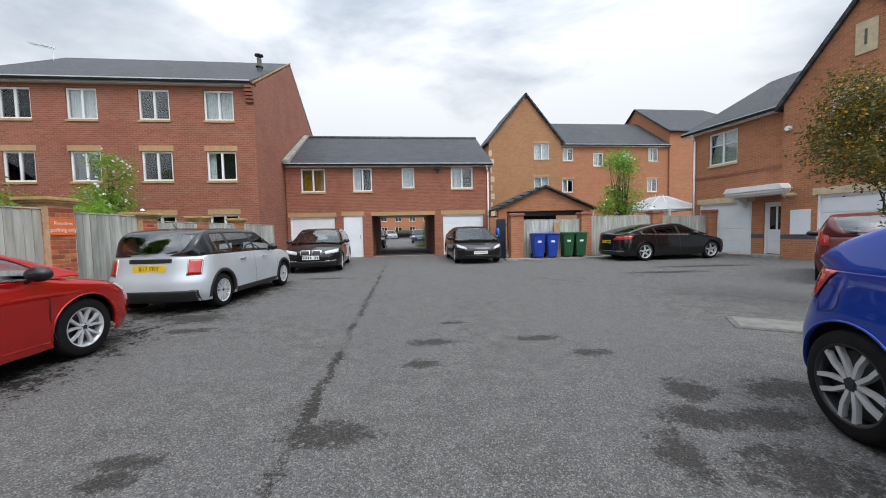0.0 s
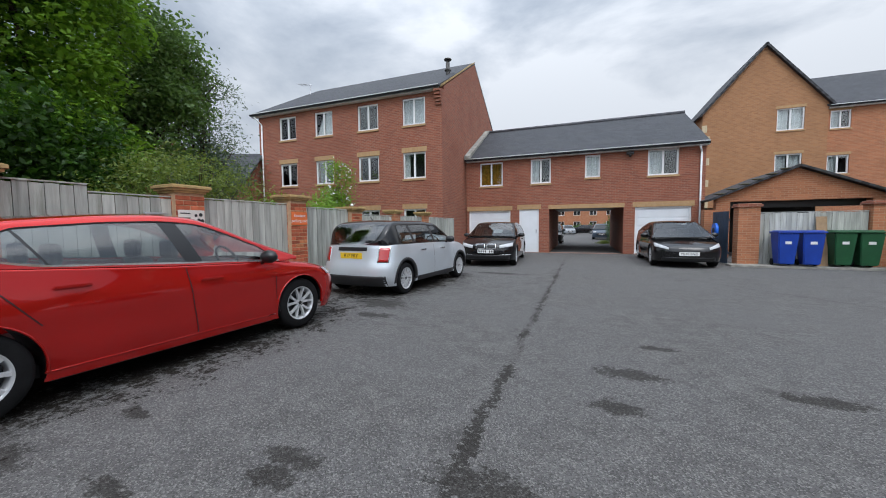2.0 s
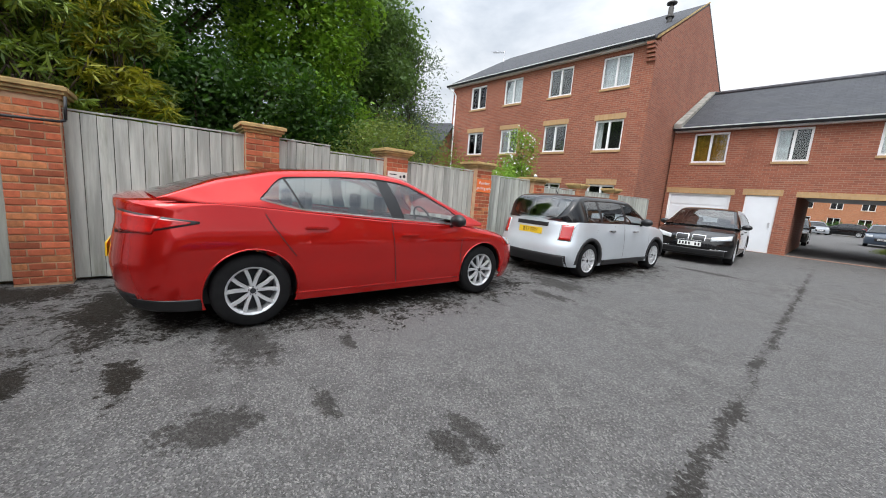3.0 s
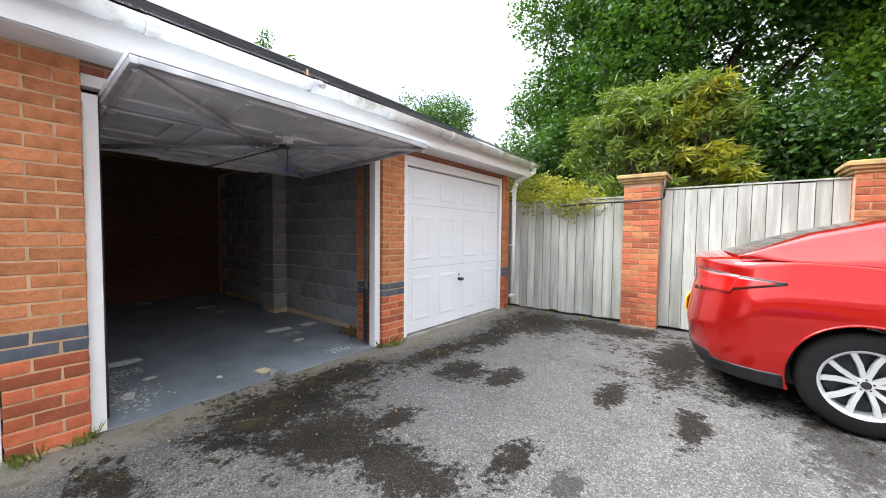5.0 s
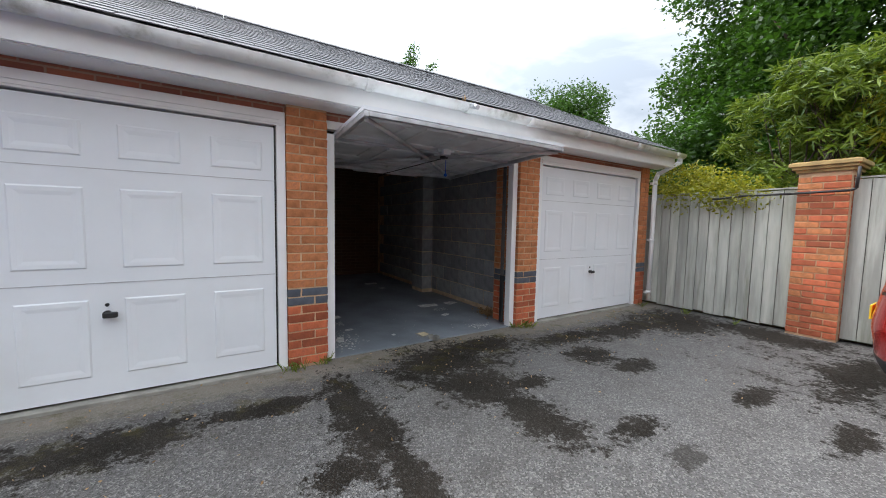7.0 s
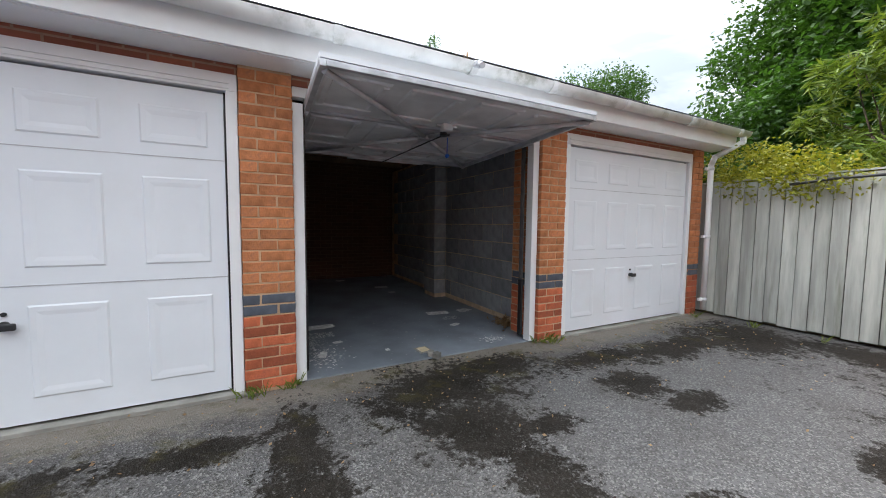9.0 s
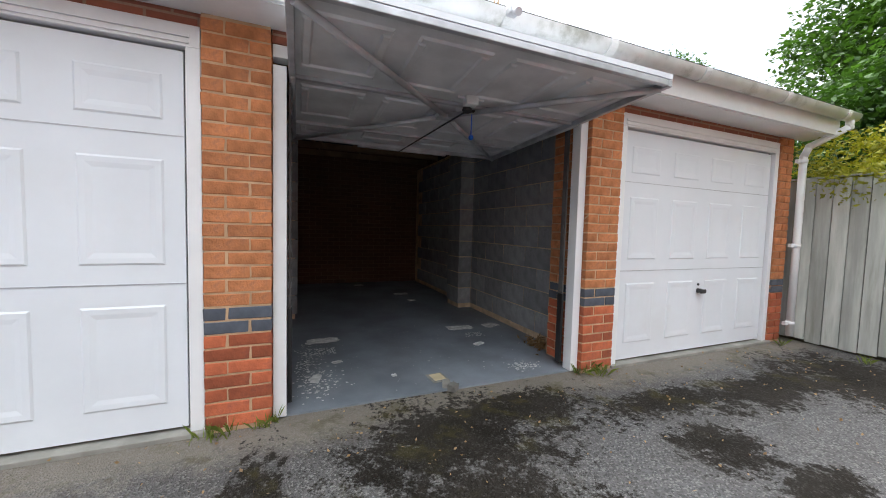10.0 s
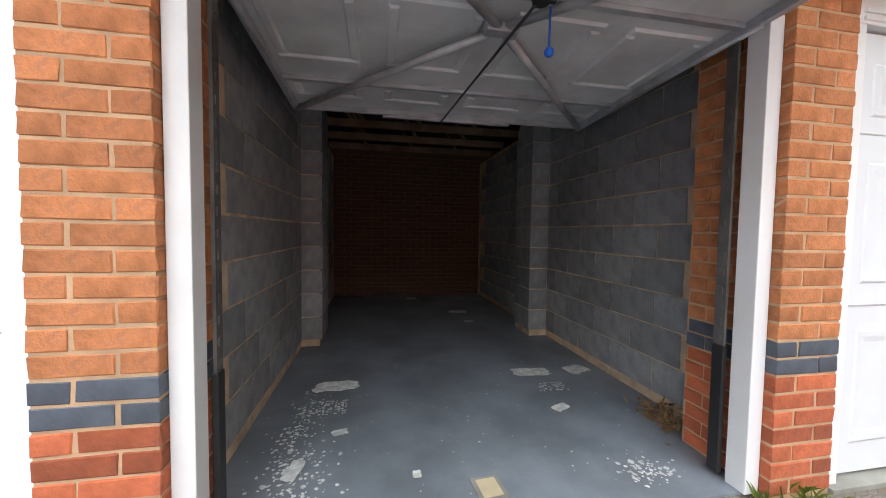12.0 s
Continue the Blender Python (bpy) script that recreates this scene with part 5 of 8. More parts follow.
def gabled_block():
    """The taller tan brick block behind the garden fence, with its wing."""
    m = FAR @ Matrix.Translation((0.0, 9.0, 0))
    t = thing("apartment_building", "tan brick block with steep gable and slate wing", "building", m)
    g0, g1, gm = 2.46, 8.5, 5.5
    ze = 8.35
    wins = [(6.17, 7.46, 6.84, 8.12), (6.15, 7.42, 4.25, 5.46)]
    bm = B()
    wall_with_holes(bm, g0, g1, -0.1, ze, 0.0, 0.3, wins)
    prism(bm, ((g0, ze), (gm, 11.9), (g1, ze)), "y", 0.002, 0.298)
    part("wall", bm, M["brick_tan"], t, "tan brick gable wall")
    for xa in (g0, g1 - 0.3):
        bm = B()
        box(bm, xa, xa + 0.3, 0.3, 8, -0.1, ze)
        part("side_wall", bm, M["brick_tan"], t)
    for w in wins:
        add_window(t, *w, 0.0, 1, ("curtain_white", ((0.0, 0.45), (0.55, 1.0))), head=0.16)
    bm = B()
    for s in (g0 - 0.25, g1 + 0.25):
        roof_slab(bm, (s, -0.2, ze - 0.25), (s, 8.2, ze - 0.25), (gm, 8.2, 12.05), (gm, -0.2, 12.05), 0.12)
    part("roof", bm, M["slate"], t, "steep grey slate roof")
    for i in range(11):
        bm = B()
        box(bm, g0 - 0.02, g0 + (0.42 if i % 2 else 0.25), -0.015, 0.0, 0.3 + i * 0.68, 0.3 + i * 0.68 + 0.44)
        part("quoin", bm, M["stone_cream"], t, "cream corner block")
    w0, w1 = 8.5, 18.0
    wings = [(8.66, 9.57, 6.75, 7.77), (8.6, 9.57, 4.18, 5.24), (11.3, 12.2, 6.3, 7.4), (13.6, 14.5, 6.3, 7.4), (16.2, 17.1, 6.7, 7.8), (16.1, 17.05, 4.15, 5.24)]
    bm = B()
    wall_with_holes(bm, w0, w1, -0.1, 7.95, 0.15, 0.45, wings)
    part("wing_wall", bm, M["brick_orange"], t, "orange brick wall")
    for w in wings:
        add_window(t, *w, 0.15, 1, ("curtain_white", ((0.0, 0.5),)), head=0.16)
    bm = B()
    roof_slab(bm, (w0, -0.2, 8.0), (w1, -0.2, 8.0), (w1, 4.2, 10.95), (w0 - 2, 4.2, 10.95), 0.1)
    roof_slab(bm, (w1, 8.4, 8.0), (w0, 8.4, 8.0), (w0 - 2, 4.2, 10.95), (w1, 4.2, 10.95), 0.1)
    part("wing_roof", bm, M["slate"], t)
    eave_trim(t, w0, w1, 0.15, 8.0)
    # the further block at the end of the wing
    bm = B()
    prism(bm, ((0.0, -0.1), (9.0, -0.1), (9.0, 9.2), (4.4, 12.35), (0.0, 9.2)), "x", 18.0, 18.3)
    part("end_gable", bm, M["brick_orange"], t)
    bm = B()
    box(bm, 18.3, 28.0, 0.0, 0.3, -0.1, 9.2)
    part("end_wall", bm, M["brick_orange"], t)
    bm = B()
    roof_slab(bm, (17.8, -0.3, 9.15), (28.3, -0.3, 9.15), (25.0, 4.4, 12.45), (17.8, 4.4, 12.45), 0.1)
    roof_slab(bm, (28.3, 9.3, 9.15), (17.8, 9.3, 9.15), (17.8, 4.4, 12.45), (25.0, 4.4, 12.45), 0.1)
    part("end_roof", bm, M["slate"], t)
    bm = B()
    roof_slab(bm, (-0.5, 5.0, 8.6), (3.0, 5.0, 8.6), (3.0, 8.0, 10.4), (-0.5, 8.0, 10.4), 0.1)
    part("rear_roof", bm, M["slate"], t)
    bm = B()
    box(bm, -0.5, 2.4, 5.2, 5.5, -0.1, 8.5)
    part("rear_wall", bm, M["brick_tan"], t)


gabled_block()

HOUSE = Matrix.Translation((13.9, 16.0, 0)) @ Matrix.Rotation(radians(100), 4, "Z")


def right_house():
    """Along local x; local +y faces the yard."""
    t = thing("house", "orange brick house with white garage doors and gable", "house", HOUSE)
    g1, dr, g2 = (0.25, 2.55, 0, 2.2), (-1.0, -0.2, 0.1, 2.1), (-4.6, -2.0, 0, 2.2)
    w1 = (0.87, 2.15, 3.9, 5.3)
    bm = B()
    wall_with_holes(bm, -1.0, 2.95, -0.1, 5.5, -0.3, 0.0, [g1, (-0.999, -0.2, 0.1, 2.1), w1])
    box(bm, 2.65, 2.95, -8, -0.3, -0.1, 5.5)
    box(bm, -1.0, 2.65, -8, -7.7, -0.1, 5.5)
    part("wall", bm, M["brick_orange"], t, "orange brick wall")
    gy = 0.35
    bm = B()
    wall_with_holes(bm, -5.3, -1.04, -0.1, 5.6, gy - 0.3, gy, [(-4.6, -2.1, 0, 2.2), (-3.7, -2.4, 4.0, 5.3)])
    prism(bm, ((-5.3, 5.6), (-3.15, 8.2), (-1.04, 5.6)), "y", gy - 0.3, gy)
    box(bm, -1.34, -1.04, -0.3, gy - 0.3, -0.1, 5.6)
    box(bm, -5.3, -5.0, -8, gy - 0.3, -0.1, 5.6)
    part("gable_wall", bm, M["brick_orange"], t, "orange brick gable wall")
    bm = B()
    for a, b in ((-0.2, 0.25), (2.55, 2.95)):
        box(bm, a, b, 0.0, 0.008, 0.72, 0.87)
    for a, b in ((-5.3, -4.6), (-2.1, -1.04)):
        box(bm, a, b, gy, gy + 0.008, 0.72, 0.87)
    part("brick_band", bm, M["brick_lower"], t, "blue-grey brick band")
    bm = B()
    roof_slab(bm, (3.3, 0.35, 5.55), (-1.2, 0.35, 5.55), (-1.2, -3.8, 8.0), (2.4, -3.8, 8.0), 0.1)
    roof_slab(bm, (-1.2, -8.3, 5.55), (3.3, -8.3, 5.55), (2.4, -3.8, 8.0), (-1.2, -3.8, 8.0), 0.1)
    part("roof", bm, M["slate"], t, "hipped grey slate roof")
    bm = B()
    for s in (-0.78, -5.55):
        roof_slab(bm, (s, gy + 0.12, 5.42), (s, -8.0, 5.42), (-3.15, -8.0, 8.35), (-3.15, gy + 0.12, 8.35), 0.12)
    part("gable_roof", bm, M["slate"], t)
    bm = B()
    eave_trim(t, -0.85, 3.3, 0.0, 5.55, out=1)
    add_window(t, *w1, 0.0, 1, ("curtain_white", ((0.0, 1.0),)), sill="stone_cream", out=1, bar=4.75)
    add_window(t, -3.7, -2.4, 4.0, 5.3, gy, 1, None, sill="stone_cream", head=0.25, out=1)
    for h, y, nm in ((g1, 0.0, ""), ((-4.6, -2.1, 0, 2.2), gy, "")):
        f = B()
        box(f, h[0], h[0] + 0.06, y - 0.14, y - 0.04, 0, h[3])
        box(f, h[1] - 0.06, h[1], y - 0.14, y - 0.04, 0, h[3])
        box(f, h[0] + 0.06, h[1] - 0.06, y - 0.14, y - 0.04, h[3] - 0.07, h[3])
        d = part("garage_door", f, M["upvc"], t, "white panelled garage door")
        f = B()
        box(f, h[0] + 0.06, h[1] - 0.06, y - 0.12, y - 0.09, 0.02, h[3] - 0.07)
        for i in range(4):
            box(f, h[0] + 0.1, h[1] - 0.1, y - 0.09, y - 0.078, 0.08 + i * 0.51, 0.55 + i * 0.51, 0.004)
        cyl(f, ((h[0] + h[1]) / 2, y - 0.08, 0.68), ((h[0] + h[1]) / 2, y - 0.04, 0.68), 0.03, 10)
        part("leaf", f, M["door_white"], d)
        f = B()
        box(f, h[0] - 0.12, h[1] + 0.12, y, y + 0.012, h[3] + 0.004, h[3] + 0.24)
        part("lintel", f, M["stone_cream"], d, "cream stone lintel")
    bm.free()
    f = B()
    box(f, -1.0, -0.93, -0.16, -0.06, 0.1, 2.1)
    box(f, -0.27, -0.2, -0.16, -0.06, 0.1, 2.1)
    box(f, -0.93, -0.27, -0.16, -0.06, 2.03, 2.1)
    d = part("front_door", f, M["upvc"], t, "white half-glazed front door")
    f = B()
    box(f, -0.93, -0.27, -0.14, -0.1, 0.12, 1.05)
    box(f, -0.93, -0.85, -0.14, -0.1, 1.05, 2.03)
    box(f, -0.35, -0.27, -0.14, -0.1, 1.05, 2.03)
    box(f, -0.63, -0.57, -0.14, -0.1, 1.05, 2.03)
    box(f, -0.85, -0.35, -0.14, -0.1, 1.93, 2.03)
    box(f, -0.82, -0.38, -0.1, -0.088, 0.2, 0.5, 0.004)
    box(f, -0.82, -0.38, -0.1, -0.088, 0.58, 0.95, 0.004)
    part("leaf", f, M["door_white"], d)
    for a, b in ((-0.85, -0.63), (-0.57, -0.35)):
        f = B()
        box(f, a, b, -0.125, -0.115, 1.05, 1.93)
        part("pane", f, M["dark_glass"], d)
    f = B()
    box(f, -0.9, -0.84, -0.1, -0.06, 1.0, 1.03)
    part("handle", f, M["chrome"], d)
    f = B()
    box(f, -1.1, -0.1, 0.0, 0.5, -0.02, 0.1, 0.01)
    part("doorstep", f, M["concrete"], t)
    f = B()
    box(f, -1.35, 0.75, 0.0, 0.75, 2.42, 2.52, 0.01)
    box(f, -1.3, 0.7, 0.0, 0.66, 2.34, 2.42, 0.01)
    prism(f, ((-1.4, 2.52), (0.8, 2.52), (0.65, 2.72), (-1.25, 2.72)), "y", 0.0, 0.8)
    for x in (-1.2, 0.5):
        prism(f, ((0.0, 1.95), (0.12, 2.05), (0.5, 2.3), (0.5, 2.34), (0.0, 2.34)), "x", x - 0.07, x + 0.07)
    part("door_canopy", f, M["upvc"], t, "white moulded door canopy")
    f = B()
    box(f, -1.95, -1.35, gy, gy + 0.03, 0.88, 1.75, 0.006)
    part("meter_box", f, M["door_white"], t, "white meter cupboard")
    f = B()
    cyl(f, (-1.55, gy, 2.75), (-1.55, gy + 0.35, 2.75), 0.012, 6)
    cyl(f, (-1.55, gy + 0.3, 2.75), (-1.55, gy + 0.3, 2.35), 0.008, 6)
    bmesh.ops.create_uvsphere(f, u_segments=10, v_segments=6, radius=0.17, matrix=Matrix.Translation((-1.55, gy + 0.3, 2.25)) @ Matrix.Diagonal((1, 1, 0.6, 1)))
    part("hanging_basket", f, M["wood"], t, "woven hanging basket")
    f = B()
    box(f, -3.45, -2.95, gy, gy + 0.03, 6.35, 7.3)
    part("gable_panel", f, M["stone_cream"], t, "cream stone gable panel")
    f = B()
    box(f, -3.22, -3.16, gy + 0.03, gy + 0.04, 6.6, 7.05)
    part("panel_slot", f, M["iron"], t)
    f = B()
    cyl(f, (2.8, 0.28, 5.5), (2.8, 0.07, 5.2), 0.04, 8)
    cyl(f, (2.8, 0.07, 5.2), (2.8, 0.07, 0.0), 0.04, 8)
    part("downpipe", f, M["upvc"], t)
    f = B()
    box(f, -1.0, 2.95, 0.0, 0.02, 3.35, 3.45)
    part("string_course", f, M["brick_red"], t)
    f = B()
    cyl(f, (-1.25, gy, 4.65), (-1.25, gy + 0.12, 4.65), 0.09, 12)
    part("wall_lamp", f, M["upvc"], t)


right_house()


def garden_front():
    """Fence, gate and carport between the archway and the house."""
    m = Matrix.Translation((4.3, 17.25, 0)) @ Matrix.Rotation(radians(3), 4, "Z")
    for i, (x0, w) in enumerate(((0.0, 0.55), (3.1, 0.45), (6.35, 0.45), (9.0, 0.5))):
        t = thing("fence_pier", "red brick garden pier with flat cap", "pier", m @ Matrix.Translation((x0, 0, 0)), group="garden fence piers")
        b = B()
        box(b, 0, w, 0, 0.45, -0.05, 1.85)
        part("shaft", b, M["brick_orange"], t)
        b = B()
        box(b, -0.05, w + 0.05, -0.05, 0.5, 1.85, 1.92, 0.01)
        box(b, -0.02, w + 0.02, -0.02, 0.47, 1.92, 1.96, 0.01)
        part("cap", b, M["brick_red"], t)
    for x0, x1, h in ((0.57, 3.08, 1.65), (3.57, 6.33, 1.75), (6.82, 8.98, 1.7)):
        fence_panel(0, x1 - x0, h, "weathered close-board garden fence panel", m=m @ Matrix.Translation((x0, 0.15, 0.0)) @ Matrix.Rotation(radians(-90), 4, "Z"), group="garden fence panels")
    g = thing("garden_gate", "dark blue-grey boarded garden gate, ajar", "gate", m @ Matrix.Translation((-0.25, 1.6, 0)) @ Matrix.Rotation(radians(-80), 4, "Z"))
    for i in range(8):
        b = B()
        box(b, i * 0.125 + 0.003, (i + 1) * 0.125 - 0.003, -0.012, 0.012, -0.01, 1.75)
        part("board", b, M["gate_blue"], g)
    b = B()
    box(b, 0, 1.0, 0.012, 0.05, 0.3, 0.4)
    box(b, 0, 1.0, 0.012, 0.05, 1.4, 1.5)
    part("ledge", b, M["gate_blue"], g)
    t = thing("fence_pier", "red brick gate pier beside the archway flat", "pier", m @ Matrix.Translation((-0.5, 1.7, 0)), group="garden fence piers")
    b = B()
    box(b, 0, 0.35, 0, 0.4, -0.05, 1.85)
    part("shaft", b, M["brick_orange"], t)
    t = thing("hose_reel", "bright blue hose reel on the gate", "hose reel", m @ Matrix.Translation((-0.42, 0.7, 1.1)))
    b = B()
    cyl(b, (-0.04, 0, 0), (0.04, 0, 0), 0.25, 20)
    part("drum", b, M["blue_plastic"], t)
    b = B()
    cyl(b, (-0.06, 0, 0), (0.06, 0, 0), 0.1, 14)
    part("hub", b, M["black_plastic"], t)
    # the step along the fence
    b = B()
    box(b, -0.3, 9.6, -0.5, 0.05, -0.03, 0.05, 0.01)
    solid("pavement", b, M["concrete"], "narrow concrete strip along the garden fence", "pavement", m, kind="structure")
    # carport
    t = thing("carport", "small brick carport with gabled slate roof", "carport", m @ Matrix.Translation((0.2, 3.2, 0)))
    b = B()
    box(b, 0.05, 0.5, 0, 0.4, -0.05, 2.2)
    box(b, 4.55, 4.95, 0, 0.4, -0.05, 2.2)
    prism(b, ((0.0, 2.2), (5.0, 2.2), (5.0, 2.3), (2.5, 3.38), (0.0, 2.3)), "y", 0.0, 0.25)
    part("wall", b, M["brick_orange"], t)
    for s in (-0.25, 5.25):
        b = B()
        roof_slab(b, (s, -0.2, 2.3), (s, 4.5, 2.3), (2.5, 4.5, 3.5), (2.5, -0.2, 3.5), 0.08)
        part("roof", b, M["slate"], t)
    b = B()
    for i in range(6):
        bmesh.ops.create_uvsphere(b, u_segments=8, v_segments=5, radius=1.0, matrix=Matrix.Translation((0.1 + 0.4 * i, -0.12, 2.5 + 0.17 * i)) @ Matrix.Diagonal((0.22, 0.12, 0.035, 1)))
    part("moss", b, M["soil"], t)
    b = B()
    box(b, 0.5, 4.55, 0.35, 0.4, 1.95, 2.2)
    part("beam", b, M["dark_trim"], t)
    b = B()
    box(b, 0.5, 4.55, 3.5, 3.6, 0, 2.1)
    part("back_wall", b, M["dark_trim"], t)
    b = B()
    cyl(b, (5.2, -0.1, 2.28), (5.05, -0.1, 2.05), 0.035, 8)
    cyl(b, (5.05, -0.1, 2.05), (5.05, -0.1, 0), 0.035, 8)
    part("downpipe", b, M["upvc"], t)
    # glazed garden-room roof
    t = thing("conservatory", "white-framed conservatory roof behind the fence", "conservatory", m @ Matrix.Translation((8.0, 2.0, 0)))
    cx, cy = 1.2, 1.6
    ring = [(-0.4, 0.2), (0.4, -0.3), (2.0, -0.3), (2.8, 0.2), (2.8, 3.0), (-0.4, 3.0)]
    for i, (x, y) in enumerate(ring):
        b = B()
        cyl(b, (x, y, 2.1), (cx + (x - cx) * 0.12, cy + (y - cy) * 0.25, 2.85), 0.035, 6)
        part("rafter", b, M["upvc"], t)
        x2, y2 = ring[(i + 1) % 6]
        b = B()
        cyl(b, (x, y, 2.1), (x2, y2, 2.1), 0.05, 6)
        part("eaves_beam", b, M["upvc"], t)
        b = B()
        f = b.faces.new([b.verts.new(p) for p in ((x, y, 2.12), (x2, y2, 2.12), (cx + (x2 - cx) * 0.12, cy + (y2 - cy) * 0.25, 2.86), (cx + (x - cx) * 0.12, cy + (y - cy) * 0.25, 2.86))])
        bmesh.ops.solidify(b, geom=b.faces[:], thickness=0.02)
        part("roof_pane", b, M["plate_white"], t)
        b = B()
        box(b, x - 0.05, x + 0.05, y - 0.05, y + 0.05, 0, 2.1)
        part("post", b, M["upvc"], t)
    for i in range(5):
        b = B()
        cyl(b, (0.9 + i * 0.15, cy, 2.86), (0.9 + i * 0.15, cy, 3.0), 0.02, 6, 0.004)
        part("finial", b, M["upvc"], t)


garden_front()


def wheelie_bin(x, y, mat, label, rz=0, tag_label=True):
    t = thing("wheelie_bin", label, "bin", Matrix.Translation((x, y, 0.05)) @ Matrix.Rotation(radians(rz), 4, "Z") @ Matrix.Diagonal((0.9, 0.9, 1, 1)), group="bins by the garden fence")
    b = B()
    lo = [b.verts.new(p) for p in ((-0.2, -0.24, 0.06), (0.2, -0.24, 0.06), (0.2, 0.22, 0.06), (-0.2, 0.22, 0.06))]
    hi = [b.verts.new(p) for p in ((-0.27, -0.33, 0.98), (0.27, -0.33, 0.98), (0.27, 0.3, 0.98), (-0.27, 0.3, 0.98))]
    for i in range(4):
        b.faces.new((lo[i], lo[(i + 1) % 4], hi[(i + 1) % 4], hi[i]))
    b.faces.new(lo[::-1])
    b.faces.new(hi)
    bmesh.ops.bevel(b, geom=b.edges[:], offset=0.025, segments=2, affect="EDGES")
    part("body", b, mat, t)
    b = B()
    box(b, -0.3, 0.3, -0.36, 0.32, 0.985, 1.03, 0.015)
    box(b, -0.24, 0.24, -0.3, 0.26, 1.03, 1.06, 0.012)
    part("lid", b, mat, t)
    b = B()
    cyl(b, (-0.26, 0.36, 0.98), (0.26, 0.36, 0.98), 0.018, 8)
    part("handle", b, mat, t)
    for s in (-0.24, 0.2):
        b = B()
        cyl(b, (s, 0.24, 0.1), (s + 0.045, 0.24, 0.1), 0.1, 16)
        part("wheel", b, M["rubber"], t)
    b = B()
    box(b, -0.08, 0.08, -0.31, -0.297, 0.66, 0.74)
    part("label", b, M["plate_white"], t)


wheelie_bin(5.35, 17.0, M["bin_blue"], "dark blue wheelie bin with closed lid", 2)
wheelie_bin(5.93, 17.0, M["bin_blue"], "blue wheelie bin beside a leaning board", -3)
wheelie_bin(6.64, 17.2, M["bin_green"], "dark green wheelie bin by the fence", 4)
wheelie_bin(7.2, 17.2, M["bin_green"], "green wheelie bin with a white sticker", -2)
bm = B()
box(bm, -0.12, 0.12, -0.015, 0.015, 0, 1.5)
solid("plank", bm, M["wood"], "bare timber board leaning between the bins", "board", Matrix.Translation((6.3, 17.2, 0.03)) @ Matrix.Rotation(radians(-8), 4, "X"))


def terrace(name, label, m, length, depth, h, rise, mat, wins):
    t = thing(name, label, "house", m)
    b = B()
    holes = [(x, x + w, z, z + hh) for x, w, z, hh in wins]
    wall_with_holes(b, 0, length, -0.1, h, 0, 0.3, holes)
    box(b, 0, 0.3, 0.3, depth, -0.1, h)
    box(b, length - 0.3, length, 0.3, depth, -0.1, h)
    box(b, 0.3, length - 0.3, depth - 0.3, depth, -0.1, h)
    for x in (0, length - 0.3):
        prism(b, ((0, h), (depth / 2, h + rise), (depth, h)), "x", x, x + 0.3)
    part("wall", b, M[mat], t)
    for hl in holes:
        add_window(t, *hl, 0.0, 1, None)
    b = B()
    roof_slab(b, (-0.2, -0.3, h - 0.1), (length + 0.2, -0.3, h - 0.1), (length + 0.2, depth / 2, h + rise + 0.1), (-0.2, depth / 2, h + rise + 0.1), 0.1)
    roof_slab(b, (length + 0.2, depth + 0.3, h - 0.1), (-0.2, depth + 0.3, h - 0.1), (-0.2, depth / 2, h + rise + 0.1), (length + 0.2, depth / 2, h + rise + 0.1), 0.1)
    part("roof", b, M["slate"], t)
    eave_trim(t, 0, length, 0.0, h)
    return t


terrace("house", "brick houses seen far beyond the archway", FAR @ Matrix.Translation((-26, 58, 0)), 36, 8, 5.2, 2.6, "brick_orange", [(2 + i * 3, 1.3, z, 1.3) for i in range(11) for z in (0.9, 3.4)])
terrace("house", "low brick house behind the garden trees", pose(-21.0, 13.0, 0, 0, 0, 65), 9, 7, 3.2, 2.3, "brick_orange", [(1.5, 1.2, 1.0, 1.3), (5.5, 1.2, 1.0, 1.3)])
terrace("house", "brick house closing the yard behind the walk", pose(17.0, 9.5, 0, 0, 0, -90), 16, 8, 5.2, 2.6, "brick_orange", [])


def low_house():
    """Brick house with a steep dark roof, seen over the fence between the trees and the flats."""
    t = thing("low_house", "low brick house with a dark tiled roof beyond the gardens", "house", pose(-19.5, 15.2, 0, 0, 0, 28))
    b = B()
    box(b, -3.0, 3.0, -2.2, 2.2, -0.05, 3.6)
    prism(b, ((-2.2, 3.6), (2.2, 3.6), (0.0, 5.3)), "x", -2.95, 2.98)
    part("wall", b, M["brick_red"], t)
    b = B()
    for s in (1, -1):
        roof_slab(b, *[(x * s, y * s, z) for x, y, z in ((-3.15, -2.45, 3.48), (3.15, -2.45, 3.48), (3.15, 0.0, 5.42), (-3.15, 0.0, 5.42))], 0.08)
    part("roof", b, M["slate"], t)
    b = B()
    box(b, -2.2, -1.6, -0.3, 0.3, 4.9, 6.0)
    part("chimney", b, M["brick_red"], t)


low_house()


# ---------- cars ----------
def smooth_curve(points, win=0.12):
    """A smooth line through a few (x, z) points, as a function."""
    xs, zs = [p[0] for p in points], [p[1] for p in points]
    lo, hi = xs[0], xs[-1]
    g = np.linspace(lo, hi, 240)
    v = np.interp(g, xs, zs)
    k = max(1, int(win / (hi - lo) * 240))
    pad = np.concatenate([2 * v[0] - v[1:k + 1][::-1], v, 2 * v[-1] - v[-k - 1:-1][::-1]])
    ker = np.hanning(2 * k + 3)[1:-1]
    ker /= ker.sum()
    s = np.convolve(pad, ker, mode="same")[k:k + 240]
    return lambda x: float(np.interp(x, g, s))


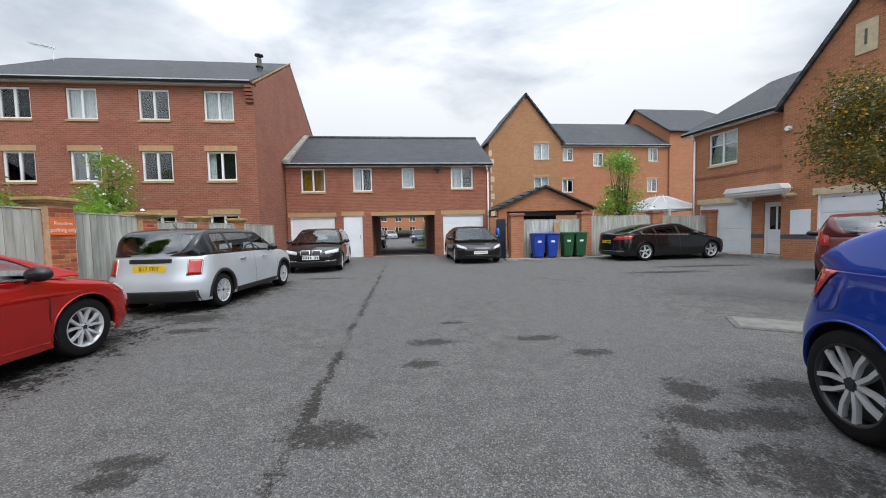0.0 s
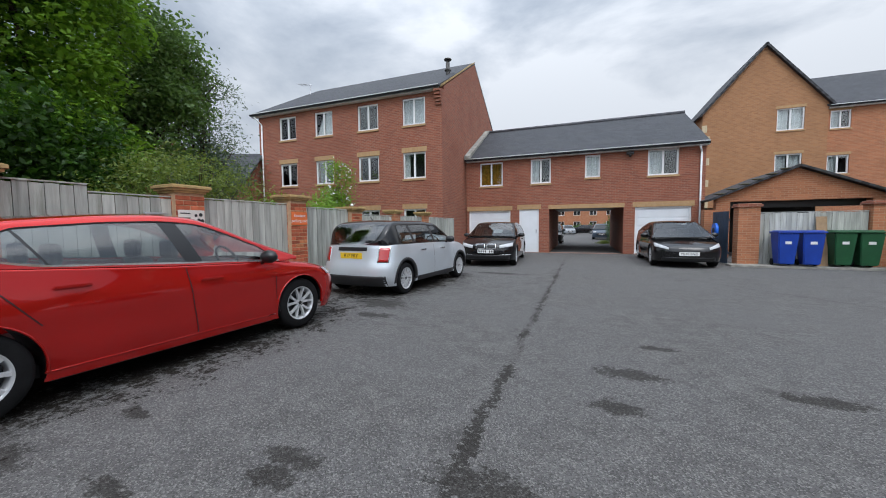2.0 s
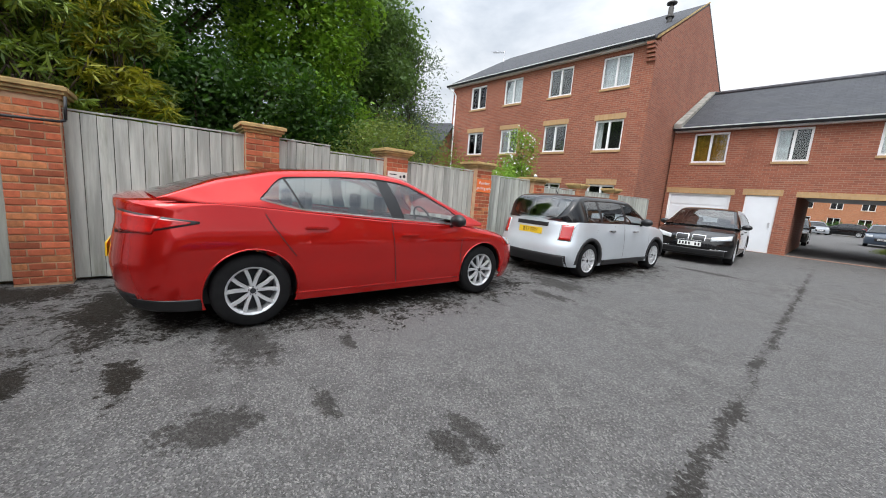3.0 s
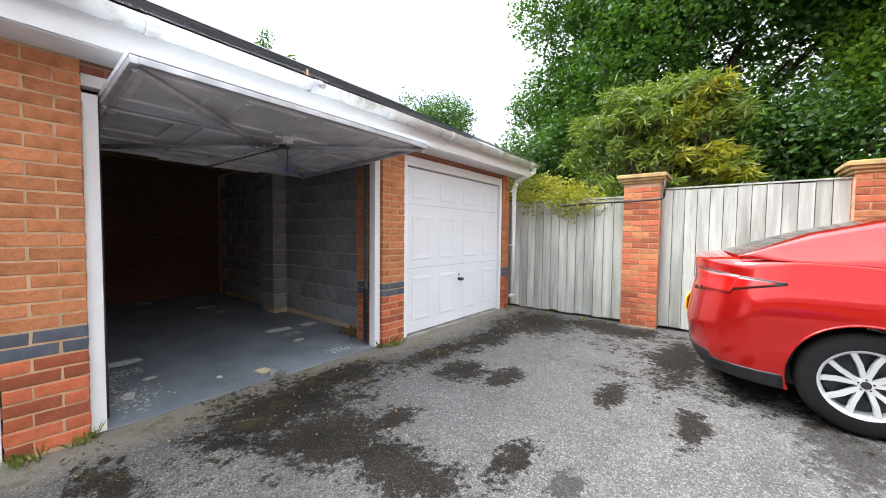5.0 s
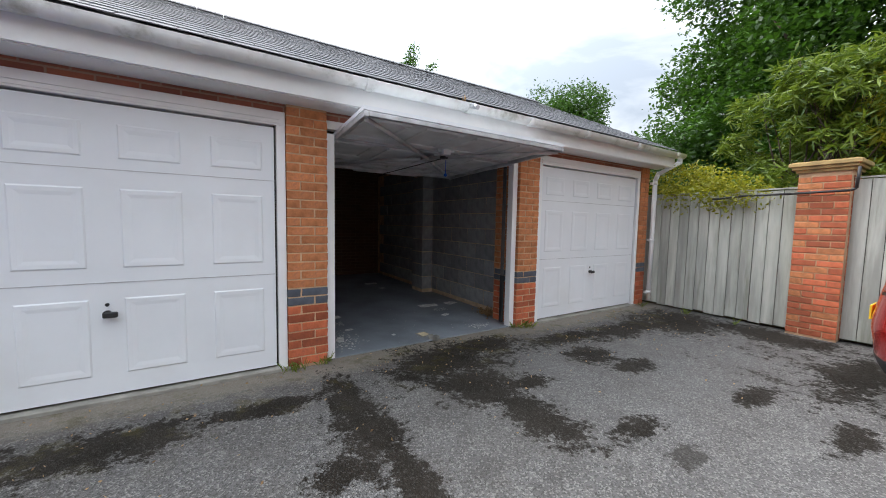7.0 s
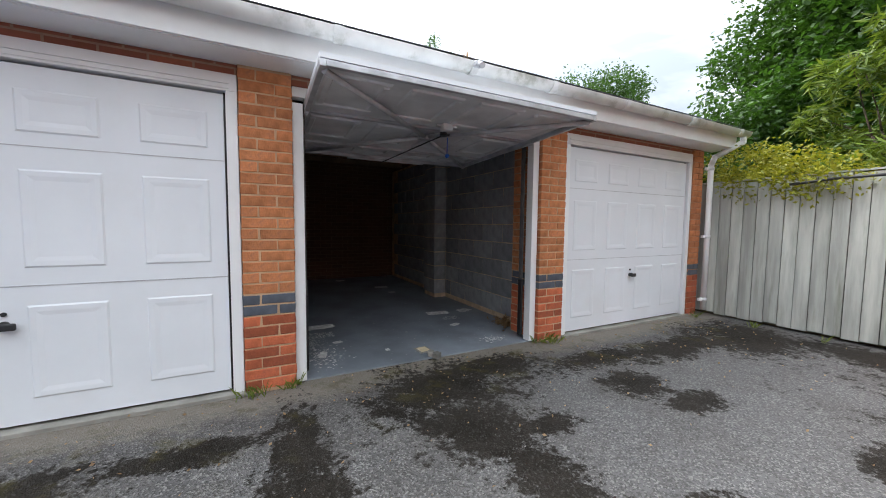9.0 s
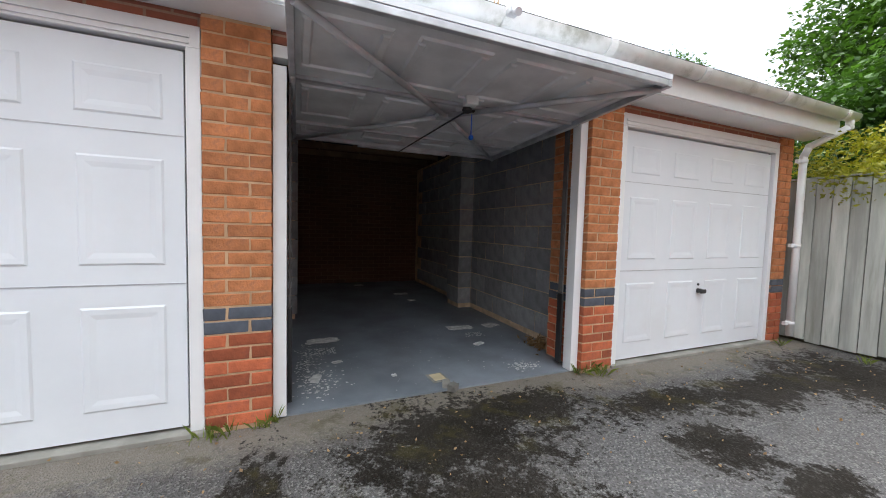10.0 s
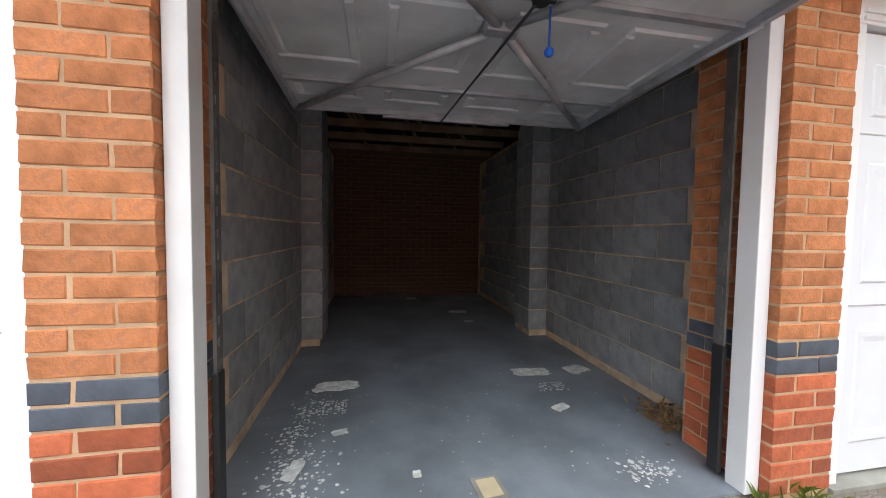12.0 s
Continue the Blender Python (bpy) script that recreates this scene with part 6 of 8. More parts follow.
class Car:
    """Shapes of one car: x forward from the middle between the axles, y to its left, z up."""

    def __init__(self, wb, fo, ro, width, sill, nose, tail, side, deck, roof, belt, plan=0.6, pn=2.6, tumble=0.4, shoulder=0.09):
        self.wb, self.W = wb, width / 2
        self.xf, self.xr = wb / 2 + fo, -wb / 2 - ro
        self.sill = sill
        self.nose, self.tail = smooth_curve(nose, 0.08), smooth_curve(tail, 0.08)
        self.side = smooth_curve(side, 0.1)
        self.deck, self.roof, self.belt = smooth_curve(deck, 0.16), smooth_curve(roof, 0.2), smooth_curve(belt, 0.2)
        self.g0, self.g1 = roof[0][0], roof[-1][0]
        self.plan, self.pn, self.tumble, self.r = plan, pn, tumble, shoulder

    def ends(self, z):
        return self.xr + self.tail(z), self.xf - self.nose(z)

    def squash(self, d):
        d = min(max(d, 0.0) / self.plan, 1.0)
        return (1 - (1 - d) ** self.pn) ** (1 / self.pn)

    def hw(self, x, z):
        a, b = self.ends(z)
        return self.W * self.side(z) * self.squash(x - a) * self.squash(b - x)

    def front_x(self, y, z, rear=False):
        q = min(abs(y) / (self.W * self.side(z)), 0.999)
        d = self.plan * (1 - (1 - q ** self.pn) ** (1 / self.pn))
        a, b = self.ends(z)
        return a + d if rear else b - d


NS, NA, NT = 16, 6, 6


def car_section(c, u):
    """Half a cross-section at the fraction u of the length, from the sill up and over to the middle."""
    xc = c.xr + (c.xf - c.xr) * u
    w = 0.0
    if c.g0 < xc < c.g1:
        w = min(1.0, max(0.0, (c.roof(xc) - c.belt(xc) - 0.02) / 0.16))
        w = w * w * (3 - 2 * w)
    zt = c.deck(xc) * (1 - w) + (c.belt(xc) + 0.005) * w
    pts = []
    r = c.r * (1 - w) + 0.022 * w
    zs = zt - r
    for i in range(NS + 1):
        z = c.sill + (zs - c.sill) * i / NS
        a, b = c.ends(z)
        x = a + (b - a) * u
        pts.append((x, c.hw(x, z), z))
    x0, y0, _ = pts[-1]
    rr = min(r * 1.3, y0 * 0.9)
    for i in range(1, NA + 1):
        f = math.pi / 2 * i / NA
        z = zs + r * math.sin(f)
        a, b = c.ends(z)
        pts.append((a + (b - a) * u, max(0.0, y0 - rr * (1 - math.cos(f))), z))
    xl, yl, zl = pts[-1]
    for i in range(1, NT + 1):
        k = 1 - i / NT
        pts.append((xl, yl * k, zl + 0.035 * min(1, yl / 0.5) * (1 - k * k)))
    return pts


def grid_mesh(bm, rows, keep=None, mirror=True):
    """Faces over a grid of points; keep(i, j, centre) picks them. Mirrored over y."""
    for s in ((1, -1) if mirror else (1,)):
        vs = {}

        def vert(i, j):
            if (i, j) not in vs:
                x, y, z = rows[i][j]
                vs[i, j] = bm.verts.new((x, y * s, z))
            return vs[i, j]
        for i in range(len(rows) - 1):
            for j in range(len(rows[0]) - 1):
                q = (rows[i][j], rows[i + 1][j], rows[i + 1][j + 1], rows[i][j + 1])
                cen = tuple(sum(p[k] for p in q) / 4 for k in range(3))
                if keep and not keep(i, j, cen):
                    continue
                f = bm.faces.new([vert(i, j), vert(i + 1, j), vert(i + 1, j + 1), vert(i, j + 1)][::s])
                f.smooth = True
    bmesh.ops.remove_doubles(bm, verts=bm.verts, dist=0.0008)


def surf_patch(bm, c, kind, a0, a1, z0, z1, lift=0.004, n=14, m=6, sides=(1, -1)):
    """A skin just proud of the body. kind side: a is x; front or rear: a is y. z0, z1: numbers or functions of a."""
    fz = [(q if callable(q) else (lambda a, q=q: q)) for q in (z0, z1)]
    for s in sides:
        rows = []
        for i in range(n + 1):
            a = a0 + (a1 - a0) * i / n
            row = []
            for j in range(m + 1):
                z = fz[0](a) + (fz[1](a) - fz[0](a)) * j / m
                if kind == "side":
                    row.append((a, (c.hw(a, z) + lift) * s, z))
                else:
                    x = c.front_x(a, z, kind == "rear")
                    k = min(1, abs(a) / c.W) ** 2
                    row.append((x + (lift if kind == "front" else -lift), (a + lift * k) * s, z))
            rows.append(row)
        for i in range(n):
            for j in range(m):
                f = bm.faces.new([bm.verts.new(p) for p in (rows[i][j], rows[i + 1][j], rows[i + 1][j + 1], rows[i][j + 1])])
                f.smooth = True
    bmesh.ops.remove_doubles(bm, verts=bm.verts, dist=0.0005)
    bmesh.ops.recalc_face_normals(bm, faces=bm.faces)
    ret = bmesh.ops.extrude_face_region(bm, geom=bm.faces[:])
    nv = [g for g in ret["geom"] if isinstance(g, bmesh.types.BMVert)]
    for v in nv:
        if kind == "side":
            v.co.y -= math.copysign(lift * 1.6, v.co.y)
        else:
            v.co.x += lift * 1.6 * (1 if kind == "rear" else -1)


def ribbon(bm, c, pts, w=0.008, lift=0.004, sides=(1, -1)):
    """A thin line along the side through (x, z) points: a shut line or a trim strip."""
    for s in sides:
        prev = None
        for k, (x, z) in enumerate(pts):
            x2, z2 = pts[min(k + 1, len(pts) - 1)]
            x1, z1 = pts[max(k - 1, 0)]
            d = Vector((x2 - x1, z2 - z1)).normalized()
            n = Vector((-d.y, d.x)) * (w / 2)
            cur = []
            for e in (1, -1):
                xx, zz = x + n.x * e, z + n.y * e
                cur.append(bm.verts.new((xx, (c.hw(xx, zz) + lift) * s, zz)))
            if prev:
                bm.faces.new((prev[0], prev[1], cur[1], cur[0]))
            prev = cur


def make_wheel(parent, x, y, r, rim_r, style, spokes, width=0.205, s=1):
    t = B()
    n = 40
    prof = [(rim_r, 0.5), (rim_r + 0.02, 0.5), (r - 0.035, 0.52), (r - 0.008, 0.44), (r, 0.3), (r, -0.3), (r - 0.008, -0.44), (r - 0.035, -0.52), (rim_r, -0.5)]
    rings = [[t.verts.new((rr * math.cos(a), w * width, rr * math.sin(a))) for rr, w in prof] for a in (2 * math.pi * i / n for i in range(n))]
    for i in range(n):
        for j in range(len(prof) - 1):
            f = t.faces.new((rings[i][j], rings[(i + 1) % n][j], rings[(i + 1) % n][j + 1], rings[i][j + 1]))
            f.smooth = True
    w = part("wheel", t, M["rubber"], parent, "black rubber tyre")
    w.location = (x, y, r)
    out = 0.5 * width * s
    b = B()
    prof = [(rim_r + 0.004, 0.5), (rim_r - 0.012, 0.5), (rim_r - 0.022, 0.38), (rim_r - 0.03, 0.0), (rim_r - 0.035, -0.45)]
    rings = [[b.verts.new((rr * math.cos(a), w2 * width * s, rr * math.sin(a))) for rr, w2 in prof] for a in (2 * math.pi * i / n for i in range(n))]
    for i in range(n):
        for j in range(len(prof) - 1):
            f = b.faces.new((rings[i][j], rings[(i + 1) % n][j], rings[(i + 1) % n][j + 1], rings[i][j + 1]))
            f.smooth = True
    hub = rim_r * 0.2
    cyl(b, (0, out * 0.45, 0), (0, out * 0.86, 0), hub, 20, hub * 0.85)

    sp = B()
    face = sp if style == "dark_twin" else b

    def spoke(a, a2, w0, w1):
        for rr0, rr1, ww0, ww1, d0, d1 in ((hub * 0.7, rim_r * 0.6, w0, (w0 + w1) / 2, 0.84, 0.92), (rim_r * 0.6, rim_r - 0.008, (w0 + w1) / 2, w1, 0.92, 0.95)):
            q = []
            for rr, ww, dd in ((rr0, ww0, d0), (rr1, ww1, d1)):
                aa = a + (a2 - a) * (rr / rim_r)
                ct, st = math.cos(aa), math.sin(aa)
                for e in (-1, 1):
                    for back in (0, 0.028):
                        e2 = e * ww * (1.25 if back else 1.0)
                        q.append(face.verts.new((rr * ct - e2 * st, out * dd - back * s, rr * st + e2 * ct)))
            for f in ((0, 2, 6, 4), (0, 4, 5, 1), (2, 3, 7, 6), (1, 5, 7, 3)):
                face.faces.new([q[i] for i in f])
    for i in range(spokes):
        a = 2 * math.pi * i / spokes + 0.3
        if style in ("twin", "dark_twin"):
            d = math.pi / spokes * (0.55 if style == "dark_twin" else 0.42)
            spoke(a - d * 0.5, a - d * 1.25, 0.012, 0.014)
            spoke(a + d * 0.5, a + d * 1.25, 0.012, 0.014)
        elif style == "blade":
            spoke(a, a + 0.15, 0.03, 0.017)
        else:
            spoke(a, a, 0.018, 0.014)
    if style == "dark_twin":
        part("spokes", sp, M["alloy"], w, "bright machined spokes")
    else:
        sp.free()
    rim = part("rim", b, M["alloy_dark" if style == "dark_twin" else "alloy"], w, "dark alloy rim" if style == "dark_twin" else "silver alloy rim")
    b = B()
    cyl(b, (0, -out * 0.2, 0), (0, out * 0.28, 0), rim_r - 0.036, 28)
    part("brake_disc", b, M["alloy_dark"], w)
    b = B()
    cyl(b, (0, out * 0.86, 0), (0, out * 0.9, 0), hub * 0.55, 16)
    for i in range(5):
        a = 2 * math.pi * i / 5 + 0.3
        cyl(b, (hub * 0.8 * math.cos(a), out * 0.84, hub * 0.8 * math.sin(a)), (hub * 0.8 * math.cos(a), out * 0.885, hub * 0.8 * math.sin(a)), hub * 0.14, 6)
    part("hub_cap", b, M["alloy_dark"], w)
    return w


def lettering(text, size, parent, m, mat):
    cu = bpy.data.curves.new("lettering", "FONT")
    cu.body, cu.size, cu.align_x, cu.align_y, cu.extrude = text, size, "CENTER", "CENTER", 0.0008
    tmp = new("lettering", cu)
    me = bpy.data.meshes.new_from_object(tmp.evaluated_get(bpy.context.evaluated_depsgraph_get()))
    bpy.data.objects.remove(tmp)
    me.materials.clear()
    me.materials.append(mat)
    o = new("lettering", me)
    o.parent = parent
    o.matrix_local = m
    return o


def plate(car_ob, c, z, text, rear):
    x = (c.front_x(0.26, z, rear) - 0.012) if rear else (c.front_x(0.26, z) + 0.012)
    b = B()
    box(b, x - 0.006, x + 0.006, -0.26, 0.26, z - 0.056, z + 0.056, 0.002)
    p = part("number_plate", b, M["plate_yellow"] if rear else M["plate_white"], car_ob, "yellow number plate" if rear else "white number plate")
    s = -1 if rear else 1
    if text:
        lettering(text, 0.095, p, pose(x + s * 0.007, 0, z - 0.003, 90, 0, 90 * s), M["ink"])
    else:
        b = B()
        for i in range(7):
            if i != 4:
                y = -0.21 + i * 0.07
                box(b, x + s * 0.006 - 0.001, x + s * 0.006 + 0.001, y - 0.02, y + 0.02, z - 0.035, z + 0.035)
        part("characters", b, M["ink"], p)


def build_car(c, label, m, body, wheel, windows, ws, opts):
    """wheel: radius, rim radius, style, spokes. windows: (x0, x1) of the side panes. ws: x at which the windscreen and the rear pane end."""
    t = thing("car", label, "car", m, group="cars parked round the yard")
    glass = M[opts.get("glass", "car_glass")]
    R, rim_r, style, spokes = wheel
    arch = R + opts.get("arch", 0.045)
    axles = (c.wb / 2, -c.wb / 2)
    nu = 96
    us = [0.5 - 0.5 * math.cos(math.pi * i / nu) for i in range(nu + 1)]
    us = [0.55 * a + 0.45 * (i / nu) for i, a in enumerate(us)]
    rows = [car_section(c, u) for u in us]
    # wheel arches
    inside = [[(any(math.hypot(p[0] - ax, p[2] - R) < arch for ax in axles) and j <= NS and p[1] > 0.35) for j, p in enumerate(row)] for row in rows]

    def snapped(p):
        for ax in axles:
            d = Vector((p[0] - ax, p[2] - R))
            if d.length < arch and d.length > 1e-4:
                d = d.normalized() * arch
                x, z = ax + d.x, max(R + d.y, c.sill)
                return (x, c.hw(x, z), z)
        return p
    final = [[snapped(p) if ins else p for p, ins in zip(row, fl)] for row, fl in zip(rows, inside)]
    opening = (c.g0 + 0.1, c.g1 - 0.1)

    def keep(i, j, cen):
        if all(inside[a][b] for a, b in ((i, j), (i + 1, j), (i, j + 1), (i + 1, j + 1))):
            return False
        return not (j >= NS + NA and opening[0] < cen[0] < opening[1])
    bm = B()
    grid_mesh(bm, final, keep)
    part("body", bm, body, t)
    # arch lips and dark wheel wells
    for ax in axles:
        for s in (1, -1):
            b = B()
            prev = None
            for k in range(25):
                a = math.radians(-8 + 196 * k / 24)
                x, z = ax + arch * math.cos(a), R + arch * math.sin(a)
                z = max(z, c.sill)
                y = c.hw(x, z)
                lipw = opts.get("lip", 0.012)
                x2, z2 = ax + (arch + lipw) * math.cos(a), max(R + (arch + lipw) * math.sin(a), c.sill - 0.005)
                cur = [b.verts.new((x, (y - 0.03) * s, z)), b.verts.new((x, (y + 0.006) * s, z)), b.verts.new((x2, (c.hw(x2, z2) + 0.006) * s, z2)), b.verts.new((x2, (c.hw(x2, z2) - 0.01) * s, z2))]
                if prev:
                    for q in range(3):
                        b.faces.new((prev[q], cur[q], cur[q + 1], prev[q + 1])).smooth = True
                prev = cur
            part("arch_lip", b, M[opts["lip_mat"]] if "lip_mat" in opts else body, t)
            b = B()
            prev = None
            for k in range(21):
                a = math.radians(-5 + 190 * k / 20)
                x, z = ax + (arch + 0.004) * math.cos(a), max(R + (arch + 0.004) * math.sin(a), 0.12)
                cur = [b.verts.new((x, 0.35 * s, z)), b.verts.new((x, (c.hw(x, max(z, c.sill)) - 0.012) * s, z))]
                if prev:
                    b.faces.new((prev[0], cur[0], cur[1], prev[1]))
                prev = cur
            part("wheel_well", b, M["dark_trim"], t)
            y = (c.W * c.side(R) - 0.115) * s
            make_wheel(t, ax, y, R, rim_r, style, spokes, s=s)
    b = B()
    box(b, c.xr + 0.35, c.xf - 0.35, -c.W + 0.3, c.W - 0.3, 0.17, c.sill + 0.12)
    box(b, -c.wb / 2 + arch + 0.03, c.wb / 2 - arch - 0.03, -c.W + 0.12, c.W - 0.12, 0.17, c.sill + 0.1)
    part("underbody", b, M["dark_trim"], t)
    # greenhouse
    ga, gb, gt = 10, 4, 7
    marks = sorted({c.g0, c.g1, ws[0], ws[1], *[q for w in windows for q in w]})
    xs = []
    for a, b in zip(marks, marks[1:]):
        k = max(2, int((b - a) / 0.035))
        xs += [a + (b - a) * q / k for q in range(k)]
    xs.append(marks[-1])
    tip0, tip1 = windows[0][0], windows[-1][1]
    lean = opts.get("lean", 0.1)
    grow = []
    for x in xs:
        zb, zr = c.belt(x) - 0.006, c.roof(x)
        h = max(zr - zb, 0.004)
        yb = c.hw(x, zb - 0.03) - 0.006
        yt = yb - c.tumble * max(h - 0.03, 0)
        r = min(0.07, h * 0.4)
        full = opts.get("pane_top", 0.9)
        rise = min(1.0, max(0.0, (x - tip0) / opts.get("tip", 0.3)))
        fall = min(1.0, max(0.0, (tip1 - x) / 0.12))
        k0 = 0.06 + opts.get("kick", 0.1) * (1 - rise) ** 2
        k1 = k0 + (full - k0) * math.sin(math.pi / 2 * rise) ** 0.8 * (0.25 + 0.75 * fall)
        ends = min(1.0, (x - c.g0) / 0.5, (c.g1 - x) / 0.5)
        row = []
        for j in range(ga + 1):
            k = 0.0 if j == 0 else 1.0 if j == ga else k0 + (k1 - k0) * (j - 1) / (ga - 2)
            row.append((x - lean * (k - 0.2) * ends, yb + (yt - yb) * k + 0.018 * math.sin(math.pi * k) * min(1, h / 0.3), zb + (h - r) * k))
        for j in range(1, gb + 1):
            f = math.pi / 2 * j / gb
            row.append((x - lean * 0.8 * ends, yt - 1.5 * r * (1 - math.cos(f)), zb + h - r + r * math.sin(f)))
        xl, yl = row[-1][0], row[-1][1]
        e = max(0.0, 1 - min(x - c.g0, c.g1 - x) / 0.6)
        s = 1 if x > 0.5 * (c.g0 + c.g1) else -1
        for j in range(1, gt + 1):
            k = 1 - j / gt
            row.append((xl + s * 0.09 * e * (1 - k * k), yl * k, zb + h + 0.02 * (1 - k * k)))
        grow.append(row)

    def zone(i, j, cen):
        x = (xs[i] + xs[i + 1]) / 2
        if j >= ga + gb:
            return "windscreen" if x > ws[0] else "rear" if x < ws[1] else "roof"
        if j >= ga - 1 or j == 0:
            return "roof"
        for k, (x0, x1) in enumerate(windows):
            if x0 < x < x1:
                return "pane%d" % k
        if tip0 < x < tip1:
            return "trim"
        return "roof"
    bm = B()
    grid_mesh(bm, grow, lambda i, j, q: zone(i, j, q) == "roof")
    part("roof", bm, M[opts["roof_mat"]] if "roof_mat" in opts else body, t)
    for (_, xa), (xb, _) in zip(windows, windows[1:]):
        for s in (1, -1):
            bm = B()
            one = [[(x, y * s, z) for x, y, z in row] for row in grow]
            grid_mesh(bm, one, lambda i, j, q: zone(i, j, q) == "trim" and xa - 0.001 < (xs[i] + xs[i + 1]) / 2 < xb + 0.001, mirror=False)
            part("pillar_trim", bm, M["dark_trim"], t, "gloss black pillar trim")
    for k in range(len(windows)):
        for s in (1, -1):
            bm = B()
            one = [[(x, y * s, z) for x, y, z in row] for row in grow]
            grid_mesh(bm, one, lambda i, j, q: zone(i, j, (q[0], abs(q[1]), q[2])) == "pane%d" % k, mirror=False)
            if bm.verts:
                part("side_window", bm, glass, t, "tinted side glass").visible_shadow = False
            else:
                bm.free()
    for nm, key in (("windscreen", "windscreen"), ("rear_window", "rear")):
        bm = B()
        grid_mesh(bm, grow, lambda i, j, q: zone(i, j, q) == key)
        part(nm, bm, glass, t).visible_shadow = False
    # cabin
    for x in (0.25, -0.62):
        for y in (0.36, -0.36):
            b = B()
            box(b, x - 0.07, x + 0.07, y - 0.22, y + 0.22, 0.45, 1.0, 0.05)
            box(b, x, x + 0.45, y - 0.22, y + 0.22, 0.4, 0.55, 0.04)
            for v in b.verts:
                v.co.x -= max(0, v.co.z - 0.5) * 0.25
            seat = part("seat", b, M["seat"], t)
            b = B()
            box(b, x - 0.2, x - 0.11, y - 0.12, y + 0.12, 1.0, 1.19, 0.04)
            part("headrest", b, M["seat"], seat)
    b = B()
    box(b, c.g1 - 0.75, c.g1 - 0.25, -c.W + 0.16, c.W - 0.16, 0.6, min(0.96, c.belt(c.g1 - 0.5)), 0.05)
    part("dashboard", b, M["dark_trim"], t)
    b = B()
    bmesh.ops.create_circle(b, segments=20, radius=0.18, matrix=Matrix.Translation((0.72, -0.36, 0.93)) @ Matrix.Rotation(radians(65), 4, "Y"))
    es = b.edges[:]
    b2 = B()
    for e in es:
        cyl(b2, e.verts[0].co, e.verts[1].co, 0.014, 6)
    b.free()
    part("steering_wheel", b2, M["dark_trim"], t)
    # mirrors, handles, shut lines
    mx = opts.get("mirror", c.g1 - 0.62)
    for s in (1, -1):
        b = B()
        yb = c.hw(mx, c.belt(mx) - 0.1)
        bmesh.ops.create_uvsphere(b, u_segments=14, v_segments=9, radius=1.0, matrix=Matrix.Translation((mx, (yb + 0.1) * s, c.belt(mx) + 0.06)) @ Matrix.Diagonal((0.075, 0.12, 0.075, 1)))
        cyl(b, (mx, (yb - 0.03) * s, c.belt(mx) - 0.02), (mx, (yb + 0.06) * s, c.belt(mx) + 0.03), 0.022, 8)
        for f in b.faces:
            f.smooth = True
        part("mirror", b, M[opts.get("mirror_mat", "dark_trim")], t)
    for hx in opts.get("handles", ()):
        for s in (1, -1):
            hz = c.belt(hx) - 0.14
            b = B()
            y = c.hw(hx, hz)
            box(b, hx - 0.11, hx + 0.11, y * s - 0.005, y * s + 0.035 * s if s > 0 else y * s + 0.005, hz - 0.014, hz + 0.014) if s > 0 else box(b, hx - 0.11, hx + 0.11, y * s - 0.035, y * s + 0.005, hz - 0.014, hz + 0.014)
            bmesh.ops.bevel(b, geom=b.edges[:], offset=0.01, segments=2, affect="EDGES")
            part("door_handle", b, M[opts["handle_mat"]] if "handle_mat" in opts else body, t)
    lines = []
    for sx, tilt in opts.get("seams", ()):
        top = c.belt(sx) - 0.02
        lines.append([(sx + tilt * k / 12, c.sill + 0.08 + (top - c.sill - 0.08) * k / 12) for k in range(13)])
    if "rear_seam" in opts:
        lines.append(opts["rear_seam"])
    lines.append([(c.wb / 2 - arch * 0.9, c.sill + 0.08), (c.wb / 2 - arch - 0.02, c.sill + 0.3), (c.wb / 2 - arch - 0.02, c.belt(c.wb / 2 - arch) - 0.18)])
    for line in lines:
        for s in (1, -1):
            b = B()
            ribbon(b, c, line, sides=(s,))
            part("shut_line", b, M["dark_trim"], t)
    for s in (1, -1):
        for key, jj, wide in (("chrome", 1, 0.016), ("edge", ga - 1, 0.018)):
            if key == "chrome" and not opts.get("chrome"):
                continue
            b = B()
            prev = None
            for i, x in enumerate(xs):
                if not (tip0 - 1e-6 <= x <= tip1 + 0.02):
                    continue
                px, py, pz = grow[i][jj]
                up = wide / 2
                cur = [b.verts.new((px, (py + 0.004) * s, pz - up)), b.verts.new((px, (py + 0.003) * s, pz + up))]
                if prev:
                    b.faces.new((prev[0], cur[0], cur[1], prev[1]))
                prev = cur
            part("window_trim" if key == "chrome" else "window_edge", b, M["chrome" if key == "chrome" else "dark_trim"], t)
    # lamps, grille and bumpers
    for kind, mat, a0, a1, z0, z1, nm in opts.get("patches", ()):
        if kind == "side" or a0 > 0:
            for s in (1, -1):
                b = B()
                surf_patch(b, c, kind, a0, a1, z0, z1, sides=(s,), lift=0.013 if nm == "reversing_lamp" else 0.009 if nm == "grille" or mat == "lens_red" else 0.005)
                part(nm, b, M[mat], t)
        else:
            b = B()
            surf_patch(b, c, kind, a0, a1, z0, z1, sides=(1,), n=24)
            part(nm, b, M[mat], t)
    if "front_plate" in opts:
        plate(t, c, opts["front_plate"][0], opts["front_plate"][1], False)
    if "rear_plate" in opts:
        plate(t, c, opts["rear_plate"][0], opts["rear_plate"][1], True)
    if "wiper" in opts:
        b = B()
        x0, y0, z0, x1, y1, z1 = opts["wiper"]
        cyl(b, (x0, y0, z0), (x1, y1, z1), 0.014, 8, 0.007)
        part("wiper", b, M["dark_trim"], t)
